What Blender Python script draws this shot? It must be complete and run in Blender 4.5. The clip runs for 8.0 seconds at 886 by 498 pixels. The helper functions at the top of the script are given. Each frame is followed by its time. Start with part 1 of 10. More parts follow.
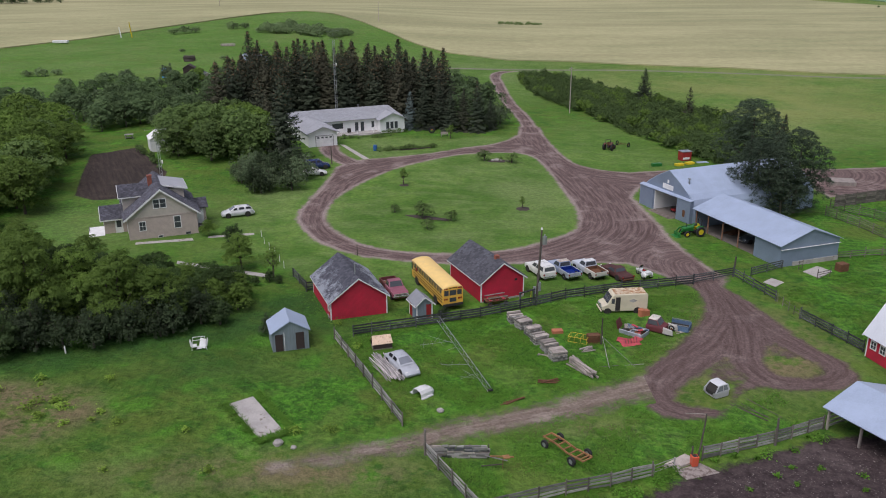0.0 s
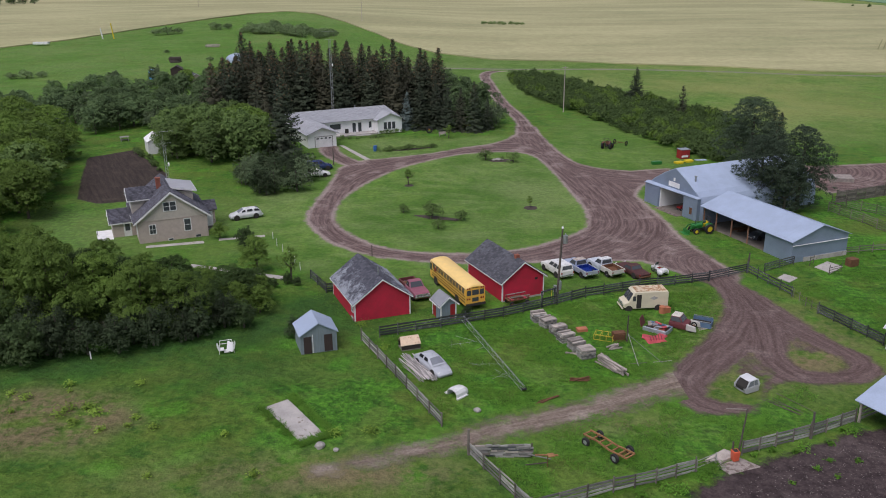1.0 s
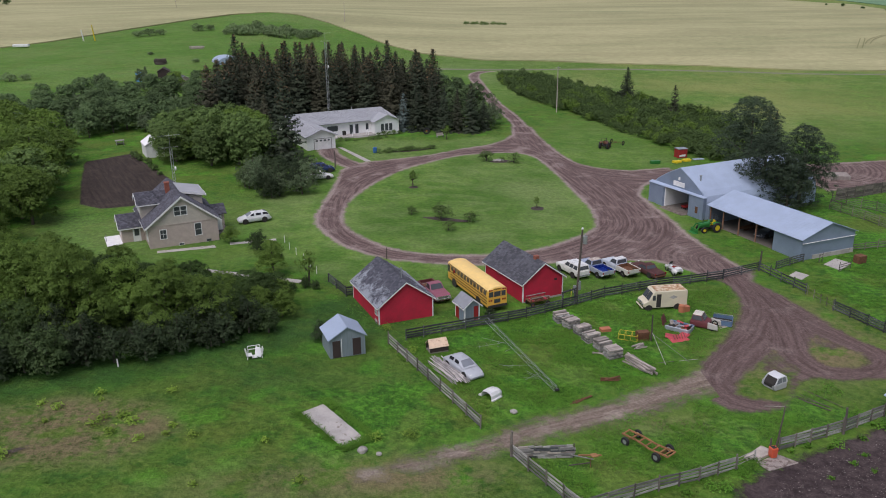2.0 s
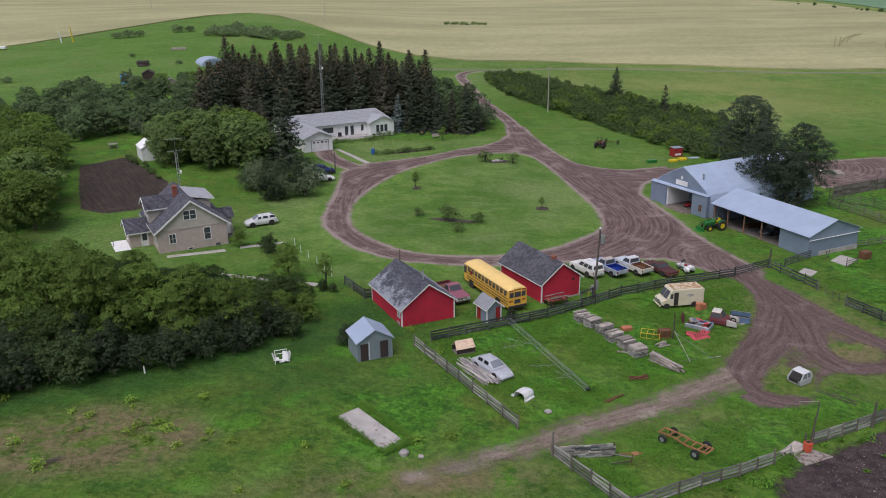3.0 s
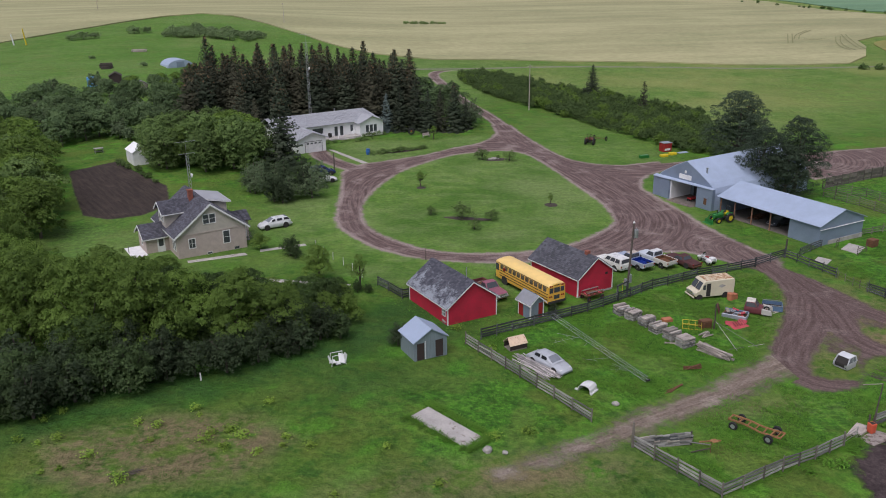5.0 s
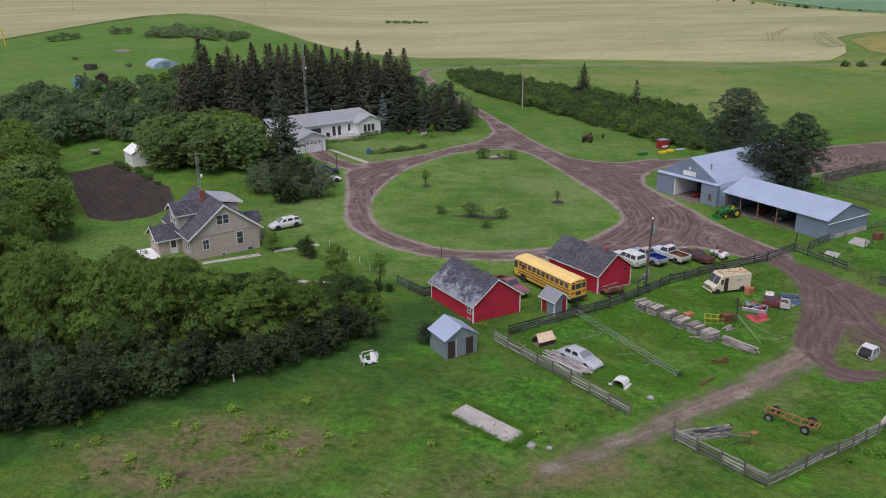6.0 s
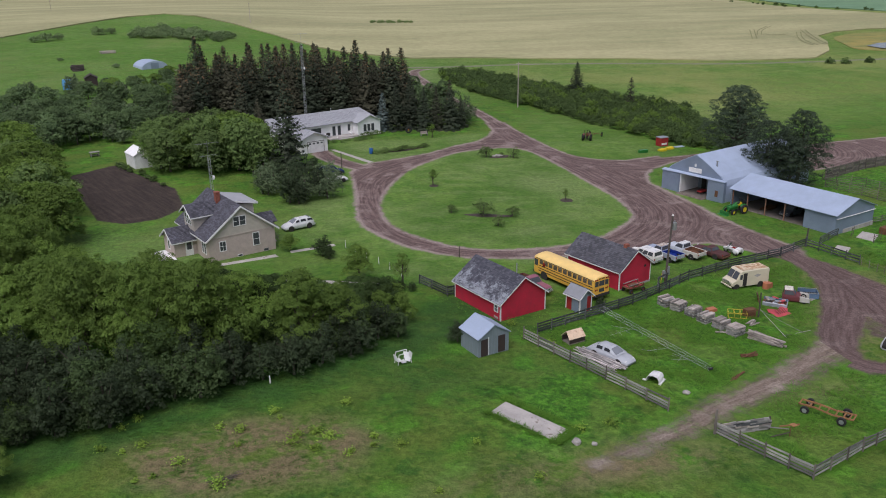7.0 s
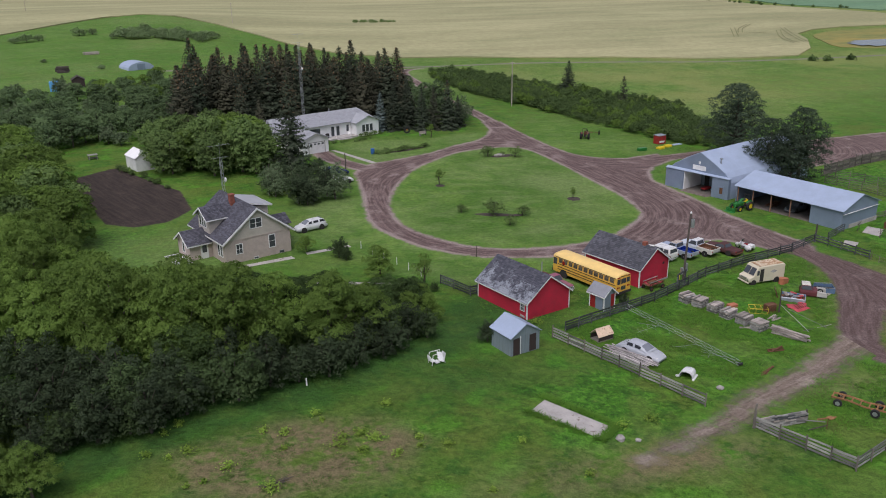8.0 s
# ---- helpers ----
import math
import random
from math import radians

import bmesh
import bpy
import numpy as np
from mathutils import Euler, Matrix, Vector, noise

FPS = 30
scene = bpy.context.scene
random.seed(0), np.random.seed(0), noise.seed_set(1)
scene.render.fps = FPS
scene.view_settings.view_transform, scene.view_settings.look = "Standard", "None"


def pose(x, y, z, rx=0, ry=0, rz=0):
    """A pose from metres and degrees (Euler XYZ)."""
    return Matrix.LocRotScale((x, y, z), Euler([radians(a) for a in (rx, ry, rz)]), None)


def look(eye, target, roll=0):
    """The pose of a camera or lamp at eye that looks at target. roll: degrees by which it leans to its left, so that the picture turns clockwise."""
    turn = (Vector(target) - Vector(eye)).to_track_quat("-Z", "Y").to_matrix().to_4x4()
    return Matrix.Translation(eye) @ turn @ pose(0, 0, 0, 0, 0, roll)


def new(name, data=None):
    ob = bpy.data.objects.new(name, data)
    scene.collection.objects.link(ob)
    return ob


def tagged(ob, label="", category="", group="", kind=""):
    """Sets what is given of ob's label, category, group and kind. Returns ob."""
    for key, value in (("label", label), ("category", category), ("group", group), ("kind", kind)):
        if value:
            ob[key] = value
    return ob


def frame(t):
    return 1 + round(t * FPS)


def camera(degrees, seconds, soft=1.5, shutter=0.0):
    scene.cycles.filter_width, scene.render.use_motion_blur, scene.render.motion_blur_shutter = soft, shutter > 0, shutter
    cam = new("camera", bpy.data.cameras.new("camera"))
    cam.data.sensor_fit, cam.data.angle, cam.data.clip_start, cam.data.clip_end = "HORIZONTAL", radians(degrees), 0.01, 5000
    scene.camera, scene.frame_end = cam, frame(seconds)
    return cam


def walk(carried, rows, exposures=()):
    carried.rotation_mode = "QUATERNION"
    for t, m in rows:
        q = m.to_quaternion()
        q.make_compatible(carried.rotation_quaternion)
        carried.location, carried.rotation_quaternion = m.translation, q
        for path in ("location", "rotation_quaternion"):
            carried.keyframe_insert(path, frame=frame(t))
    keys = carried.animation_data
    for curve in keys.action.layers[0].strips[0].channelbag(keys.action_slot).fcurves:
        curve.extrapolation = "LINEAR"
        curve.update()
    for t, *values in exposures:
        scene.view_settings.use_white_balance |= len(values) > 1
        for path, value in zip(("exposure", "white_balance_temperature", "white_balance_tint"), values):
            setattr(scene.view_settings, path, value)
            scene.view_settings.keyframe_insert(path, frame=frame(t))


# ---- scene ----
cam = camera(57.0, 8.0, soft=1.0)
PATH = [
    (0.0, -0.012, -0.001, 34.604, 0.090, -19.198, -0.320),
    (0.5, -2.482, 0.030, 34.559, -0.796, -19.209, -0.367),
    (1.0, -4.946, 0.062, 34.660, -1.657, -19.221, -0.412),
    (1.5, -7.418, 0.117, 34.826, -2.534, -19.233, -0.451),
    (3.0, -14.938, 0.538, 35.250, -5.404, -19.270, -0.532),
    (3.5, -17.477, 0.772, 35.298, -6.426, -19.282, -0.551),
    (4.0, -20.025, 1.049, 35.301, -7.452, -19.296, -0.571),
    (5.5, -27.672, 2.079, 35.191, -10.377, -19.354, -0.658),
    (6.0, -30.213, 2.477, 35.180, -11.261, -19.382, -0.702),
    (6.5, -32.753, 2.904, 35.209, -12.105, -19.416, -0.753),
    (7.0, -35.302, 3.367, 35.285, -12.934, -19.455, -0.806),
    (7.5, -37.876, 3.883, 35.404, -13.793, -19.499, -0.858),
    (8.0, -40.497, 4.474, 35.548, -14.750, -19.549, -0.898),
]


def drone(x, y, z, yaw, pitch, roll):
    a, b = radians(yaw), radians(pitch)
    ahead = Vector((-math.sin(a) * math.cos(b), math.cos(a) * math.cos(b), math.sin(b)))
    eye = Vector((x, y, z))
    return look(eye, eye + 100 * ahead, roll)


walk(cam, [(t, drone(*row)) for t, *row in PATH], exposures=[(0.0, 0.46, 6350, 16), (8.0, 0.46, 6350, 16)])

# ---- light: a bright overcast sky with a very soft sun behind the cloud ----
SUN_EL, SUN_AZ = radians(62), radians(215)
world = bpy.data.worlds.new("overcast")
scene.world = world
world.use_nodes = True
wn, wl = world.node_tree.nodes, world.node_tree.links
wn.clear()
w_out, w_bg = wn.new("ShaderNodeOutputWorld"), wn.new("ShaderNodeBackground")
sky, grey = wn.new("ShaderNodeTexSky"), wn.new("ShaderNodeHueSaturation")
sky.sky_type, sky.sun_disc = "NISHITA", False
sky.sun_elevation, sky.sun_rotation = SUN_EL, SUN_AZ
sky.air_density, sky.dust_density = 1.0, 2.5
grey.inputs["Saturation"].default_value = 0.55
wl.new(sky.outputs["Color"], grey.inputs["Color"])
wl.new(grey.outputs["Color"], w_bg.inputs["Color"])
wl.new(w_bg.outputs["Background"], w_out.inputs["Surface"])
w_bg.inputs["Strength"].default_value = 0.074
sun = new("sun", bpy.data.lights.new("sun", "SUN"))
sun.data.energy, sun.data.angle, sun.data.color = 1.5, radians(50), (1.0, 0.97, 0.97)
sun.matrix_world = look((0, 0, 80), Vector((0, 0, 80)) - Vector((math.sin(SUN_AZ) * math.cos(SUN_EL), math.cos(SUN_AZ) * math.cos(SUN_EL), math.sin(SUN_EL))))

# ---- materials ----
def nodes_of(name):
    m = bpy.data.materials.new(name)
    m.use_nodes = True
    n, l = m.node_tree.nodes, m.node_tree.links
    return m, n, l, n["Principled BSDF"]


def noise_node(n, l, scale, detail=4.0, rough=0.6, stretch=None, vec=None):
    tex = n.new("ShaderNodeTexNoise")
    tex.inputs["Scale"].default_value, tex.inputs["Detail"].default_value, tex.inputs["Roughness"].default_value = scale, detail, rough
    if vec is None:
        vec = n.new("ShaderNodeNewGeometry").outputs["Position"]
    if stretch:
        mp = n.new("ShaderNodeMapping")
        mp.inputs["Scale"].default_value = stretch
        l.new(vec, mp.inputs["Vector"])
        vec = mp.outputs["Vector"]
    l.new(vec, tex.inputs["Vector"])
    return tex.outputs["Fac"]


def ramp(n, l, fac, lo, hi, a=0.0, b=1.0):
    r = n.new("ShaderNodeMapRange")
    r.interpolation_type = "SMOOTHSTEP"
    for key, v in (("From Min", lo), ("From Max", hi), ("To Min", a), ("To Max", b)):
        r.inputs[key].default_value = v
    l.new(fac, r.inputs["Value"])
    return r.outputs["Result"]


def mix(n, l, fac, a, b, blend="MIX"):
    m = n.new("ShaderNodeMix")
    m.data_type, m.blend_type = "RGBA", blend
    for key, v in ((0, fac), (6, a), (7, b)):
        if isinstance(v, (int, float)):
            m.inputs[key].default_value = v
        elif isinstance(v, tuple):
            m.inputs[key].default_value = (*v[:3], 1)
        else:
            l.new(v, m.inputs[key])
    return m.outputs[2]


def calc(n, l, op, a, b=0.0):
    m = n.new("ShaderNodeMath")
    m.operation = op
    for i, v in enumerate((a, b)):
        if isinstance(v, (int, float)):
            m.inputs[i].default_value = v
        else:
            l.new(v, m.inputs[i])
    return m.outputs[0]


def scaled(c, k):
    return tuple(min(1.0, x * k) for x in c)


def surface(name, col, rough=0.7, metal=0.0, var=0.25, scale=1.2, bump=0.15, worn=None, worn_amount=0.45, fine=14.0, stretch=None, rand=0.0, island=0.0, spec=0.5, lines=None):
    """Paint, wood, metal or stone with grain, broad variation and worn patches. lines: (axis stretch, scale) for ribs or laps."""
    m, n, l, p = nodes_of(name)
    broad = noise_node(n, l, scale, 3.0, 0.6, stretch)
    grain = noise_node(n, l, scale * fine, 3.0, 0.7, stretch)
    both = calc(n, l, "ADD", calc(n, l, "MULTIPLY", broad, 0.6), calc(n, l, "MULTIPLY", grain, 0.4))
    c = mix(n, l, ramp(n, l, both, 0.3, 0.7), scaled(col, 1 - var), scaled(col, 1 + var))
    if worn:
        patch = noise_node(n, l, scale * 2.3, 5.0, 0.72, stretch)
        c = mix(n, l, ramp(n, l, patch, 1 - worn_amount, 1.08 - worn_amount), c, worn)
    if rand or island:
        src = n.new("ShaderNodeObjectInfo").outputs["Random"] if rand else n.new("ShaderNodeNewGeometry").outputs["Random Per Island"]
        k = rand or island
        f = ramp(n, l, src, 0, 1, 1 - k, 1 + k)
        cc = n.new("ShaderNodeCombineColor")
        for i in range(3):
            l.new(f, cc.inputs[i])
        c = mix(n, l, 1.0, c, cc.outputs[0], "MULTIPLY")
    l.new(c, p.inputs["Base Color"])
    p.inputs["Metallic"].default_value = metal
    p.inputs["Specular IOR Level"].default_value = spec
    l.new(ramp(n, l, both, 0.3, 0.7, max(0.05, rough - 0.12), min(1.0, rough + 0.1)), p.inputs["Roughness"])
    height = grain
    if lines:
        wave = n.new("ShaderNodeTexWave")
        wave.wave_type, wave.bands_direction, wave.wave_profile = "BANDS", lines[0], "SIN"
        wave.inputs["Scale"].default_value = lines[1]
        co = n.new("ShaderNodeTexCoord")
        l.new(co.outputs["Object"], wave.inputs["Vector"])
        height = calc(n, l, "ADD", calc(n, l, "MULTIPLY", grain, 0.2), wave.outputs["Fac"])
    if bump:
        b = n.new("ShaderNodeBump")
        b.inputs["Strength"].default_value, b.inputs["Distance"].default_value = bump, 0.02 if not lines else 0.03
        l.new(height, b.inputs["Height"])
        l.new(b.outputs["Normal"], p.inputs["Normal"])
    return m


def lichened_shingle(name, level):
    """Dark wooden shingles, silvered by lichen in patches that thicken below a level."""
    m, n, l, p = nodes_of(name)
    co = n.new("ShaderNodeTexCoord")
    xyz = n.new("ShaderNodeSeparateXYZ")
    l.new(co.outputs["Object"], xyz.inputs[0])
    grain = noise_node(n, l, 13.0, 4.0, 0.7)
    one = n.new("ShaderNodeNewGeometry").outputs["Random Per Island"]
    c = mix(n, l, calc(n, l, "ADD", calc(n, l, "MULTIPLY", one, 0.6), calc(n, l, "MULTIPLY", grain, 0.4)), (0.045, 0.046, 0.06), (0.125, 0.128, 0.155))
    spread = calc(n, l, "MULTIPLY", calc(n, l, "SUBTRACT", level, xyz.outputs[2]), 0.1)
    patch = calc(n, l, "ADD", calc(n, l, "ADD", calc(n, l, "MULTIPLY", noise_node(n, l, 0.7, 3.0, 0.6), 0.55), calc(n, l, "MULTIPLY", noise_node(n, l, 6.0, 4.0, 0.7), 0.45)), spread)
    patch = calc(n, l, "ADD", patch, calc(n, l, "MULTIPLY", one, 0.08))
    c = mix(n, l, ramp(n, l, patch, 0.51, 0.66, 0.0, 0.9), c, (0.3, 0.325, 0.365))
    finish(n, l, p, c, grain, 0.85, 0.4, 0.02)
    return m


def grass_nodes(n, l):
    """Colour of the grass by place: mown lawn, rough grass, dry patches, from the attributes mown, lush and dry."""
    am, ad, al = n.new("ShaderNodeAttribute"), n.new("ShaderNodeAttribute"), n.new("ShaderNodeAttribute")
    am.attribute_name, ad.attribute_name, al.attribute_name = "mown", "dry", "lush"
    big = noise_node(n, l, 0.06, 4.0, 0.6)
    mid = noise_node(n, l, 0.35, 4.0, 0.65)
    tuft = noise_node(n, l, 1.6, 4.0, 0.7)
    fine = noise_node(n, l, 9.0, 3.0, 0.7)
    rough = mix(n, l, ramp(n, l, mid, 0.32, 0.68), GRASS_THIN, GRASS_GREEN)
    thick = calc(n, l, "ADD", calc(n, l, "MULTIPLY", calc(n, l, "SUBTRACT", al.outputs["Fac"], 0.5), 0.32), calc(n, l, "ADD", calc(n, l, "MULTIPLY", big, 0.45), calc(n, l, "MULTIPLY", mid, 0.55)))
    thick = ramp(n, l, thick, 0.42, 0.6)
    rich = mix(n, l, ramp(n, l, tuft, 0.26, 0.74), GRASS_DARK, GRASS_LUSH)
    rough = mix(n, l, thick, rough, rich)
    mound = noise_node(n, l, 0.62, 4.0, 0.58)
    # hollows between the mounds get their shade as a darker colour
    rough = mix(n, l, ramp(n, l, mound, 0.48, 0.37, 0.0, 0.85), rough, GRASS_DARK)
    patch = noise_node(n, l, 0.11, 4.0, 0.6)
    rough = mix(n, l, ramp(n, l, patch, 0.48, 0.66, 0.0, 0.75), rough, GRASS_OLIVE)
    rough = mix(n, l, calc(n, l, "MULTIPLY", ramp(n, l, tuft, 0.52, 0.72), 0.5), rough, GRASS_OLIVE)
    rough = mix(n, l, ramp(n, l, noise_node(n, l, 0.17, 5.0, 0.62), 0.5, 0.62, 0.0, 0.7), rough, GRASS_FADED)
    rough = mix(n, l, ramp(n, l, noise_node(n, l, 0.24, 3.0, 0.5), 0.54, 0.68, 0.0, 0.6), rough, GRASS_LUSH)
    lawn = mix(n, l, ramp(n, l, mid, 0.38, 0.6), LAWN_A, LAWN_B)
    lawn = mix(n, l, ramp(n, l, big, 0.42, 0.6, 0.0, 0.85), lawn, LAWN_DEEP)
    wide = noise_node(n, l, 0.022, 5.0, 0.65)
    lawn = mix(n, l, ramp(n, l, wide, 0.45, 0.64, 0.0, 0.75), lawn, LAWN_PALE)
    stripe = noise_node(n, l, 0.3, 4.0, 0.65, (0.6, 1.2, 1.0))
    lawn = mix(n, l, ramp(n, l, stripe, 0.45, 0.7, 0.0, 0.6), lawn, LAWN_PALE)
    ah = n.new("ShaderNodeAttribute")
    ah.attribute_name = "hay"
    lawn = mix(n, l, calc(n, l, "MULTIPLY", ah.outputs["Fac"], ramp(n, l, calc(n, l, "ADD", calc(n, l, "MULTIPLY", wide, 0.6), calc(n, l, "MULTIPLY", big, 0.4)), 0.38, 0.6)), lawn, LAWN_HAY)
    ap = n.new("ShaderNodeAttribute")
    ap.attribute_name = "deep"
    # dark growth at the grove foot, with the shade there mixed into its colour
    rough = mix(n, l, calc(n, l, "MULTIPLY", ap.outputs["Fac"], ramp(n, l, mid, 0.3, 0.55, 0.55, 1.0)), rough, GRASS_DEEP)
    c = mix(n, l, am.outputs["Fac"], rough, lawn)
    dry = calc(n, l, "MULTIPLY", ad.outputs["Fac"], ramp(n, l, calc(n, l, "ADD", mid, calc(n, l, "MULTIPLY", tuft, 0.5)), 0.58, 0.84))
    c = mix(n, l, dry, c, GRASS_DRY)
    k = ramp(n, l, calc(n, l, "ADD", calc(n, l, "MULTIPLY", fine, 0.5), calc(n, l, "MULTIPLY", tuft, 0.5)), 0.36, 0.64, 0.72, 1.28)
    cc = n.new("ShaderNodeCombineColor")
    for i in range(3):
        l.new(k, cc.inputs[i])
    c = mix(n, l, 1.0, c, cc.outputs[0], "MULTIPLY")
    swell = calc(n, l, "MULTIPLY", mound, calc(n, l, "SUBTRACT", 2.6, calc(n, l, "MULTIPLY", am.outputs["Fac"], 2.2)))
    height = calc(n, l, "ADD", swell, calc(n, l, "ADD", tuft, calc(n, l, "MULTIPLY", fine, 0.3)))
    return c, height, mid, fine


GRASS_DARK, GRASS_GREEN, GRASS_LUSH, GRASS_OLIVE, GRASS_THIN, GRASS_FADED = (0.036, 0.112, 0.013), (0.06, 0.16, 0.016), (0.086, 0.256, 0.02), (0.108, 0.152, 0.027), (0.083, 0.145, 0.022), (0.104, 0.177, 0.03)
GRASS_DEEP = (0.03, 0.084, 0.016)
LAWN_DEEP = (0.067, 0.148, 0.02)
LAWN_HAY = (0.22, 0.25, 0.075)
LAWN_A, LAWN_B, LAWN_PALE, GRASS_DRY = (0.079, 0.17, 0.025), (0.128, 0.218, 0.041), (0.165, 0.23, 0.076), (0.165, 0.138, 0.072)


def finish(n, l, p, c, height, rough, strength, dist):
    l.new(c, p.inputs["Base Color"])
    p.inputs["Roughness"].default_value, p.inputs["Specular IOR Level"].default_value = rough, 0.2
    b = n.new("ShaderNodeBump")
    b.inputs["Strength"].default_value, b.inputs["Distance"].default_value = strength, dist
    l.new(height, b.inputs["Height"])
    l.new(b.outputs["Normal"], p.inputs["Normal"])


def grass_material():
    m, n, l, p = nodes_of("grass")
    c, h, mid, fine = grass_nodes(n, l)
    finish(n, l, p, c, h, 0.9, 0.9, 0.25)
    return m


def soil_material(name, dark, light, pale, ragged=0.9, streak=1.0, soft=0.22, trodden=False):
    """Earth that wears out into the grass at its edge. Attributes: edge (metres to the border, minus inside), lat and along the way, firm (dry and gravelled, against damp)."""
    m, n, l, p = nodes_of(name)
    g, gh, mid, fine = grass_nodes(n, l)
    at = {}
    for key in ("edge", "lat", "along", "firm"):
        a = n.new("ShaderNodeAttribute")
        a.attribute_name = key
        at[key] = a.outputs["Fac"]
    cv = n.new("ShaderNodeCombineXYZ")
    l.new(calc(n, l, "MULTIPLY", at["lat"], 1.35), cv.inputs[0])
    l.new(calc(n, l, "MULTIPLY", at["along"], 0.11), cv.inputs[1])
    track = noise_node(n, l, 1.1, 6.0, 0.72) if trodden else noise_node(n, l, 1.5, 4.0, 0.65, None, cv.outputs[0])
    blot = noise_node(n, l, 0.22, 5.0, 0.65)
    grit = noise_node(n, l, 4.0, 5.0, 0.75)
    c = mix(n, l, ramp(n, l, track, 0.36, 0.64), dark, light)
    c = mix(n, l, calc(n, l, "MULTIPLY", ramp(n, l, blot, 0.5, 0.72), 0.75), c, pale)
    rim = calc(n, l, "MULTIPLY", ramp(n, l, at["edge"], -1.0, -0.35, 0.0, 0.85 * streak), ramp(n, l, blot, 0.3, 0.52))
    c = mix(n, l, calc(n, l, "MULTIPLY", rim, at["firm"]), c, pale)
    if not trodden and streak > 0.6:
        c = mix(n, l, calc(n, l, "MULTIPLY", calc(n, l, "SUBTRACT", 1.0, at["firm"]), 0.42), c, dark)
    k = ramp(n, l, grit, 0.3, 0.7, 0.7, 1.28)
    cc = n.new("ShaderNodeCombineColor")
    for i in range(3):
        l.new(k, cc.inputs[i])
    c = mix(n, l, 1.0, c, cc.outputs[0], "MULTIPLY")
    wob = calc(n, l, "MULTIPLY", calc(n, l, "SUBTRACT", calc(n, l, "ADD", calc(n, l, "MULTIPLY", noise_node(n, l, 0.8, 5.0, 0.7), 0.7), calc(n, l, "MULTIPLY", grit, 0.3)), 0.5), ragged * 3.2)
    mask = ramp(n, l, calc(n, l, "ADD", at["edge"], wob), -soft, soft)
    h = calc(n, l, "ADD", calc(n, l, "MULTIPLY", track, 1.2), calc(n, l, "MULTIPLY", grit, 0.5))
    hh = mix(n, l, mask, h, gh)
    finish(n, l, p, mix(n, l, mask, c, g), hh, 0.92, 0.8, 0.12)
    return m


def crop_material(name, a, b, pale, scale=1.0):
    m, n, l, p = nodes_of(name)
    big = noise_node(n, l, 0.012 * scale, 4.0, 0.6, (0.45, 1.6, 1.0))
    mid = noise_node(n, l, 0.05 * scale, 5.0, 0.6, (0.35, 1.1, 1.0))
    fine = noise_node(n, l, 0.5, 4.0, 0.7, (0.7, 1.0, 1.0))
    c = mix(n, l, ramp(n, l, big, 0.35, 0.65), a, b)
    c = mix(n, l, calc(n, l, "MULTIPLY", ramp(n, l, mid, 0.45, 0.72), 0.7), c, pale)
    k = ramp(n, l, fine, 0.3, 0.7, 0.88, 1.1)
    cc = n.new("ShaderNodeCombineColor")
    for i in range(3):
        l.new(k, cc.inputs[i])
    c = mix(n, l, 1.0, c, cc.outputs[0], "MULTIPLY")
    finish(n, l, p, c, calc(n, l, "ADD", mid, fine), 0.9, 0.2, 0.3)
    return m


def leaf_material(name, a, b, c3, trans=0.25, aged=None):
    """Leaves: each one its own tone, lit through a little."""
    m, n, l, p = nodes_of(name)
    r = n.new("ShaderNodeNewGeometry").outputs["Random Per Island"]
    o = n.new("ShaderNodeObjectInfo").outputs["Random"]
    clump = noise_node(n, l, 0.45, 3.0, 0.6)
    c = mix(n, l, r, a, b)
    c = mix(n, l, calc(n, l, "MULTIPLY", ramp(n, l, clump, 0.45, 0.72), 0.7), c, c3)
    if aged:
        c = mix(n, l, ramp(n, l, o, 0.4, 1.0, 0.0, 0.5), c, aged)
    k = ramp(n, l, calc(n, l, "FRACT", calc(n, l, "MULTIPLY", o, 7.3)), 0, 1, 0.78, 1.22)
    cc = n.new("ShaderNodeCombineColor")
    for i in range(3):
        l.new(k, cc.inputs[i])
    c = mix(n, l, 1.0, c, cc.outputs[0], "MULTIPLY")
    l.new(c, p.inputs["Base Color"])
    p.inputs["Roughness"].default_value, p.inputs["Specular IOR Level"].default_value = 0.65, 0.18
    t = n.new("ShaderNodeBsdfTranslucent")
    l.new(c, t.inputs["Color"])
    mx = n.new("ShaderNodeMixShader")
    mx.inputs[0].default_value = trans
    l.new(p.outputs[0], mx.inputs[1])
    l.new(t.outputs[0], mx.inputs[2])
    l.new(mx.outputs[0], n["Material Output"].inputs["Surface"])
    return m


def glass_material(name, tint):
    m, n, l, p = nodes_of(name)
    p.inputs["Base Color"].default_value = (*tint, 1)
    p.inputs["Roughness"].default_value, p.inputs["IOR"].default_value = 0.06, 1.45
    p.inputs["Transmission Weight"].default_value = 0.35
    return m


M_GRASS = grass_material()
M_ROAD = soil_material("dirt_road", (0.095, 0.063, 0.058), (0.194, 0.138, 0.128), (0.32, 0.255, 0.235), 0.75, 1.05, 0.4)
M_TRACK = soil_material("worn_track", (0.165, 0.125, 0.1), (0.25, 0.2, 0.166), (0.36, 0.305, 0.262), 1.7, 0.2, 0.9)
M_SOIL = soil_material("garden_soil", (0.035, 0.027, 0.024), (0.06, 0.046, 0.038), (0.08, 0.06, 0.05), 0.3, 0.2)
M_MUD = soil_material("feedlot_mud", (0.038, 0.027, 0.028), (0.078, 0.058, 0.058), (0.115, 0.09, 0.087), 1.1, 0.1, 0.4, True)
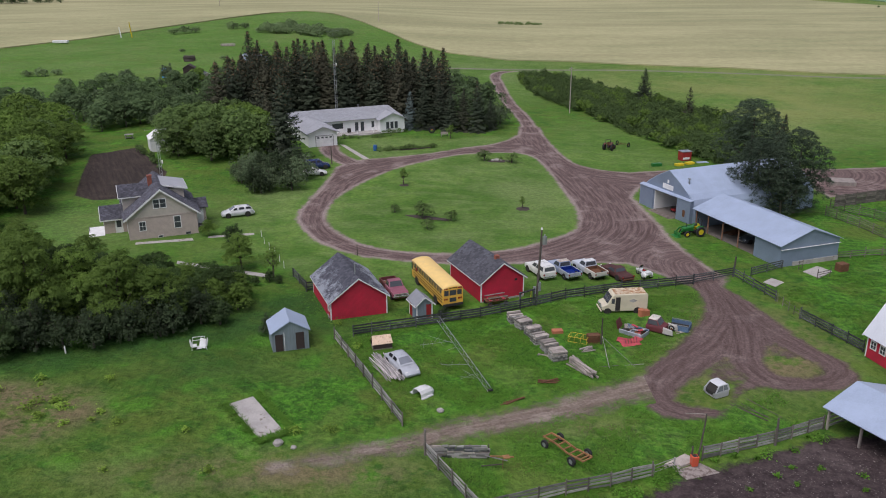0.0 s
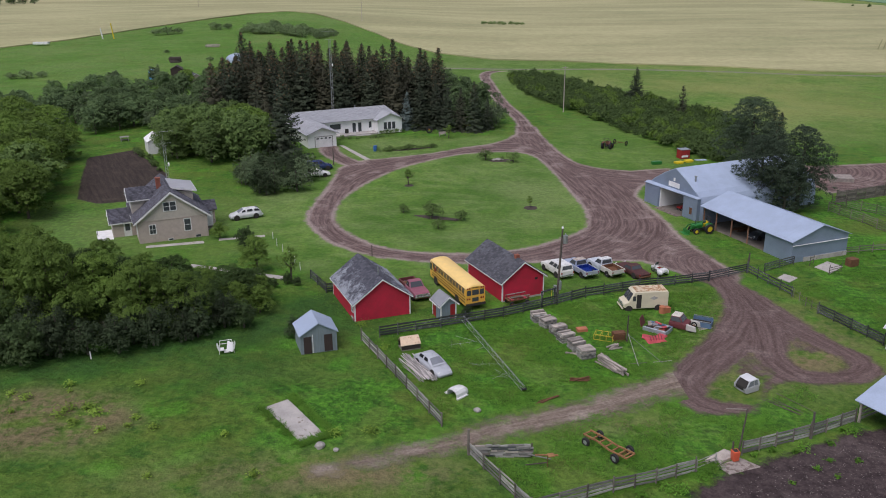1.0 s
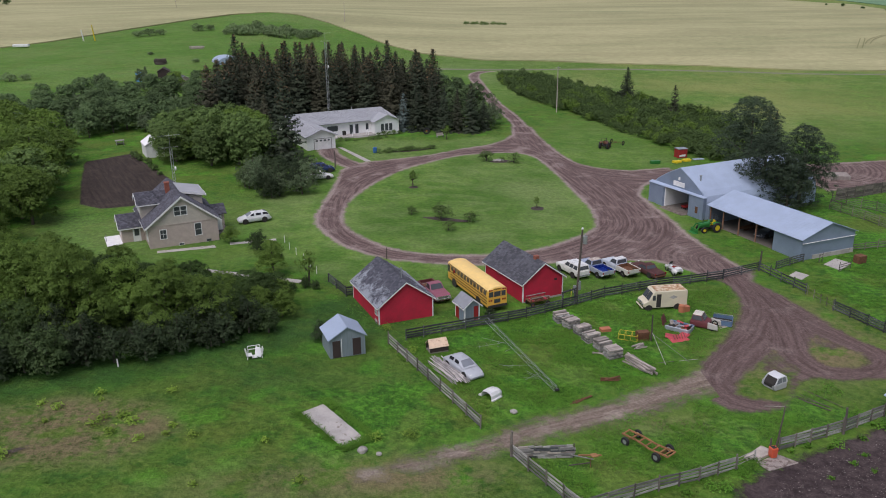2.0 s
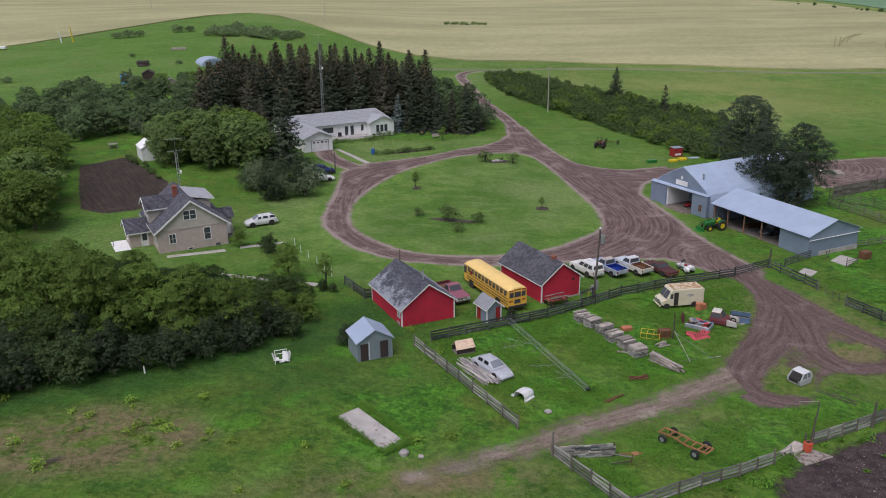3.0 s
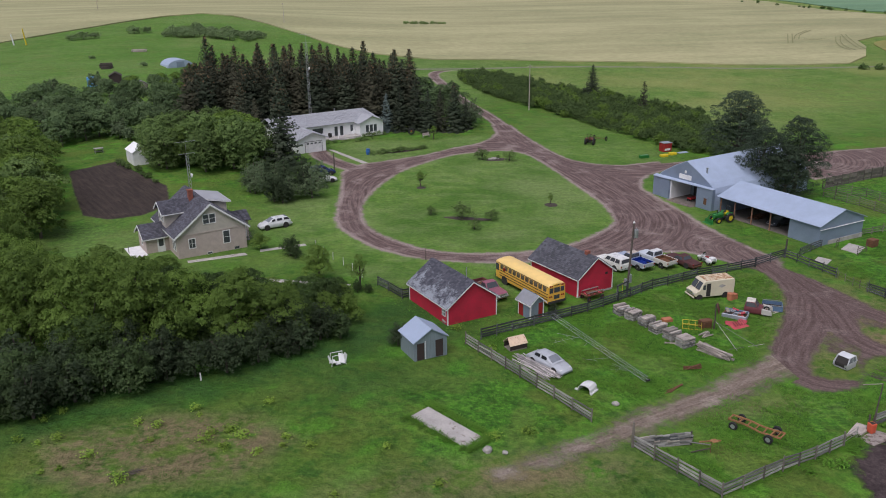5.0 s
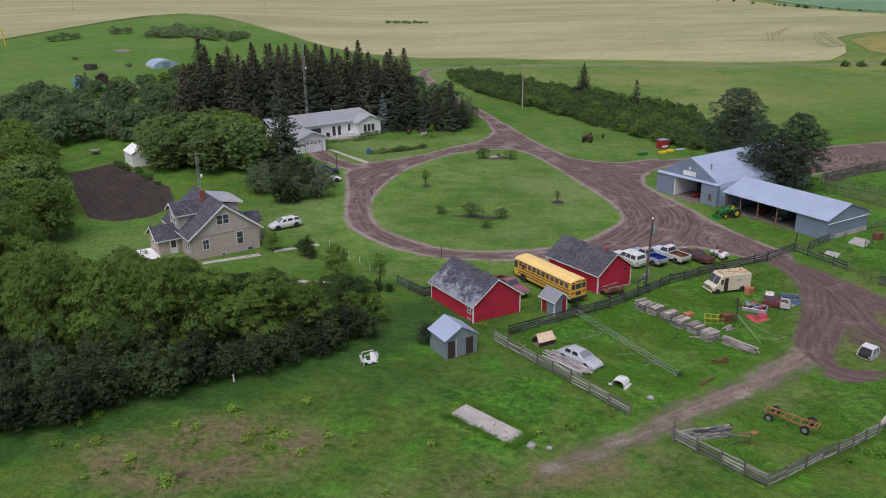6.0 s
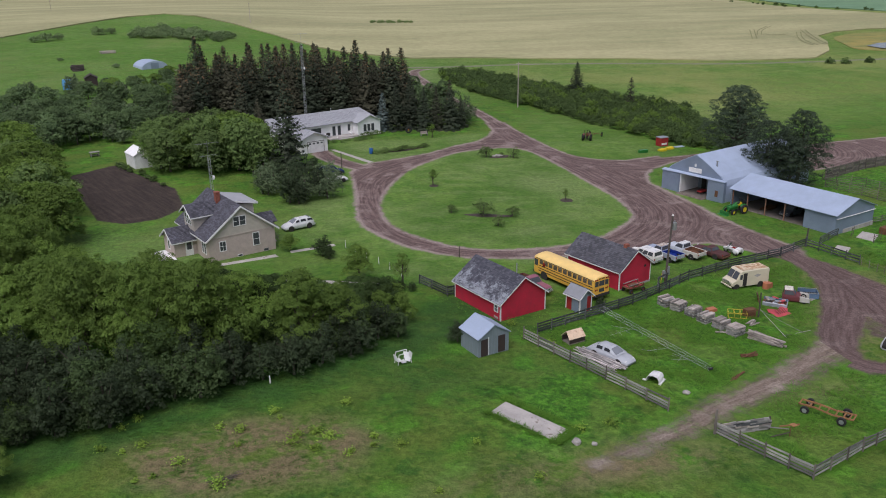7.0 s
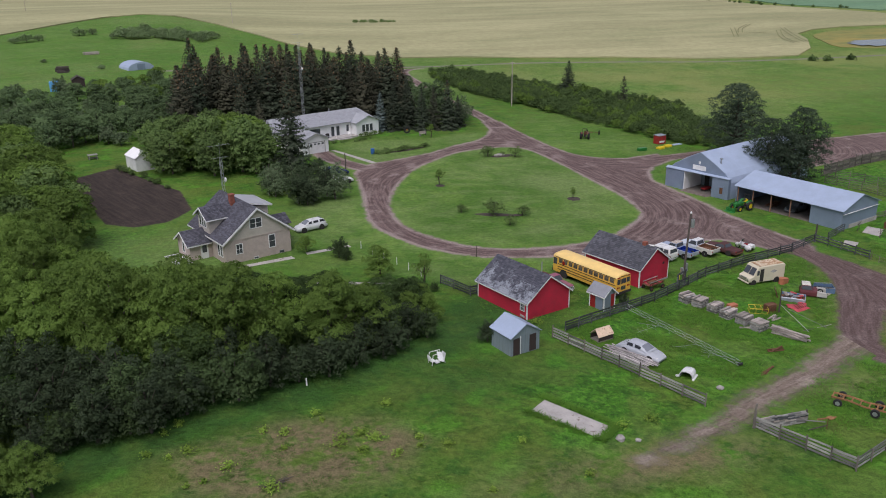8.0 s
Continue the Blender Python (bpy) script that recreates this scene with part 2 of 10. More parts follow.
M_GRAVEL = soil_material("gravel_road", (0.15, 0.145, 0.11), (0.2, 0.19, 0.15), (0.26, 0.245, 0.2), 1.4, 0.5, 0.7)
M_WHEAT = crop_material("ripening_wheat", (0.3, 0.292, 0.155), (0.41, 0.384, 0.212), (0.255, 0.272, 0.134))
M_CANOLA = crop_material("green_crop", (0.13, 0.23, 0.13), (0.17, 0.28, 0.16), (0.15, 0.27, 0.17))
M_SLOUGH = crop_material("slough_grass", (0.2, 0.21, 0.07), (0.3, 0.25, 0.08), (0.12, 0.18, 0.06), 4.0)
M_RED = surface("red_barn_paint", (0.47, 0.018, 0.046), 0.75, var=0.2, scale=0.8, bump=0.25, lines=("Z", 3.2))
M_REDTRIM = surface("red_paint", (0.3, 0.02, 0.02), 0.6)
M_WHITE = surface("white_paint", (0.78, 0.78, 0.78), 0.55, var=0.12, worn=(0.45, 0.43, 0.4), worn_amount=0.3)
M_SHINGLE = lichened_shingle("grey_wood_shingle", 3.1)
M_SHINGLE_B = surface("dark_wood_shingle", (0.084, 0.086, 0.103), 0.85, var=0.3, scale=0.35, island=0.3, bump=0.4)
M_ASPHALT = surface("asphalt_shingle_grey", (0.085, 0.085, 0.105), 0.9, var=0.3, scale=0.6, island=0.3, bump=0.4)
M_HOUSEROOF = surface("slate_grey_shingle", (0.36, 0.37, 0.4), 0.9, var=0.08, scale=0.7, island=0.05, bump=0.2)
M_TIN = surface("galvanised_roof", (0.35, 0.42, 0.55), 0.45, 0.0, var=0.1, scale=0.5, bump=0.1, worn=(0.4, 0.41, 0.43), worn_amount=0.3)
M_WHITEROOF = surface("white_metal_roof", (0.62, 0.65, 0.7), 0.5, 0.0, var=0.08, scale=0.5, bump=0.1)
M_TINWALL = surface("grey_steel_siding", (0.225, 0.28, 0.375), 0.5, 0.15, var=0.12, scale=0.5, bump=0.25, worn=(0.3, 0.32, 0.35), worn_amount=0.35)
M_SHEDWALL = surface("greygreen_board", (0.205, 0.25, 0.28), 0.75, var=0.18, scale=1.2, worn=(0.33, 0.35, 0.35), worn_amount=0.36, stretch=(6, 6, 0.6))
M_STUCCO = surface("beige_stucco", (0.5, 0.45, 0.4), 0.9, var=0.12, scale=1.5, bump=0.4)
M_STUCCO_LOW = surface("pinkish_stucco", (0.48, 0.4, 0.36), 0.9, var=0.12, scale=1.5, bump=0.4)
M_SIDING = surface("white_siding", (0.86, 0.86, 0.86), 0.6, var=0.05, scale=1.0, bump=0.3, lines=("Z", 4.0))
M_CONCRETE = surface("concrete", (0.4, 0.375, 0.355), 0.9, var=0.2, scale=0.8, worn=(0.2, 0.17, 0.14), worn_amount=0.42)
M_DIRTYSLAB = surface("mud_stained_concrete", (0.19, 0.155, 0.138), 0.9, var=0.3, scale=0.9, worn=(0.11, 0.085, 0.075), worn_amount=0.5)
M_WOOD = surface("weathered_board", (0.25, 0.242, 0.23), 0.9, var=0.3, scale=1.5, stretch=(1, 1, 3), rand=0.5, bump=0.4)
M_WOODPALE = surface("bleached_timber", (0.33, 0.29, 0.26), 0.9, var=0.3, scale=1.5, rand=0.35, bump=0.4)
M_BLACKFENCE = surface("dark_stained_board", (0.055, 0.06, 0.063), 0.85, var=0.35, scale=1.5, rand=0.45, bump=0.4, worn=(0.16, 0.16, 0.155), worn_amount=0.46)
M_POST = surface("dark_pole_wood", (0.085, 0.07, 0.06), 0.9, var=0.3, scale=1.5, rand=0.2, bump=0.4)
M_POSTGREY = surface("weathered_post_wood", (0.135, 0.118, 0.104), 0.9, var=0.3, scale=1.5, rand=0.35, bump=0.4)
M_BARK = surface("bark", (0.09, 0.075, 0.06), 0.95, var=0.35, scale=3.0, bump=0.5)
M_BRICK = surface("red_chimney_brick", (0.27, 0.09, 0.06), 0.9, var=0.3, scale=4.0)
M_DARK = surface("dark_interior", (0.03, 0.027, 0.025), 0.9)
M_DOORDARK = surface("dark_brown_door", (0.045, 0.03, 0.028), 0.8)
M_GLASS = glass_material("window_glass", (0.1, 0.11, 0.125))
# opaque tan pane, in place of the seats seen through it
M_BUSGLASS = surface("tan_bus_glass", (0.16, 0.135, 0.1), 0.15, var=0.35, scale=1.4, bump=0.0)
# pale grey base stands for the sky mirrored in the glass
M_SCREEN = surface("sky_tone_glass", (0.2, 0.215, 0.245), 0.12, var=0.1, scale=1.0, bump=0.0, spec=0.9)
M_TINTED = surface("tinted_car_glass", (0.022, 0.023, 0.027), 0.12, var=0.1, scale=1.0, bump=0.0)
M_RUBBER = surface("tyre_rubber", (0.018, 0.018, 0.019), 0.85, var=0.3, scale=5)
M_CHROME = surface("dull_chrome", (0.55, 0.55, 0.56), 0.3, 0.85, var=0.1)
M_RUST = surface("rusty_steel", (0.16, 0.075, 0.04), 0.85, 0.2, var=0.4, scale=4)
M_ALU = surface("galvanised_steel", (0.4, 0.42, 0.43), 0.5, 0.6, var=0.15)
LEAF_DARK = leaf_material("maple_leaves", (0.058, 0.102, 0.03), (0.08, 0.132, 0.036), (0.05, 0.088, 0.03), 0.4)
LEAF_BELT = leaf_material("shelterbelt_leaves", (0.098, 0.154, 0.064), (0.126, 0.19, 0.078), (0.086, 0.142, 0.066), 0.28)
LEAF_THICKET = leaf_material("thicket_leaves", (0.058, 0.096, 0.036), (0.08, 0.126, 0.043), (0.052, 0.086, 0.034), 0.4)
LEAF_LIGHT = leaf_material("poplar_leaves", (0.122, 0.2, 0.04), (0.164, 0.256, 0.05), (0.102, 0.172, 0.037), 0.4)
LEAF_SHRUB = leaf_material("caragana_leaves", (0.072, 0.12, 0.04), (0.102, 0.16, 0.05), (0.125, 0.19, 0.054), 0.28)
LEAF_GREY = leaf_material("willow_leaves", (0.045, 0.07, 0.034), (0.062, 0.092, 0.042), (0.046, 0.066, 0.036), 0.4)
LEAF_SILVER = leaf_material("silver_willow_leaves", (0.108, 0.158, 0.08), (0.15, 0.2, 0.102), (0.095, 0.145, 0.072), 0.28)
LEAF_GARDEN = leaf_material("garden_shrub_leaves", (0.094, 0.156, 0.048), (0.134, 0.206, 0.06), (0.155, 0.23, 0.064), 0.28)
# far pasture and field bushes: distance haze is put into these lighter leaf colours
LEAF_WISP = leaf_material("pasture_bush_leaves", (0.165, 0.24, 0.11), (0.21, 0.29, 0.132), (0.15, 0.22, 0.1), 0.35)
LEAF_FIELD = leaf_material("field_bush_leaves", (0.17, 0.25, 0.09), (0.23, 0.3, 0.115), (0.15, 0.23, 0.08), 0.3)
LEAF_POPLAR = leaf_material("dark_poplar_leaves", (0.054, 0.082, 0.05), (0.07, 0.1, 0.06), (0.05, 0.076, 0.047), 0.3)
LEAF_SPRUCE = leaf_material("spruce_needles", (0.04, 0.057, 0.035), (0.054, 0.072, 0.042), (0.05, 0.056, 0.036), 0.22, (0.086, 0.071, 0.046))
LEAF_BLUE = leaf_material("blue_spruce_needles", (0.09, 0.125, 0.115), (0.13, 0.165, 0.155), (0.07, 0.1, 0.09), 0.12)
LEAF_CONE = leaf_material("spruce_cones", (0.155, 0.1, 0.055), (0.2, 0.13, 0.072), (0.125, 0.084, 0.048), 0.25)
LEAF_GRASS = leaf_material("grass_blades", (0.09, 0.21, 0.024), (0.128, 0.265, 0.034), (0.1, 0.25, 0.028), 0.25)
LEAF_MEADOW = leaf_material("meadow_blades", (0.06, 0.142, 0.02), (0.098, 0.18, 0.03), (0.066, 0.17, 0.022), 0.25)
LEAF_WEED = leaf_material("weed_leaves", (0.19, 0.31, 0.045), (0.25, 0.37, 0.06), (0.15, 0.27, 0.04), 0.3)
M_LAMP = surface("lamp_lens", (0.7, 0.7, 0.68), 0.15, var=0.05)
M_TAIL = surface("tail_lens", (0.25, 0.01, 0.01), 0.25, var=0.05)

# ---- building blocks ----
def smooth(a, b, v):
    k = np.clip((v - a) / (b - a), 0, 1)
    return k * k * (3 - 2 * k)


def ground_height(x, y):
    x, y = np.asarray(x, float), np.asarray(y, float)
    xc = 45 * np.tanh(x / 45)
    z = -0.95 - 0.022 * xc - 0.018 * xc * (1 - smooth(45, 95, y)) + 0.55 * smooth(110, 170, y)
    z = z - 0.5 * smooth(10, 40, x) * smooth(100, 140, y) * (1 - smooth(170, 220, y))
    return z + 4.0 * smooth(200, 430, y) + 4.0 * np.exp(-((x + 110) ** 2 / 140**2 + (y - 520) ** 2 / 170**2)) + 2.2 * np.exp(-((x + 72) ** 2 / 45**2 + (y - 475) ** 2 / 60**2))


def gz(x, y):
    return float(ground_height(x, y))


def mesh_of(name, verts, faces, material=None, smooth_faces=False, normals=None):
    me = bpy.data.meshes.new(name)
    me.from_pydata([tuple(v) for v in verts], [], [tuple(f) for f in faces])
    if material:
        me.materials.append(material)
    if smooth_faces:
        me.shade_smooth()
    if normals is not None:
        me.shade_smooth()
        me.normals_split_custom_set_from_vertices(np.asarray(normals, float).tolist())
    return me


def thing(name, x, y, rz, label, category, group="", kind="", z=None):
    ob = new(name)
    ob.empty_display_size = 0.3
    ob.matrix_basis = pose(x, y, gz(x, y) if z is None else z, 0, 0, rz)
    return tagged(ob, label, category, group, kind)


def part(name, bm, material, parent, label="", sharp=True):
    me = bpy.data.meshes.new(name)
    bm.to_mesh(me)
    bm.free()
    for m in material if isinstance(material, (list, tuple)) else [material]:
        me.materials.append(m)
    if not sharp:
        me.shade_smooth()
    ob = new(name, me)
    ob.parent = parent
    return tagged(ob, label)


def mesh_part(name, me, parent, label="", m=None):
    ob = new(name, me)
    ob.parent = parent
    if m is not None:
        ob.matrix_basis = m
    return tagged(ob, label)


def box(bm, x0, x1, y0, y1, z0, z1):
    v = [bm.verts.new(c) for c in ((x0, y0, z0), (x1, y0, z0), (x1, y1, z0), (x0, y1, z0), (x0, y0, z1), (x1, y0, z1), (x1, y1, z1), (x0, y1, z1))]
    for f in ((3, 2, 1, 0), (4, 5, 6, 7), (0, 1, 5, 4), (1, 2, 6, 5), (2, 3, 7, 6), (3, 0, 4, 7)):
        bm.faces.new([v[i] for i in f])
    return v


def hull8(bm, a, b):
    """A solid between two quads a and b of four points each (a below, b above, both anticlockwise from above)."""
    v = [bm.verts.new(c) for c in (*a, *b)]
    for f in ((3, 2, 1, 0), (4, 5, 6, 7), (0, 1, 5, 4), (1, 2, 6, 5), (2, 3, 7, 6), (3, 0, 4, 7)):
        bm.faces.new([v[i] for i in f])
    return v


def prism(bm, outline, y0, y1):
    """An outline of (x, z), anticlockwise, drawn out along y."""
    a = [bm.verts.new((x, y0, z)) for x, z in outline]
    b = [bm.verts.new((x, y1, z)) for x, z in outline]
    bm.faces.new(a)
    bm.faces.new(b[::-1])
    for i in range(len(a)):
        j = (i + 1) % len(a)
        bm.faces.new((a[j], a[i], b[i], b[j]))


def tube(bm, p0, p1, r0, r1=None, seg=8, cap=True):
    p0, p1 = Vector(p0), Vector(p1)
    r1 = r0 if r1 is None else r1
    q = (p1 - p0).to_track_quat("Z", "Y")
    rings = []
    for p, r in ((p0, r0), (p1, r1)):
        rings.append([bm.verts.new(p + q @ Vector((r * math.cos(2 * math.pi * i / seg), r * math.sin(2 * math.pi * i / seg), 0))) for i in range(seg)])
    for i in range(seg):
        j = (i + 1) % seg
        bm.faces.new((rings[0][i], rings[0][j], rings[1][j], rings[1][i]))
    if cap:
        bm.faces.new(rings[0][::-1])
        bm.faces.new(rings[1])


def bevelled(bm, width=0.03, segments=1):
    bmesh.ops.recalc_face_normals(bm, faces=bm.faces)
    bmesh.ops.bevel(bm, geom=bm.edges[:] + bm.verts[:], offset=width, segments=segments, affect="EDGES", profile=0.5, clamp_overlap=True)
    return bm


def box_part(name, dims, material, parent, label="", bevel=0.0):
    bm = bmesh.new()
    box(bm, *dims)
    if bevel:
        bevelled(bm, bevel)
    return part(name, bm, material, parent, label)


_unit = {}


def unit_mesh(shape, material):
    """One board or pole, 1 m long along x, 1 x 1 across, shared by all alike pieces."""
    key = (shape, material.name)
    if key not in _unit:
        bm = bmesh.new()
        if shape == "board":
            box(bm, -0.5, 0.5, -0.5, 0.5, -0.5, 0.5)
        else:
            tube(bm, (-0.5, 0, 0), (0.5, 0, 0), 0.5, 0.46, 7)
        me = bpy.data.meshes.new(shape)
        bm.to_mesh(me)
        bm.free()
        me.materials.append(material)
        _unit[key] = me
    return _unit[key]


def bar(name, p0, p1, w, h, material, parent, shape="board", label=""):
    """A straight board or pole from p0 to p1 (in the parent's metres), w wide and h high."""
    p0, p1 = Vector(p0), Vector(p1)
    d = p1 - p0
    x = d.normalized()
    y = Vector((0, 0, 1)).cross(x)
    y = y.normalized() if y.length > 1e-3 else Vector((0, 1, 0))
    z = x.cross(y)
    m = Matrix((x, y, z)).transposed().to_4x4()
    ob = new(name, unit_mesh(shape, material))
    ob.parent = parent
    ob.matrix_basis = Matrix.Translation((p0 + p1) / 2) @ m @ Matrix.Diagonal((d.length, w, h, 1))
    return tagged(ob, label)


def spline(points, step=1.0, closed=False):
    """A smooth line through points (x, y), with a place about every step metres."""
    p = [np.array(q, float) for q in points]
    n = len(p)
    out = []
    for i in range(n if closed else n - 1):
        a, b = (p[(i - 1) % n], p[(i + 2) % n]) if closed else (p[max(i - 1, 0)], p[min(i + 2, n - 1)])
        s, e = p[i], p[(i + 1) % n]
        k = max(2, int(np.linalg.norm(e - s) / step))
        for u in np.arange(k) / k:
            out.append(0.5 * (2 * s + (e - a) * u + (2 * a - 5 * s + 4 * e - b) * u**2 + (3 * s - a - 3 * e + b) * u**3))
    if not closed:
        out.append(p[-1])
    return np.array(out)


def distance_to_line(x, y, line):
    """Distance, signed side distance and length along the line, for arrays of places."""
    a, b = line[:-1], line[1:]
    d = b - a
    ll = np.maximum((d**2).sum(1), 1e-9)
    start = np.concatenate([[0], np.cumsum(np.sqrt(ll))[:-1]])
    best, lat, along = np.full(x.shape, 1e9), np.zeros(x.shape), np.zeros(x.shape)
    for i in range(len(a)):
        u = np.clip(((x - a[i, 0]) * d[i, 0] + (y - a[i, 1]) * d[i, 1]) / ll[i], 0, 1)
        dx, dy = x - a[i, 0] - u * d[i, 0], y - a[i, 1] - u * d[i, 1]
        q = np.hypot(dx, dy)
        near = q < best
        side = np.sign(d[i, 0] * dy - d[i, 1] * dx)
        best, lat, along = np.where(near, q, best), np.where(near, q * side, lat), np.where(near, start[i] + u * np.sqrt(ll[i]), along)
    return best, lat, along


def inside(x, y, ring):
    r = np.zeros(x.shape, bool)
    j = len(ring) - 1
    for i in range(len(ring)):
        xi, yi, xj, yj = *ring[i], *ring[j]
        c = ((yi > y) != (yj > y)) & (x < (xj - xi) * (y - yi) / (yj - yi + 1e-12) + xi)
        r ^= c
        j = i
    return r


def region_distance(x, y, ring):
    d, lat, along = distance_to_line(x, y, np.vstack([ring, ring[:1]]))
    return np.where(inside(x, y, ring), -d, d)

# ---- the land ----
LOOP = spline([(-19.9, 118), (-18.2, 109.5), (-14.5, 104.0), (-8.5, 99.8), (-1.5, 98.4), (6, 98.8), (12.5, 102.0), (18.5, 107.2), (22.3, 114.5), (23.0, 125), (22.4, 136), (20.8, 147), (19.5, 156), (15, 163.2), (8, 161.6), (-2.2, 154.6), (-11, 148), (-17, 139.5), (-19.6, 129)], 1.0, True)
LOOP = np.vstack([LOOP, LOOP[:1]])
ISLAND = spline([(7.2, 158.3), (13, 159.2), (16.6, 157.4), (18.2, 151.9), (19.2, 142.8), (20.0, 130.1), (20.4, 123.6), (20.1, 117.5), (18.9, 111.9), (17.0, 109.2), (13.4, 105.8), (8.5, 102.3), (1.0, 100.3), (-6.4, 101.1), (-10.3, 103.0), (-13.7, 106.9), (-16.3, 111.4), (-17.4, 115.5), (-17.6, 119.8), (-16.8, 126.1), (-14.0, 134.7), (-8.8, 144.7), (-3.8, 150.5), (1.6, 155.5)], 1.5, True)
YARD = np.array([(-15.6, 151.5), (-9.3, 154.2), (-2.8, 157.6), (4.0, 163.1), (9.9, 166.8), (13.8, 171.8), (16.4, 178.0), (17.4, 187.0), (22.2, 187.0), (22.1, 176.0), (22.0, 165.2), (22.7, 157.2), (23.6, 150.9), (26.5, 147.2), (34.0, 146.4), (42.0, 148.4), (42.0, 142.4), (36.0, 138.5), (33.3, 135.1), (31.1, 129.6), (31.4, 123), (31.7, 115.4), (31.6, 107.2), (32.3, 101.3), (33.7, 95), (34.6, 92.9), (27.8, 91.4), (25.5, 94.8), (23.2, 97.2), (18.2, 97.4), (12.5, 97.2), (3.1, 95.9), (-3.3, 96.5), (-6.9, 97.3), (-10.6, 98.5), (-13.8, 100.6), (-17.3, 104.3), (-19.9, 109.2), (-21.6, 113.9), (-22, 118.2), (-21.5, 124.3), (-20.6, 130.9), (-19.9, 140.1), (-19.6, 146.0)])
ENTRY = spline([(30, 282.5), (24, 281), (18.6, 276), (16.7, 267), (16.9, 255), (17.0, 243), (17.4, 226), (18.1, 214), (19.2, 203), (19.7, 192), (19.6, 180)])
CROSSING = spline([(20.2, 176), (21.4, 160), (24.5, 149), (34, 144.3), (52, 146), (68, 148)])
LOWER = spline([(31.8, 97), (31.4, 90), (30.6, 83), (27.4, 76.6), (23.2, 71.6), (19.8, 67.5), (18.8, 64.5), (19.6, 61.9), (22, 60.8), (25, 60.7)])
LOWER_B = spline([(31.8, 92), (32.9, 84), (34.2, 79), (35.8, 75.6), (37.7, 71.5), (37.6, 68.8), (34.5, 66.6), (30.2, 66.5), (28.9, 70), (30.1, 74), (31.6, 80), (32, 86)])
LOWER_YARD = np.array([(27.8, 92), (29.6, 88.5), (29.4, 86), (28.8, 82.8), (27.4, 79.8), (25.5, 77), (23.5, 74.3), (21, 71.2), (19, 68.8), (18.1, 67.1), (17.4, 65), (17.2, 63), (17.6, 61.6), (18.5, 60.5), (20.5, 60.0), (23.6, 60.7), (24.2, 61.7), (25.1, 62.9), (27.2, 65.4), (29, 65.9), (30.8, 65.3), (33.5, 65.4), (35.4, 65.4), (37.8, 66.5), (38.9, 68.3), (38.8, 70.5), (37.3, 73.4), (36, 77.3), (35.1, 82.6), (34, 86.9), (33.0, 89.4), (34.6, 93)])
HUB_A = np.array([(27.6, 71.6), (27.5, 69.7), (28.2, 67.4), (26.6, 66.2), (25.1, 62.8), (24.2, 61.5), (22.6, 61.9), (20.9, 62.4), (20.2, 63.4), (20.8, 65), (22, 66.4), (24, 68.2), (26, 70.2)])
HUB_B = np.array([(32.3, 73.8), (33.6, 74.8), (34.2, 72.8), (35.8, 70.9), (36, 69.4), (35, 68.1), (32.9, 67.6), (31.3, 68), (30.7, 69.4), (31, 71.5)])
TRACK = spline([(-13, 51.6), (-9, 53.0), (-6.6, 53.9), (-3.7, 55.0), (1.1, 57.5), (5.7, 59.5), (9.9, 61.1), (13.7, 63.3), (16.7, 64.8), (19, 66)])
GARAGE_DRIVE = spline([(-23.4, 163.0), (-21.8, 156.5), (-18.5, 150.5), (-16, 147)])
RIGHT_YARD = np.array([(64, 130.5), (75, 133), (88, 135), (100, 142), (100, 152), (83, 150.6), (70, 149), (62, 147)])
FEEDLOT = np.array([(14.6, 49.4), (17, 51.2), (21.5, 53.4), (26.4, 55.6), (31, 57.6), (38, 58.5), (60, 62), (75, 45), (60, 25), (20, 30), (12, 42)])
GARDEN = np.array([(-67.8, 154), (-61, 160.5), (-56, 152), (-49, 141), (-47.0, 130), (-50, 124.8), (-54.7, 123.2), (-59, 126), (-63, 138)])
WHEAT = np.array([(-420, 250), (-176, 333), (-153, 363), (-131, 410), (-113, 446), (-96, 470), (-77, 480), (-60, 466), (-40, 428), (-22, 383), (-10, 345), (2, 323), (24, 307), (64.8, 300), (101, 287), (145, 272), (168, 271), (186, 287), (204, 312), (214, 332), (232, 345), (254, 350), (290, 352), (330, 372), (328, 445), (320, 510), (350, 640), (300, 900), (-600, 900), (-700, 400)])
HIGHWAY = spline([(-60, 290), (16, 283.5), (61, 284), (97, 277), (138, 265.5), (200, 262), (330, 262), (600, 268)], 4.0)


def mown_by_place(x, y):
    d, _, _ = distance_to_line(x, y, LOOP)
    lawn = np.where(inside(x, y, LOOP), 1.0, 1 - smooth(9, 14, d))
    lawn = np.maximum(lawn, np.exp(-(((x + 12) / 16) ** 2 + ((y - 164) / 9) ** 2) ** 2))
    lawn = np.maximum(lawn, 0.9 * np.exp(-(((x - 34) / 13) ** 2 + ((y - 166) / 30) ** 2) ** 2))
    lawn = np.maximum(lawn, smooth(150, 190, y) * smooth(60, 75, x) * (1 - 0.55 * smooth(95, 130, x + 0.2 * (y - 200))))
    lawn = np.maximum(lawn, smooth(205, 245, y) * (0.6 + 0.25 * smooth(-20, 15, x)))
    house = 0.7 * np.exp(-(((x + 40) / 24) ** 2 + ((y - 112) / 16) ** 2) ** 2)
    return np.clip(np.maximum(lawn, house), 0, 1)


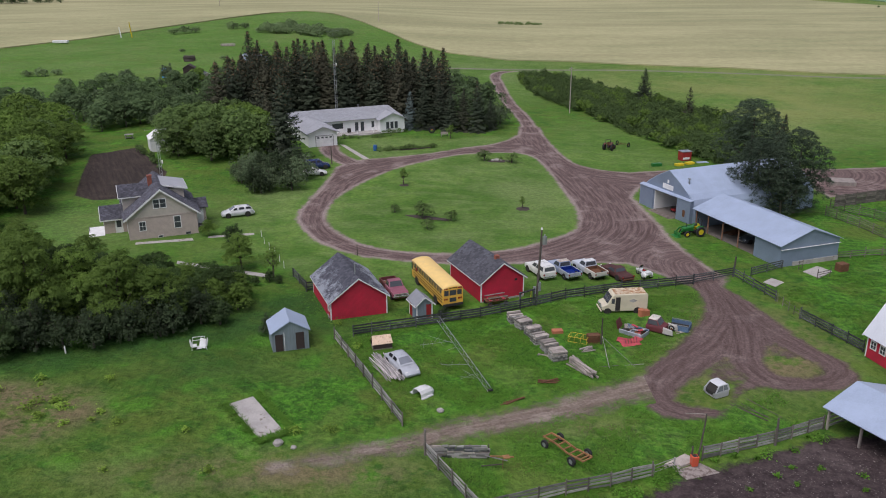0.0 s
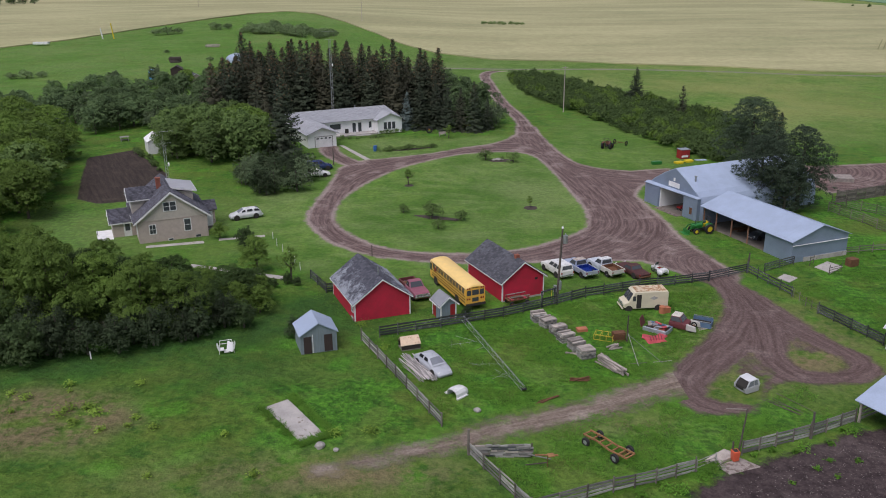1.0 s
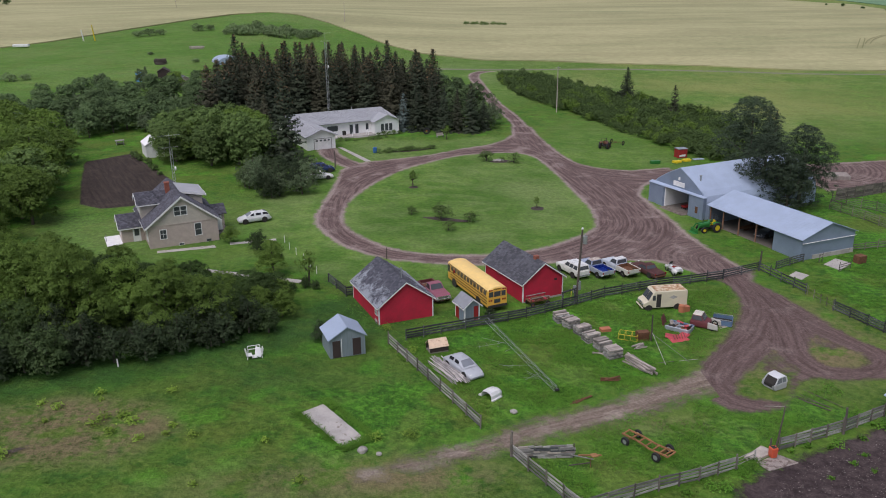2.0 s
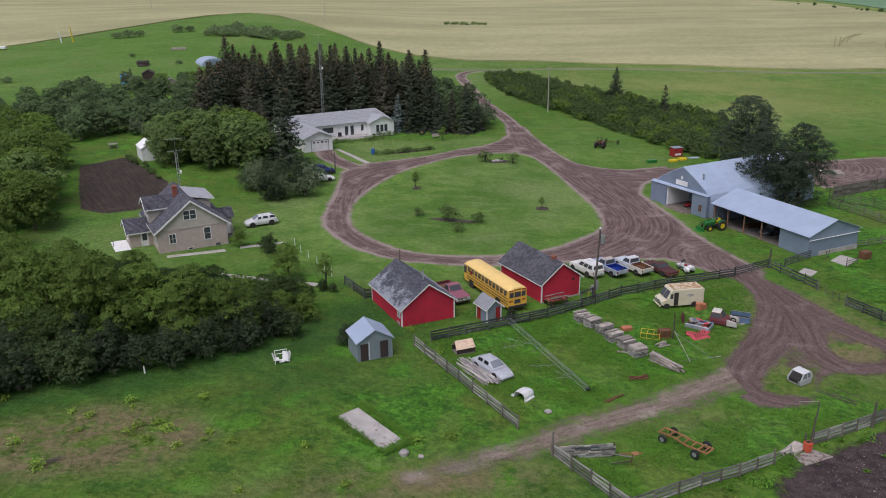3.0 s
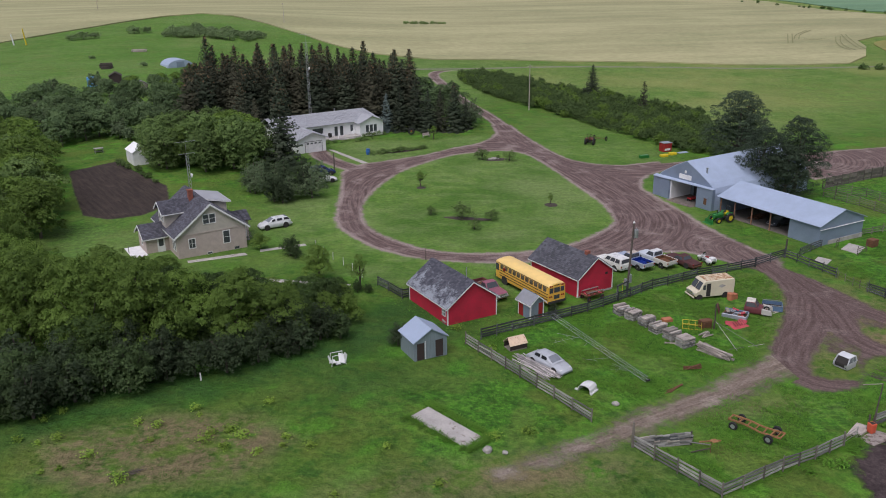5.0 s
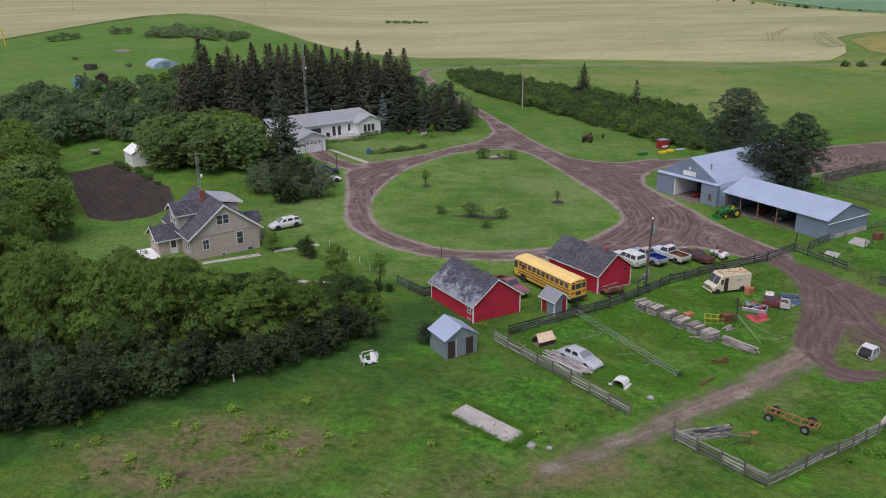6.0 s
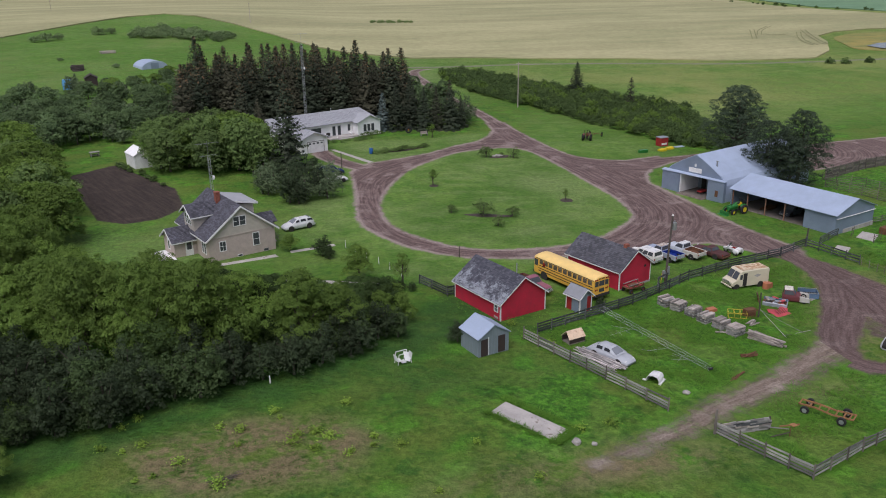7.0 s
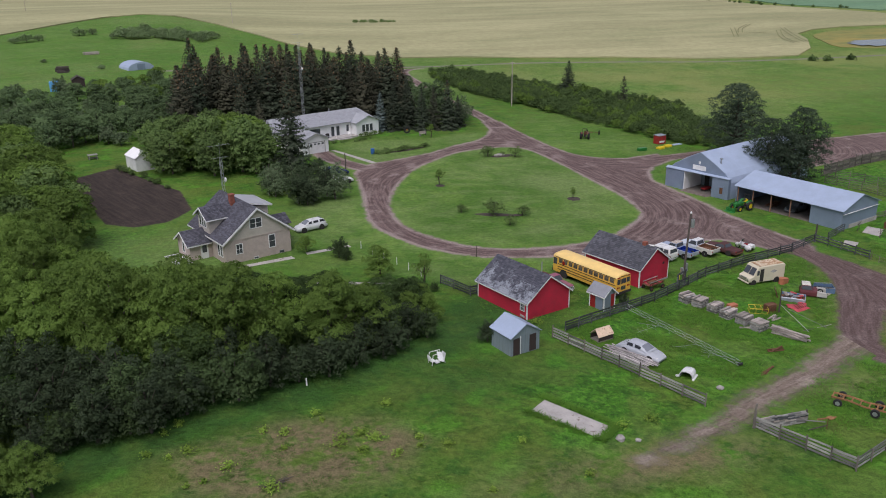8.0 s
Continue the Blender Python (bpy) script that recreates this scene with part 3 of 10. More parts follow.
def lush_by_place(x, y):
    def ring(r, w=2.5):
        return 1 - smooth(-w, w, region_distance(x, y, np.array(r, float)))
    v = 0.9 * ring([(-10, 74), (-3.5, 58), (14, 66.5), (27, 77.5), (28.5, 87), (13, 84.5)])
    v = np.maximum(v, 0.8 * ring([(-1, 52.5), (2.5, 47.2), (16, 52.5), (30, 59), (26, 63), (14, 60)]))
    v = np.maximum(v, np.exp(-(((x + 13) / 8) ** 2 + ((y - 60) / 7) ** 2) ** 2))
    v = np.maximum(v, 0.35 * np.exp(-(distance_to_line(x, y, np.array([(-62, 58), (-50, 65.5), (-38, 69), (-20, 76)], float))[0] / 3.2) ** 2))
    v = np.maximum(v, 0.62 * smooth(150, 180, y) * smooth(85, 120, x))
    v = np.maximum(v, ring([(40, 72), (70, 74), (110, 130), (60, 128), (44, 98)], 4))
    v = np.maximum(v, smooth(225, 250, y) * (1 - smooth(-20, 10, x)))
    return np.maximum(v, 0.8 * ring([(-45, 98), (-50, 122), (-58, 122), (-64, 134), (-78, 150), (-70, 104), (-56, 97)], 4))


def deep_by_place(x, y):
    """Dark damp grass along the foot of the grove and round the sheds; its colour also holds the shade there."""
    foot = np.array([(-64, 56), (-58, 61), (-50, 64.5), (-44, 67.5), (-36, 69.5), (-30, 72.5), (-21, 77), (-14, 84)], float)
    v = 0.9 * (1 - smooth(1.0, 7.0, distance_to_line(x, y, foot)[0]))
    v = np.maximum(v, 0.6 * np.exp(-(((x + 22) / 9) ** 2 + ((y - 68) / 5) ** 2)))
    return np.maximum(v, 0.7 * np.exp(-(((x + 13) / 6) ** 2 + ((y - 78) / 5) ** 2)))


def hay_by_place(x, y):
    return np.maximum(0.9 * smooth(150, 215, y) * smooth(25, 65, x), 0.12 * smooth(225, 260, y) * (1 - smooth(-20, 10, x)))


def dry_by_place(x, y):
    bare = np.array([(-47.5, 61.0), (-42.2, 62.8), (-38.0, 64.0), (-31.6, 62.8), (-27.2, 58.8), (-30.2, 56.8), (-30.5, 54.6), (-37.0, 53.8), (-42.1, 53.6), (-46.3, 57.0)])
    a = 0.8 * np.exp(-(((x - 21.4) / 3.2) ** 2 + ((y - 65.6) / 3.2) ** 2)) + 0.55 * np.exp(-(((x - 11) / 8) ** 2 + ((y - 58.2) / 1.8) ** 2))
    a += 1.25 * (1 - smooth(-2.6, 2.2, region_distance(x, y, bare)))
    a += 0.5 * np.exp(-(((x + 20) / 9) ** 2 + ((y - 50.5) / 3.0) ** 2))
    b = 0.9 * np.exp(-(((x + 9) / 8) ** 2 + ((y - 51.5) / 2.6) ** 2))
    c = 1.7 * np.exp(-(((x - 31) / 7) ** 2 + ((y - 74.5) / 8) ** 2))
    return np.clip(a + b + c, 0, 1)


def set_fields(me, **fields):
    for key, values in fields.items():
        at = me.attributes.new(key, "FLOAT", "POINT")
        at.data.foreach_set("value", np.asarray(values, np.float32).ravel())


def grid_mesh(name, xs, ys, height, keep=None):
    gx, gy = np.meshgrid(xs, ys)
    x, y = gx.ravel(), gy.ravel()
    nx, ny = len(xs), len(ys)
    i = (np.arange(ny - 1)[:, None] * nx + np.arange(nx - 1)[None, :]).ravel()
    quads = np.stack([i, i + 1, i + nx + 1, i + nx], 1)
    if keep is not None:
        k = keep(x, y)
        quads = quads[k[quads].any(1)]
        used = np.unique(quads)
        where = np.zeros(len(x), int)
        where[used] = np.arange(len(used))
        x, y, quads = x[used], y[used], where[quads]
    z = height(x, y)
    me = bpy.data.meshes.new(name)
    me.from_pydata(np.stack([x, y, z], 1).tolist(), [], quads.tolist())
    me.shade_smooth()
    return me, x, y


def grown(a, b, step, far_lo, far_hi):
    core = list(np.arange(a, b + step / 2, step))
    s, v = step, core[-1]
    while v < far_hi:
        s *= 1.22
        v += s
        core.append(v)
    s, v, low = step, core[0], []
    while v > far_lo:
        s *= 1.22
        v -= s
        low.append(v)
    return np.array(low[::-1] + core)


def ground_sheet():
    me, x, y = grid_mesh("ground", grown(-130, 130, 1.25, -4000, 4000), grown(15, 240, 1.25, -1500, 4500), ground_height)
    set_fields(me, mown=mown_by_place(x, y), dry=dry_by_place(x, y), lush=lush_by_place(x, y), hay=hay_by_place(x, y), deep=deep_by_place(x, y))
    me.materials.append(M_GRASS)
    return tagged(new("ground", me), "green prairie farmland with mown lawn and rough grass", "ground", kind="structure")


def earth_sheet(name, label, material, lift, box4, step, sd, lines):
    """A sheet of bare earth just above the grass, that wears out into it."""
    me, x, y = grid_mesh(name, np.arange(box4[0], box4[1], step), np.arange(box4[2], box4[3], step), lambda a, b: ground_height(a, b) + lift, lambda a, b: sd(a, b) < 2.0)
    d = sd(x, y)
    best, lat, along = np.full(x.shape, 1e9), np.zeros(x.shape), np.zeros(x.shape)
    for line in lines:
        q, la, al = distance_to_line(x, y, line)
        near = q < best
        best, lat, along = np.where(near, q, best), np.where(near, la, lat), np.where(near, al, along)
    z = np.array([v.co.z for v in me.vertices]) - 0.9 * lift * smooth(0.8, 2.0, d)
    co = np.stack([x, y, z], 1)
    me.vertices.foreach_set("co", co.ravel())
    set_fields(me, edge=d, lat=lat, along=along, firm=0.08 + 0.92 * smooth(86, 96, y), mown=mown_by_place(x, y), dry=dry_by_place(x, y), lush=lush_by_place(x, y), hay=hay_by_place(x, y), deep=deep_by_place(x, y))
    me.materials.append(material)
    return tagged(new(name, me), label, "road" if "road" in name or "track" in name else "bare earth", kind="structure")


def near_line(line, half):
    return lambda x, y: distance_to_line(x, y, line)[0] - half


def union(*fs):
    return lambda x, y: np.min([f(x, y) for f in fs], 0)


ground_sheet()
WORN_A = np.array([(27.5, 72.2), (28.6, 69), (28.5, 66.6), (25.4, 66.2), (23.2, 66.9), (25, 69.8)])
WORN_B = np.array([(32.0, 74.4), (33.6, 75.2), (35.6, 72.2), (33.8, 70.9), (31.2, 71.8)])


def patchy(ring):
    """Ground half worn bare: never deeper than its own ragged edge."""
    return lambda x, y: np.maximum(region_distance(x, y, ring), -0.8) + 0.68


def lower_yard(x, y):
    """The turning yard below the gate, with its two worn hubs of grass."""
    return np.maximum(region_distance(x, y, LOWER_YARD), -np.minimum(region_distance(x, y, HUB_A), region_distance(x, y, HUB_B)))


def upper_yard(x, y):
    return np.maximum(region_distance(x, y, YARD), -region_distance(x, y, ISLAND))


farm_road = union(patchy(WORN_A), patchy(WORN_B), upper_yard, lower_yard, near_line(ENTRY, 1.8), near_line(CROSSING, 2.0), near_line(GARAGE_DRIVE, 2.0), lambda x, y: region_distance(x, y, RIGHT_YARD))
earth_sheet("dirt_road", "brown dirt farm road with wheel tracks and pale edges", M_ROAD, 0.04, (-26, 104, 56, 288), 0.6, farm_road, [LOOP, ENTRY, CROSSING, LOWER, LOWER_B, GARAGE_DRIVE])
earth_sheet("dirt_track", "pale worn dirt track through the grass", M_TRACK, 0.05, (-17, 19, 46, 70), 0.6, lambda x, y: distance_to_line(x, y, TRACK)[0] - np.interp(x, [-13, -3, 5, 18], [0.3, 1.0, 1.25, 1.5]), [TRACK])
earth_sheet("garden_soil", "dark tilled soil of a vegetable garden", M_SOIL, 0.06, (-72, -44, 119, 164), 0.8, lambda x, y: region_distance(x, y, GARDEN), [np.array([(-66, 155), (-50, 124)], float)])
earth_sheet("feedlot", "dark trampled mud of a cattle pen", M_MUD, 0.05, (8, 80, 20, 66), 0.8, lambda x, y: region_distance(x, y, FEEDLOT), [np.array([(12, 45), (60, 62)], float)])
earth_sheet("gravel_road", "pale gravel road along the wheat field", M_GRAVEL, 0.12, (-60, 600, 255, 296), 1.8, near_line(HIGHWAY, 1.3), [HIGHWAY])


def crop(name, label, ring, height, material):
    """A field of crop: its top follows the land, its rim drops to the ground."""
    bm = bmesh.new()
    lo = ring.min(0)
    vs = []
    edge = []
    for i in range(len(ring)):
        a, b = ring[i], ring[(i + 1) % len(ring)]
        k = max(1, int(np.linalg.norm(b - a) / 14))
        for u in np.arange(k) / k:
            q = a + (b - a) * u
            w = 0 if k == 1 else 3.0 * math.sin(q[0] * 0.13 + q[1] * 0.07)
            edge.append((q[0] + 0.3 * w, q[1] + 0.5 * w))
    edge = np.array(edge)
    gxs, gys = np.arange(lo[0], ring[:, 0].max(), 16.0), np.arange(lo[1], ring[:, 1].max(), 16.0)
    gx, gy = np.meshgrid(gxs, gys)
    gx, gy = gx.ravel(), gy.ravel()
    ok = region_distance(gx, gy, edge) < -7
    pts = np.vstack([edge, np.stack([gx[ok], gy[ok]], 1)])
    from mathutils import geometry
    n = len(edge)
    co, _, tri, _, _, _ = geometry.delaunay_2d_cdt([Vector(p) for p in pts.tolist()], [(i, (i + 1) % n) for i in range(n)], [list(range(n))], 2, 1e-4)
    z = ground_height([c.x for c in co], [c.y for c in co])
    vs = [(c.x, c.y, float(h) + height) for c, h in zip(co, z)]
    fs = [tuple(t) for t in tri]
    m = len(vs)
    for i in range(n):
        vs.append((edge[i, 0], edge[i, 1], gz(*edge[i]) - 0.1))
    for i in range(n):
        j = (i + 1) % n
        fs.append((i, m + i, m + j, j))
    me = mesh_of(name, vs, fs, material)
    return tagged(new(name, me), label, "field", kind="structure")


crop("wheat_field", "ripening pale gold wheat field with wind-laid streaks", WHEAT, 0.4, M_WHEAT)
crop("green_field", "distant blue-green crop field", np.array([(345, 430), (338, 510), (368, 640), (420, 1100), (1500, 1500), (1900, 500), (900, 380)], float), 0.5, M_CANOLA)
crop("slough_margin", "yellow and green reeds round a slough", spline([(200, 288), (206, 304), (217, 325), (238, 337), (268, 340), (310, 336), (318, 308), (290, 286), (245, 276), (214, 279)], 6.0, True), 0.2, M_SLOUGH)


def crop_track(points, width):
    """A wheel track pressed into the standing crop."""
    line = spline(points, 1.5)
    d = np.gradient(line, axis=0)
    d /= np.linalg.norm(d, axis=1, keepdims=True)
    side = np.stack([-d[:, 1], d[:, 0]], 1) * width / 2
    a, b = line - side, line + side
    n = len(line)
    vs = [(x, y, gz(x, y) + 0.56) for x, y in np.vstack([a, b])]
    fs = [(i, i + 1, n + i + 1, n + i) for i in range(n - 1)]
    tagged(new("crop_track", mesh_of("crop_track", vs, fs, M_PRESSED)), "dark wheel track pressed into the wheat", "wheel track", kind="structure")


M_PRESSED = crop_material("pressed_wheat", (0.2, 0.205, 0.1), (0.26, 0.25, 0.125), (0.17, 0.185, 0.09), 20.0)
for track in ([(199, 362), (187, 342), (178, 327)], [(190, 342), (201, 358), (217, 375)], [(213, 346), (201, 328), (193, 313), (190, 302)], [(221, 354), (210, 334), (200, 314), (196, 304)], [(192, 342), (197, 339), (203, 341)]):
    for off in (0.0, 2.2):
        crop_track([(x + off, y) for x, y in track], 0.5)

# ---- buildings ----
def roof_slope(parent, e0, e1, r0, r1, material, name="roof", thick=0.08, course=0.0, unit=0.3, rib=0.0, seed=1, label=""):
    """One slope of a roof, from the eave e0-e1 up to the ridge r0-r1, with shingles (course, unit) or ribs of sheet metal."""
    e0, e1, r0, r1 = (Vector(p) for p in (e0, e1, r0, r1))
    nrm = (e1 - e0).cross(r0 - e0).normalized()
    if nrm.z < 0:
        nrm = -nrm
    bm = bmesh.new()
    low = [e0 - nrm * thick, e1 - nrm * thick, r1 - nrm * thick, r0 - nrm * thick]
    hull8(bm, low, [e0, e1, r1, r0])
    ribs = []
    if rib:
        n = max(2, int((e1 - e0).length / rib))
        for i in range(n + 1):
            u = i / n
            a, b = e0.lerp(e1, u), r0.lerp(r1, u)
            ribs.append((a + nrm * 0.003, b + nrm * 0.003))
    bmesh.ops.recalc_face_normals(bm, faces=bm.faces)
    slope = part(name, bm, material, parent, label)
    for a, b in ribs:
        bar("rib", a, b, 0.03, 0.008, material, slope)
    if course:
        q = random.Random(seed)
        rows = max(2, int((r0 - e0).length / course))
        vs, fs = [], []
        for k in range(rows):
            u0, u1 = k / rows, min(1.0, (k + 1.25) / rows)
            a0, a1 = e0.lerp(r0, u0), e1.lerp(r1, u0)
            b0, b1 = e0.lerp(r0, u1), e1.lerp(r1, u1)
            n = max(2, int((a1 - a0).length / unit))
            s = q.random() * 0.5
            cuts = [0.0] + [min(1.0, max(0.0, (i + s + q.uniform(-0.2, 0.2)) / n)) for i in range(1, n)] + [1.0]
            for i in range(n):
                w0, w1 = cuts[i], max(cuts[i], cuts[i + 1] - 0.012 / max(0.1, (a1 - a0).length))
                lift = 0.055 + q.uniform(0, 0.022)
                slip = (a0 - b0).normalized() * q.uniform(0, 0.03)
                j = len(vs)
                vs += [a0.lerp(a1, w0) + slip + nrm * 0.004, a0.lerp(a1, w1) + slip + nrm * 0.004, a0.lerp(a1, w1) + slip + nrm * lift, a0.lerp(a1, w0) + slip + nrm * lift, b0.lerp(b1, w1) + nrm * 0.006, b0.lerp(b1, w0) + nrm * 0.006]
                fs += [(j, j + 1, j + 2, j + 3), (j + 3, j + 2, j + 4, j + 5), (j, j + 3, j + 5), (j + 1, j + 4, j + 2)]
        sh = mesh_part("shingles", mesh_of("shingles", vs, fs, material), slope)
        sh["kind"] = "stuff"
    return slope


def gable_wall(parent, W, y, eave, ridge, material, t=0.12, name="gable_wall", z0=-0.35):
    bm = bmesh.new()
    prism(bm, [(0, z0), (W, z0), (W, eave), (W / 2, ridge), (0, eave)], y, y + t)
    bmesh.ops.recalc_face_normals(bm, faces=bm.faces)
    return part(name, bm, material, parent)


def beam(bm, p0, p1, w, h):
    """A squared timber in a bmesh between two points."""
    p0, p1 = Vector(p0), Vector(p1)
    x = (p1 - p0).normalized()
    y = Vector((0, 0, 1)).cross(x)
    y = y.normalized() if y.length > 1e-3 else Vector((1, 0, 0))
    z = x.cross(y)
    hull8(bm, [p0 - y * w / 2 - z * h / 2, p1 - y * w / 2 - z * h / 2, p1 + y * w / 2 - z * h / 2, p0 + y * w / 2 - z * h / 2], [p0 - y * w / 2 + z * h / 2, p1 - y * w / 2 + z * h / 2, p1 + y * w / 2 + z * h / 2, p0 + y * w / 2 + z * h / 2])


def timber(name, p0, p1, w, h, material, parent, label=""):
    bm = bmesh.new()
    beam(bm, p0, p1, w, h)
    bmesh.ops.recalc_face_normals(bm, faces=bm.faces)
    return part(name, bm, material, parent, label)


def window(parent, origin, along, w, h, rows=1, cols=1, frame_mat=None, border=0.09, out=None):
    """A window on a wall: origin is its lower left corner seen from outside, along the way to its right."""
    frame_mat = frame_mat or M_WHITE
    o, x = Vector(origin), Vector(along).normalized()
    z = Vector((0, 0, 1))
    n = x.cross(z)
    win = new("window")
    win.parent = parent
    m = Matrix((x, -n, z)).transposed().to_4x4()
    win.matrix_basis = Matrix.Translation(o) @ m
    bm = bmesh.new()
    b = border
    box(bm, -b, w + b, -0.05, 0.02, -b, 0)
    box(bm, -b, w + b, -0.05, 0.02, h, h + b)
    box(bm, -b, 0, -0.05, 0.02, 0, h)
    box(bm, w, w + b, -0.05, 0.02, 0, h)
    for i in range(1, cols):
        box(bm, w * i / cols - 0.02, w * i / cols + 0.02, -0.04, 0.02, 0, h)
    for i in range(1, rows):
        box(bm, 0, w, -0.035, 0.02, h * i / rows - 0.02, h * i / rows + 0.02)
    part("window_frame", bm, frame_mat, win)
    for i in range(cols):
        for j in range(rows):
            box_part("pane", (w * i / cols, w * (i + 1) / cols, -0.02, -0.01, h * j / rows, h * (j + 1) / rows), M_GLASS, win)
    # near-black sheet added behind the panes in place of a dim room
    box_part("dark_backing", (0, w, -0.005, 0.0, 0, h), M_DARK, win)
    return win


def gable_house(name, x, y, rz, W, L, eave, ridge, wall, roof, label, category, over=0.25, course=0.24, unit=0.3, rib=0.0, trim=M_WHITE, corner=True, seed=1, sink=0.0, group=""):
    """A gable building: front at local y = 0, ridge running back along y."""
    h = thing(name, x, y, rz, label, category, group, z=gz(x, y) - sink)
    for yy, nm in ((0, "front_wall"), (L - 0.12, "back_wall")):
        gable_wall(h, W, yy, eave, ridge, wall, 0.12, nm)
    for xx, nm in ((0, "side_wall"), (W - 0.12, "side_wall")):
        box_part(nm, (xx, xx + 0.12, 0.121, L - 0.121, -0.35, eave), wall, h)
    s = (ridge - eave) / (W / 2)
    for side in (0, 1):
        xe, xr = (-over, W / 2) if side == 0 else (W + over, W / 2)
        ze, zr = eave - over * s + 0.1, ridge + 0.1
        roof_slope(h, (xe, -over, ze), (xe, L + over, ze), (xr, -over, zr), (xr, L + over, zr), roof, course=course, unit=unit, rib=rib, seed=seed + side)
        if trim:
            for yy in (-over, L + over - 0.04):
                bm = bmesh.new()
                dz = 0.16
                a, b = (xe, ze - 0.02), (xr, zr - 0.02)
                prism(bm, [(a[0], a[1] - dz), (b[0], b[1] - dz), b, a] if side == 0 else [(b[0], b[1] - dz), (a[0], a[1] - dz), a, b], yy - 0.02, yy + 0.04)
                bmesh.ops.recalc_face_normals(bm, faces=bm.faces)
                part("bargeboard", bm, trim, h)
            box_part("fascia", (xe - 0.03, xe, -over, L + over, ze - 0.16, ze - 0.03) if side == 0 else (xe, xe + 0.03, -over, L + over, ze - 0.16, ze - 0.03), trim, h)
    if corner and trim:
        for cx in (-0.02, W - 0.11):
            box_part("corner_board", (cx, cx + 0.13, -0.025, 0.1, -0.3, eave - 0.02), trim, h)
            box_part("corner_board", (cx, cx + 0.13, L - 0.1, L + 0.025, -0.3, eave - 0.02), trim, h)
    return h


def barn_a():
    b = gable_house("red_granary", -11.95, 78.55, 21, 6.2, 8.3, 2.1, 4.35, M_RED, M_SHINGLE, "red wooden shed with white trim and a weathered shingle roof", "shed", 0.25, 0.25, 0.3, seed=3, sink=0.05)
    window(b, (-0.02, 0.95, 1.0), (0, -1, 0), 0.5, 0.75, 2, 2)
    bm = bmesh.new()
    tube(bm, (3.1, 1.2, 4.2), (3.1, 1.2, 5.6), 0.06)
    part("vent_pipe", bm, M_ALU, b)
    bar("ladder_board", (-0.1, 0.25, 0.0), (-0.1, 0.95, 0.05), 0.05, 0.2, M_WOOD, b)
    bar("ladder_board", (-0.1, 0.25, 0.35), (-0.1, 0.95, 0.4), 0.05, 0.2, M_WOOD, b)


def barn_b():
    b = gable_house("red_granary", 4.05, 84.05, 23.5, 5.4, 8.4, 2.4, 4.35, M_RED, M_SHINGLE_B, "red wooden shed with white trim and dark shingle roof", "shed", 0.28, 0.25, 0.32, seed=8)
    bm = bmesh.new()
    box(bm, 2.45, 2.95, 1.3, 1.8, 4.1, 4.75)
    bevelled(bm, 0.02)
    part("chimney", bm, M_BRICK, b)
    box_part("vent_hole", (4.2, 4.55, -0.03, 0.0, 2.0, 2.25), M_DARK, b)
    box_part("foundation", (-0.03, 5.43, -0.04, 0.0, -0.3, 0.12), M_CONCRETE, b)


def green_shed():
    s = gable_house("garden_shed", -16.5, 70.75, 18, 3.5, 3.1, 1.95, 3.0, M_SHEDWALL, M_TIN, "small grey-green wooden shed with a tin roof and two dark doors", "shed", 0.18, 0, 0.3, rib=0.45, trim=None, corner=False)
    for x0, w in ((0.28, 0.75), (2.25, 0.8)):
        box_part("door", (x0, x0 + w, -0.05, -0.01, 0.02, 1.75), M_DOORDARK, s)
    for x0 in (1.12, 1.75):
        box_part("trim_strip", (x0, x0 + 0.06, -0.04, 0, 0.0, 1.9), M_WHITE if x0 < 1.5 else M_SHEDWALL, s)
    for i in range(12):
        box_part("batten", (0.05 + i * 0.29, 0.08 + i * 0.29, -0.015, 0, -0.2, 1.9), M_SHEDWALL, s)


M_GREYROOF = surface("grey_board_roof", (0.24, 0.25, 0.275), 0.8, var=0.15, scale=1.2, bump=0.3)


def outhouse():
    o = gable_house("outhouse", -2.95, 78.8, 23, 1.8, 2.1, 1.85, 2.6, M_SHEDWALL, M_GREYROOF, "tiny outhouse with grey boards, red panels and a grey roof", "outhouse", 0.25, 0, 0.3)
    box_part("red_panel", (-0.02, 0.0, 1.25, 1.98, 0.0, 1.7), M_REDTRIM, o)
    box_part("door", (-0.04, -0.0, 0.25, 1.1, 0.02, 1.6), M_TINWALL, o)
    box_part("red_panel", (1.1, 1.65, -0.02, 0.0, 0.0, 1.7), M_REDTRIM, o)


M_SHOPFLOOR = surface("stained_floor", (0.16, 0.14, 0.12), 0.9, var=0.3, scale=0.8)


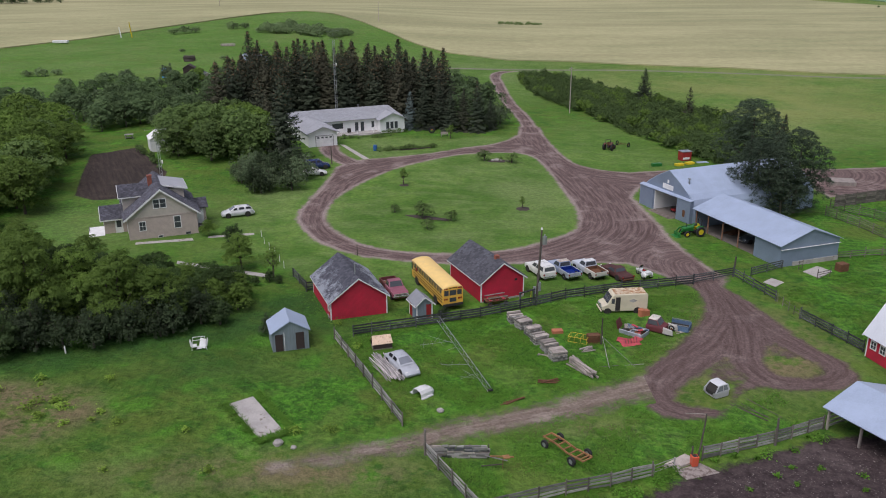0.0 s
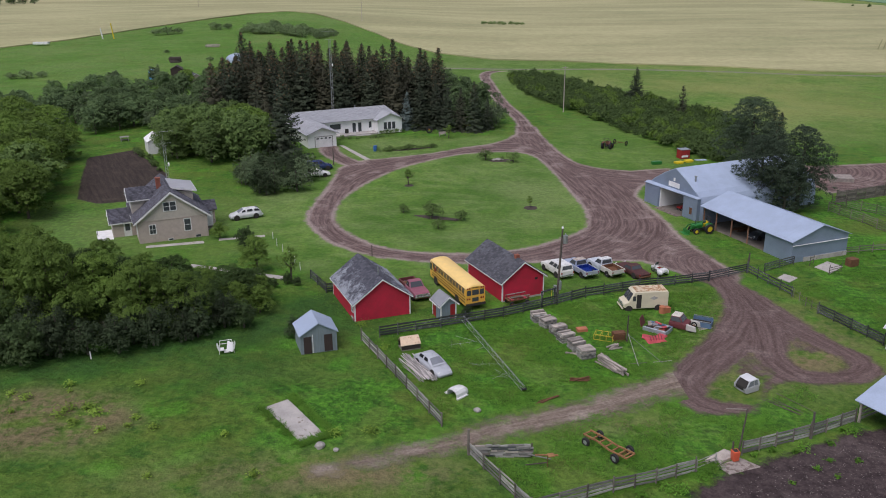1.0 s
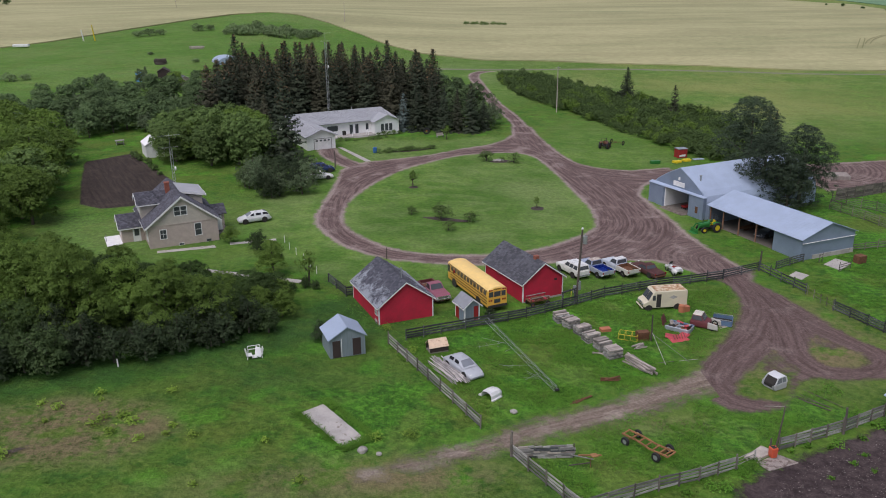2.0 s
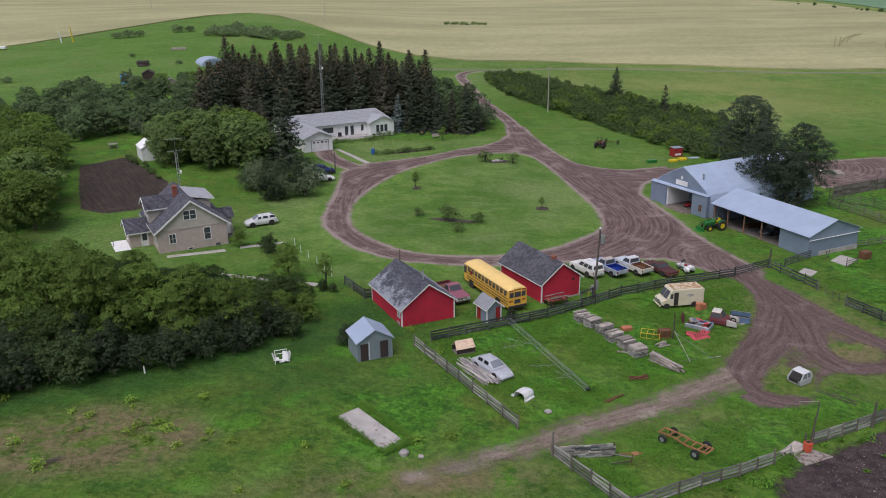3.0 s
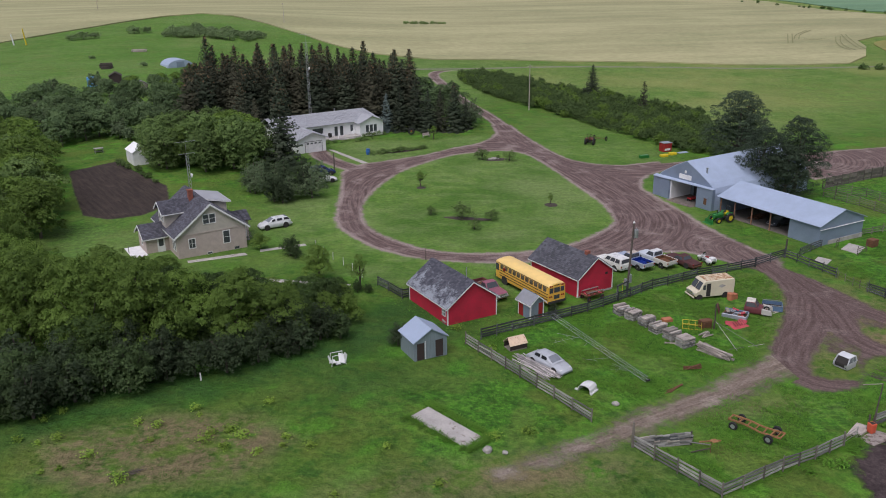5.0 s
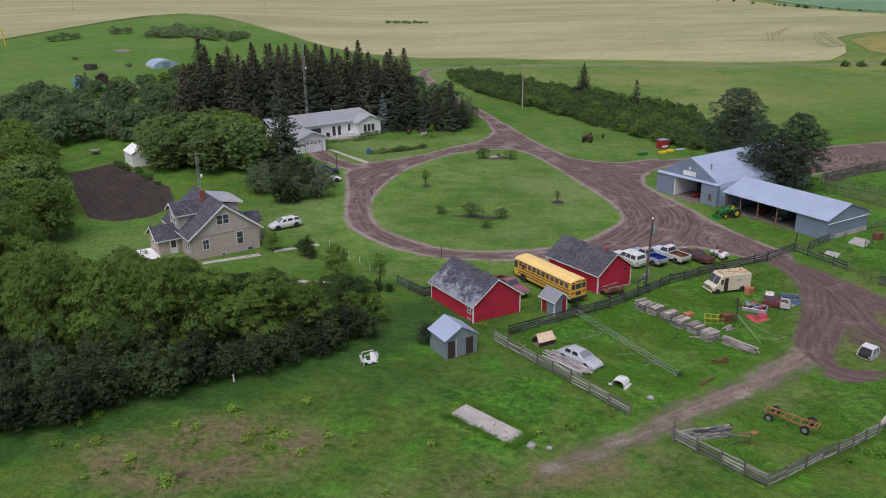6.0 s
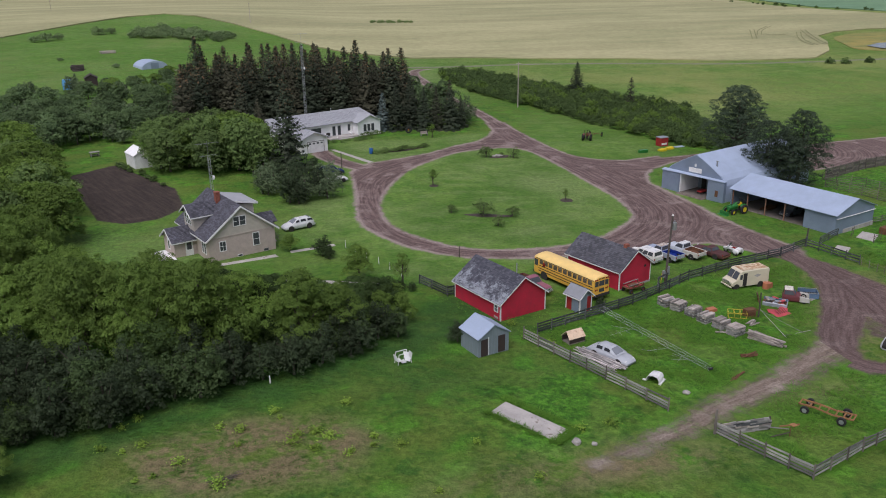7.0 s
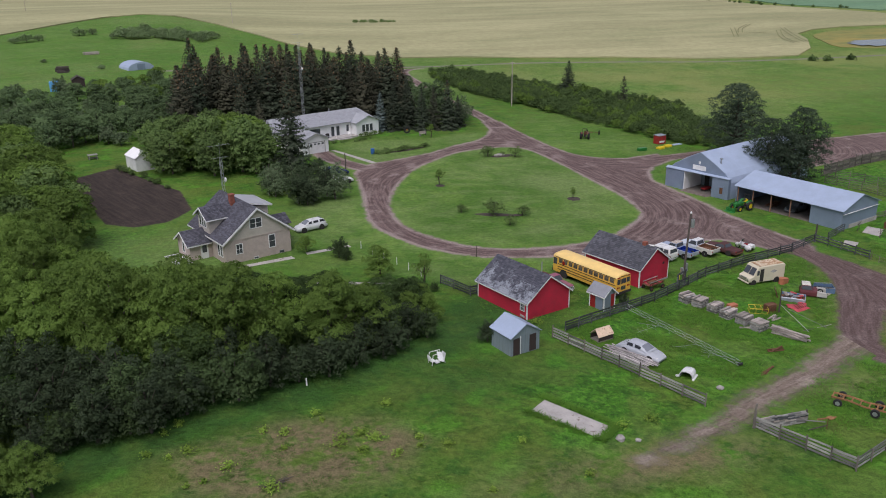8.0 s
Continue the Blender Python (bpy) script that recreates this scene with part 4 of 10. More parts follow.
def quonset():
    W, L = 12.3, 24.0
    q = thing("machine_shop", 31.35, 126.3, -67.5, "grey steel arch-roofed machine shop with an open doorway", "workshop")
    arch = [(0.0, 0.0), (0.05, 1.4), (0.2, 2.6), (0.55, 3.4), (1.3, 4.1), (3.7, 5.55), (6.15, 6.75), (8.6, 5.55), (11.0, 4.1), (11.75, 3.4), (12.1, 2.6), (12.25, 1.4), (12.3, 0.0)]
    bm = bmesh.new()
    inner = [((x - W / 2) * 0.985 + W / 2, z * 0.982) for x, z in arch]
    rows = []
    for ring in (arch, inner):
        for yy in (0.6, L):
            rows.append([bm.verts.new((x, yy, z - (0.2 if z == 0 else 0))) for x, z in ring])
    for k in range(len(arch) - 1):
        for a, b in ((rows[0], rows[1]), (rows[2], rows[3]), (rows[0], rows[2]), (rows[1], rows[3])):
            bm.faces.new((a[k], a[k + 1], b[k + 1], b[k]))
    for k in (0, -1):
        bm.faces.new((rows[0][k], rows[1][k], rows[3][k], rows[2][k]))
    bmesh.ops.recalc_face_normals(bm, faces=bm.faces)
    shell = part("roof", bm, M_TIN, q, "ribbed galvanised arch roof")
    for k in range(1, 14):
        yy = 0.6 + k * (L - 0.7) / 14
        bm = bmesh.new()
        for a, b in zip(arch[:-1], arch[1:]):
            beam(bm, (a[0], yy, a[1]), (b[0], yy, b[1]), 0.03, 0.018)
        bmesh.ops.remove_doubles(bm, verts=bm.verts, dist=0.06)
        part("rib", bm, M_TIN, shell)
    # the front: a lower wall with the doorway, and the gable set back above a canopy
    box_part("front_wall", (0.0, 3.6, 0, 0.15, -0.3, 3.15), M_TINWALL, q)
    box_part("front_wall", (9.2, 12.3, 0, 0.15, -0.3, 3.35), M_TINWALL, q)
    box_part("side_return", (0.0, 0.12, 0.151, 0.6, -0.3, 3.1), M_TINWALL, q)
    box_part("side_return", (12.18, 12.3, 0.151, 0.6, -0.3, 3.3), M_TINWALL, q)
    bm = bmesh.new()
    prism(bm, [(0.2, 3.2), (12.1, 3.2), (11.75, 3.4), (11.0, 4.1), (6.15, 6.7), (1.3, 4.1), (0.55, 3.4)], 0.62, 0.75)
    bmesh.ops.recalc_face_normals(bm, faces=bm.faces)
    part("gable_wall", bm, M_TINWALL, q)
    bm = bmesh.new()
    hull8(bm, [(-0.1, -0.12, 3.2), (12.4, -0.12, 3.36), (12.4, 0.62, 3.42), (-0.1, 0.62, 3.4)], [(-0.1, -0.12, 3.28), (12.4, -0.12, 3.44), (12.4, 0.62, 3.52), (-0.1, 0.62, 3.5)])
    part("canopy", bm, M_TIN, q)
    box_part("sign_board", (4.9, 7.4, 0.55, 0.61, 3.75, 4.5), M_WHITE, q, "blank pale board over the doorway")
    box_part("light_box", (6.0, 6.3, 0.5, 0.61, 4.75, 5.2), M_WHITE, q)
    box_part("small_door", (10.6, 11.5, -0.05, 0, 0.05, 2.0), M_TINWALL, q)
    box_part("small_window", (10.75, 11.3, -0.08, -0.05, 0.8, 1.8), M_RUST, q)
    box_part("partition", (3.6, 3.75, 0.151, 5.0, -0.2, 3.1), M_SIDING, q)
    box_part("partition", (3.76, 6.0, 4.85, 5.0, -0.2, 3.1), M_SHEDWALL, q)
    box_part("inner_door", (4.5, 5.4, 4.8, 4.85, 0, 2.1), M_DARK, q)
    box_part("floor_slab", (0.2, 12.1, 0.16, L - 0.2, -0.3, 0.06), M_SHOPFLOOR, q, "oil-stained concrete floor")
    box_part("door_apron", (3.7, 9.1, -1.1, 0.159, -0.3, 0.05), M_DIRTYSLAB, q)
    box_part("back_wall", (0.3, 12.0, L - 0.3, L - 0.15, -0.3, 3.3), M_TINWALL, q)
    bm = bmesh.new()
    tube(bm, (9.2, 2.0, 4.8), (9.2, 2.0, 5.9), 0.13)
    tube(bm, (9.2, 2.0, 5.9), (9.2, 2.0, 6.05), 0.22)
    part("flue", bm, M_ALU, q)
    box_part("door_leaf", (2.0, 3.5, -0.12, -0.05, 0.0, 3.0), M_TINWALL, q)
    return q


M_REDPOST = surface("reddish_post_wood", (0.28, 0.15, 0.1), 0.85, var=0.25, scale=2.0)


def pole_shed():
    W, L, e, r = 9.2, 17.7, 2.95, 4.6
    s = thing("pole_shed", 42.2, 96.4, 19.5, "long grey steel pole shed with one open side", "shed")
    gable_wall(s, W, 0, e, r, M_TINWALL, 0.12, "end_wall", 0.0)
    gable_wall(s, W, L - 0.12, e, r, M_TINWALL, 0.12, "end_wall", 0.0)
    box_part("foundation", (2.0, W + 0.05, -0.08, 0.14, -0.5, 0.55), M_CONCRETE, s, "pale concrete footing")
    box_part("side_wall", (W - 0.12, W, 0.121, L - 0.121, -0.3, e), M_TINWALL, s)
    box_part("side_wall", (0.0, 0.12, 0.121, 4.9, -0.2, e), M_TINWALL, s)
    box_part("cross_wall", (0.121, W - 0.121, 4.9, 5.0, -0.2, e), M_TINWALL, s)
    for yy in (8.2, 11.5, 14.7, 17.4):
        bar("pole", (0.1, yy, -0.3), (0.1, yy, e), 0.14, 0.14, M_REDPOST, s)
    timber("eave_beam", (0.1, 5.0, e - 0.12), (0.1, L - 0.13, e - 0.12), 0.12, 0.22, M_WOOD, s)
    sl = (r - e) / (W / 2)
    for xe in (-0.35, W + 0.35):
        roof_slope(s, (xe, -0.25, e - 0.35 * sl + 0.06), (xe, L + 0.25, e - 0.35 * sl + 0.06), (W / 2, -0.25, r + 0.06), (W / 2, L + 0.25, r + 0.06), M_TIN, rib=0.6)
    box_part("earth_floor", (0.15, W - 0.13, 5.05, L - 0.13, -0.3, 0.05), M_SHOPFLOOR, s, "dark trodden earth floor")
    timber("gutter", (-0.1, -0.16, 2.35), (W + 0.1, -0.16, 2.35), 0.12, 0.05, M_WHITE, s)
    for i in range(1, 10):
        timber("truss", (0.1, 5 + i * 1.25, e - 0.05), (W - 0.15, 5 + i * 1.25, e - 0.05), 0.06, 0.12, M_WOOD, s)
    return s


def ranch_house():
    h = thing("ranch_house", -27.0, 161.3, 24, "white single-storey ranch house with a pale grey roof and garage", "house", z=0.02)
    WALL, ROOF = M_SIDING, M_HOUSEROOF
    X1 = 24.0
    # garage wing
    gable_wall(h, 5.9, 0, 2.9, 4.05, WALL, 0.15, "garage_wall")
    box_part("garage_side", (0, 0.15, 0.151, 11, -0.3, 2.9), WALL, h)
    box_part("garage_side", (5.75, 5.9, 0.151, 11, -0.3, 2.9), WALL, h)
    for x0 in (1.36, 5.0):
        box_part("door_frame", (x0, x0 + 0.14, -0.05, -0.002, 0.0, 2.34), M_WOOD, h)
    box_part("door_frame", (1.5, 5.0, -0.05, -0.002, 2.2, 2.34), M_WOOD, h)
    d = box_part("garage_door", (1.5, 5.0, -0.06, -0.005, 0.0, 2.2), M_WHITE, h)
    for i in range(4):
        for j in range(4):
            box_part("door_panel", (1.62 + j * 0.86, 2.3 + j * 0.86, -0.075, -0.058, 0.1 + i * 0.53, 0.52 + i * 0.53), M_WHITE, d)
    for j in range(4):
        box_part("door_light", (1.72 + j * 0.86, 2.2 + j * 0.86, -0.085, -0.07, 1.76, 2.05), M_GLASS, d)
    s = 1.15 / 2.95
    for xe in (-0.5, 6.4):
        roof_slope(h, (xe, -0.6, 2.9 - 0.5 * s + 0.1), (xe, 11.5, 2.9 - 0.5 * s + 0.1), (2.95, -0.6, 4.15), (2.95, 14.6, 4.15), ROOF, course=0.28, unit=0.5, seed=21)
    # main body
    box_part("front_wall", (5.9, 18.3, 11.0, 11.15, -0.3, 3.0), WALL, h)
    box_part("back_wall", (0.0, X1, 18.6, 18.75, -0.3, 3.0), WALL, h)
    box_part("end_wall", (0.0, 0.15, 11.0, 18.6, -0.3, 3.0), WALL, h)
    box_part("end_wall", (X1 - 0.15, X1, 8.9, 18.6, -0.3, 3.0), WALL, h)
    for ye, yr in ((10.4, 14.85), (19.3, 14.85)):
        roof_slope(h, (-0.6, ye, 2.95), (X1 + 0.4, ye, 2.95), (-0.6, yr, 4.95), (X1 - 1.6, yr, 4.95), ROOF, course=0.28, unit=0.5, seed=23)
    bm = bmesh.new()
    hull8(bm, [(X1 + 0.4, 10.4, 2.87), (X1 + 0.4, 19.3, 2.87), (X1 - 1.6, 14.87, 4.87), (X1 - 1.6, 14.83, 4.87)], [(X1 + 0.4, 10.4, 2.95), (X1 + 0.4, 19.3, 2.95), (X1 - 1.6, 14.87, 4.95), (X1 - 1.6, 14.83, 4.95)])
    bmesh.ops.recalc_face_normals(bm, faces=bm.faces)
    part("hip", bm, ROOF, h)
    # bedroom wing with its own gable
    w = new("bedroom_wing")
    w.parent = h
    w.matrix_basis = pose(18.3, 8.75, 0)
    gable_wall(w, X1 - 18.3, 0, 2.95, 4.1, WALL, 0.15, "gable_wall")
    box_part("side_wall", (0, 0.15, 0.151, 2.24, -0.3, 2.95), WALL, w)
    for xe in (-0.5, X1 - 18.3 + 0.5):
        roof_slope(w, (xe, -0.55, 2.82), (xe, 4.5, 2.82), (2.85, -0.55, 4.2), (2.85, 5.0, 4.2), ROOF, course=0.0)
    for i in range(3):
        window(h, (19.7 + i * 0.98, 8.74, 0.75), (1, 0, 0), 0.72, 1.5)
    # openings along the porch
    window(h, (8.2, 10.99, 1.2), (1, 0, 0), 2.4, 1.15)
    for x0 in (13.3, 14.6):
        window(h, (x0, 10.99, 0.3), (1, 0, 0), 0.75, 2.0)
    window(h, (17.1, 10.99, 0.9), (1, 0, 0), 0.6, 1.4)
    box_part("porch_deck", (6.0, 18.2, 8.2, 10.98, -0.3, 0.28), M_CONCRETE, h, "pale porch deck")
    box_part("porch_step", (13.0, 16.5, 7.6, 8.19, -0.3, 0.12), M_CONCRETE, h)
    for x0 in (9.3, 12.9, 16.6):
        bar("porch_post", (x0, 8.4, 0.25), (x0, 8.4, 1.1), 0.07, 0.07, M_WHITE, h)
    bm = bmesh.new()
    tube(bm, (15.5, 15.1, 4.8), (15.5, 15.1, 5.45), 0.1)
    part("vent", bm, M_ALU, h)
    return h


def rake_boards(parent, xe, ze, xr, zr, y0, y1, drop=0.2):
    """The pair of white boards under the edge of a small gable roof whose eaves lie at xe[0] and xe[1]."""
    for x in xe:
        bm = bmesh.new()
        lo, hi = (x, ze), (xr, zr)
        prism(bm, [(lo[0], lo[1] - drop), (hi[0], hi[1] - drop), hi, lo], y0, y1)
        bmesh.ops.recalc_face_normals(bm, faces=bm.faces)
        part("bargeboard", bm, M_WHITE, parent)


def old_house():
    W, L, e, r = 9.0, 10.5, 3.25, 6.72
    h = thing("old_farmhouse", -42.28, 104.06, 23, "beige one-and-a-half-storey farmhouse with dark shingles and dormers", "house", z=-0.28)
    bm = bmesh.new()
    prism(bm, [(0, -0.4), (W, -0.4), (W, 3.05), (0, 3.05)], 0, 0.15)
    bmesh.ops.recalc_face_normals(bm, faces=bm.faces)
    part("front_wall", bm, M_STUCCO_LOW, h, "pinkish stucco lower wall")
    bm = bmesh.new()
    prism(bm, [(0, 3.06), (W, 3.06), (W, e), (W / 2, r), (0, e)], -0.03, 0.15)
    bmesh.ops.recalc_face_normals(bm, faces=bm.faces)
    part("gable_wall", bm, M_STUCCO, h, "beige stucco gable")
    gable_wall(h, W, L - 0.15, e, r, M_STUCCO, 0.15, "back_wall", -0.4)
    box_part("side_wall", (0, 0.15, 0.151, L - 0.151, -0.4, e), M_STUCCO_LOW, h)
    box_part("side_wall", (W - 0.15, W, 0.151, L - 0.151, -0.4, e), M_STUCCO_LOW, h)
    sl = (r - e) / (W / 2)
    o = 0.5
    for i, xe in enumerate((-o, W + o)):
        roof_slope(h, (xe, -0.35, e - o * sl + 0.1), (xe, L + 0.35, e - o * sl + 0.1), (W / 2, -0.35, r + 0.1), (W / 2, L + 0.35, r + 0.1), M_ASPHALT, course=0.17, unit=0.32, seed=31 + i)
        box_part("fascia", (xe - 0.04, xe, -0.35, L + 0.35, e - o * sl - 0.1, e - o * sl + 0.07) if i == 0 else (xe, xe + 0.04, -0.35, L + 0.35, e - o * sl - 0.1, e - o * sl + 0.07), M_WHITE, h)
    rake_boards(h, (-o, W + o), e - o * sl + 0.08, W / 2, r + 0.08, -0.42, -0.34, 0.27)
    box_part("belt_course", (-0.04, W + 0.04, -0.06, 0.0, 3.0, 3.1), M_STUCCO_LOW, h)
    window(h, (1.45, -0.01, 1.25), (1, 0, 0), 0.75, 1.2, 2, 2)
    window(h, (5.95, -0.01, 1.15), (1, 0, 0), 0.8, 1.6, 2, 1)
    window(h, (3.52, -0.04, 4.2), (1, 0, 0), 0.72, 1.15, 2, 1)
    window(h, (4.36, -0.04, 4.2), (1, 0, 0), 0.72, 1.15, 2, 1)
    window(h, (7.3, -0.01, 0.05), (1, 0, 0), 0.6, 0.3, 1, 1, M_WOOD, 0.05)
    window(h, (3.7, -0.01, 0.05), (1, 0, 0), 0.6, 0.25, 1, 1, M_WHITE, 0.05)
    bm = bmesh.new()
    box(bm, 3.35, 3.95, 4.9, 5.5, 5.9, 7.45)
    box(bm, 3.3, 4.0, 4.85, 5.55, 7.45, 7.58)
    part("chimney", bm, M_BRICK, h)
    # gable dormer over the entrance side, its windows facing out over the porch
    d = new("dormer")
    d.parent = h
    d.matrix_basis = pose(-0.25, 7.4, 0, 0, 0, -90)
    gable_wall(d, 3.5, 0, 5.3, 6.4, M_STUCCO, 0.12, "dormer_wall", 3.0)
    box_part("dormer_cheek", (0, 0.1, 0.121, 3.6, 3.0, 5.3), M_STUCCO, d)
    box_part("dormer_cheek", (3.4, 3.5, 0.121, 3.6, 3.0, 5.3), M_STUCCO, d)
    for xe in (-0.35, 3.85):
        roof_slope(d, (xe, -0.45, 5.18), (xe, 3.2, 5.18), (1.75, -0.45, 6.5), (1.75, 4.5, 6.5), M_ASPHALT, course=0.2, unit=0.32)
    rake_boards(d, (-0.35, 3.85), 5.16, 1.75, 6.48, -0.52, -0.46)
    box_part("fascia", (3.85, 3.89, -0.45, 2.9, 5.0, 5.15), M_WHITE, d)
    for y0 in (6.75, 6.05, 5.35):
        window(h, (-0.27, y0, 3.9), (0, -1, 0), 0.5, 1.3, 2, 1)
    # shed dormer with a pale roof on the far slope
    box_part("shed_dormer", (5.0, 7.9, 3.7, 8.6, 3.6, 5.7), M_STUCCO, h)
    bm = bmesh.new()
    hull8(bm, [(4.5, 3.3, 6.45), (8.4, 3.3, 5.6), (8.4, 9.0, 5.6), (4.5, 9.0, 6.45)], [(4.5, 3.3, 6.62), (8.4, 3.3, 5.77), (8.4, 9.0, 5.77), (4.5, 9.0, 6.62)])
    part("dormer_roof", bm, M_HOUSEROOF, h, "pale grey shingled shed-dormer roof")
    box_part("fascia", (8.4, 8.44, 3.3, 9.0, 5.55, 5.76), M_WHITE, h)
    timber("rake_board", (4.5, 3.28, 6.5), (8.4, 3.28, 5.65), 0.05, 0.2, M_WHITE, h)
    # entrance porch with its own gable, door and white deck
    p = new("porch")
    p.parent = h
    p.matrix_basis = pose(-2.95, 8.3, 0, 0, 0, -90)
    gable_wall(p, 4.0, 0, 2.3, 3.5, M_STUCCO_LOW, 0.12, "porch_wall", -0.4)
    box_part("porch_side", (0, 0.12, 0.121, 2.94, -0.4, 2.3), M_STUCCO_LOW, p)
    box_part("porch_side", (3.88, 4.0, 0.121, 2.94, -0.4, 2.3), M_STUCCO_LOW, p)
    for xe in (-0.35, 4.35):
        roof_slope(p, (xe, -0.4, 2.15), (xe, 3.3, 2.15), (2.0, -0.4, 3.62), (2.0, 3.9, 3.62), M_ASPHALT, course=0.2, unit=0.32)
    rake_boards(p, (-0.35, 4.35), 2.13, 2.0, 3.6, -0.47, -0.41)
    box_part("fascia", (4.35, 4.39, -0.4, 2.9, 1.98, 2.13), M_WHITE, p)
    door = box_part("door", (-1.55, -0.55, 4.24, 4.29, 0.0, 2.05), M_WHITE, h, "white glazed door")
    box_part("door_pane", (-1.35, -0.75, 4.22, 4.25, 0.9, 1.85), M_GLASS, door)
    window(h, (-2.96, 6.6, 0.9), (0, -1, 0), 0.55, 1.2)
    window(h, (-0.01, 2.3, 0.9), (0, -1, 0), 0.5, 1.4)
    window(h, (-0.01, 1.5, 0.9), (0, -1, 0), 0.5, 1.4)
    box_part("deck", (-5.0, -2.98, 3.6, 8.2, 0.0, 0.15), M_WHITE, h, "white painted deck")
    for x0, y0 in ((-4.95, 3.7), (-3.2, 3.7), (-4.95, 8.0)):
        box_part("deck_post", (x0, x0 + 0.12, y0, y0 + 0.12, -0.4, 0.0), M_WOOD, h)
    bar("rail_post", (-4.9, 5.8, 0.15), (-4.9, 5.8, 1.1), 0.08, 0.08, M_WOOD, h)
    # gabled side entrance
    s = new("side_entrance")
    s.parent = h
    s.matrix_basis = pose(W + 1.6, 3.6, 0, 0, 0, 90)
    gable_wall(s, 2.8, 0, 2.75, 3.6, M_STUCCO_LOW, 0.1, "gable_wall", -0.4)
    box_part("entrance_side", (0, 0.1, 0.101, 1.59, -0.4, 2.75), M_STUCCO_LOW, s)
    box_part("entrance_side", (2.7, 2.8, 0.101, 1.59, -0.4, 2.75), M_STUCCO_LOW, s)
    for xe in (-0.4, 3.2):
        roof_slope(s, (xe, -0.35, 2.65), (xe, 2.6, 2.65), (1.4, -0.35, 3.72), (1.4, 3.2, 3.72), M_ASPHALT, course=0.2, unit=0.32)
    box_part("white_door", (W + 0.35, W + 1.25, 3.53, 3.59, 0.3, 2.4), M_WHITE, h)
    for i in range(3):
        box_part("step", (W + 0.2, W + 1.4, 2.3 + i * 0.4, 3.5, -0.4, -0.05 + i * 0.18), M_WOOD, h)
    for z in (0.5, 0.9):
        bar("handrail", (W + 1.45, 2.2, z), (W + 1.45, 3.5, z + 0.2), 0.05, 0.07, M_WOOD, h)
    return h


def open_shelter():
    """Low cattle shelter at the mud pen: open towards the mud, tin roof."""
    s = thing("open_shelter", 31.3, 58.9, -63, "open-fronted cattle shelter with a pale metal roof", "shelter")
    W, L, e, r = 14.0, 7.6, 2.05, 3.45
    for x0 in (0.1, 3.1, 6.6, 10.0, 13.8):
        bar("pole", (x0, 0.3, -0.4), (x0, 0.3, e), 0.17, 0.17, M_WOODPALE, s)
        bar("pole", (x0, L - 0.2, -0.4), (x0, L - 0.2, e), 0.17, 0.17, M_WOOD, s)
    for ye in (-0.1, L + 0.3):
        roof_slope(s, (-0.3, ye, e), (W, ye, e), (-0.3, L / 2, r), (W, L / 2, r), M_TIN, rib=0.7)
    box_part("back_wall", (0, W, L - 0.1, L, -0.4, e), M_WOOD, s)
    bm = bmesh.new()
    prism(bm, [(0.15, 1.7), (L - 0.15, 1.7), (L / 2, r - 0.15)], 0, 0.08)
    bmesh.ops.rotate(bm, verts=bm.verts, cent=(0, 0, 0), matrix=Matrix.Rotation(math.pi / 2, 3, "Z"))
    bmesh.ops.recalc_face_normals(bm, faces=bm.faces)
    part("gable_board", bm, M_TINWALL, s)
    for k in range(4):
        bar("side_board", (0.0, 0.4, 0.25 + k * 0.4), (0.0, L - 0.2, 0.25 + k * 0.4), 0.04, 0.2, M_WOOD, s)


def far_barn():
    """A red barn under a steep gambrel roof, its long side towards the lane."""
    W, L, e = 9.5, 9.0, 2.55
    b = thing("red_barn", 43.55, 63.6, 14.5, "big red barn with white trim and a steep white metal roof", "barn", z=gz(41.3, 72.3) - 0.1)
    profile = [(-0.4, 2.35), (2.5, 6.5), (W / 2, 8.1)]
    gable = [(0, -0.4), (W, -0.4), (W, e), (W - 2.5, 6.25), (W / 2, 7.85), (2.5, 6.25), (0, e)]
    for y0, nm in ((0.0, "front_wall"), (L - 0.12, "back_wall")):
        bm = bmesh.new()
        prism(bm, gable, y0, y0 + 0.12)
        bmesh.ops.recalc_face_normals(bm, faces=bm.faces)
        part(nm, bm, M_RED, b)
    for x0 in (0.0, W - 0.12):
        box_part("side_wall", (x0, x0 + 0.12, 0.121, L - 0.121, -0.4, e), M_RED, b)
    for side in (0, 1):
        for (xa, za), (xb, zb) in zip(profile[:-1], profile[1:]):
            xa, xb = (xa, xb) if side == 0 else (W - xa, W - xb)
            roof_slope(b, (xa, -0.35, za), (xa, L + 0.35, za), (xb, -0.35, zb), (xb, L + 0.35, zb), M_WHITEROOF, rib=0.9)
            for y0 in (-0.37, L + 0.33):
                timber("bargeboard", (xa, y0, za - 0.1), (xb, y0, zb - 0.1), 0.05, 0.18, M_WHITE, b)
    for x0 in (-0.03, W - 0.1):
        for y0 in (-0.02, L - 0.11):
            box_part("corner_board", (x0, x0 + 0.13, y0, y0 + 0.13, -0.35, e - 0.05), M_WHITE, b)
    for y0 in (L - 0.55, L - 1.75, L - 4.0):
        window(b, (-0.01, y0, 1.25), (0, -1, 0), 0.62, 0.75, 2, 2)


barn_a()
barn_b()
green_shed()
outhouse()
quonset()
pole_shed()
ranch_house()
old_house()
open_shelter()
far_barn()

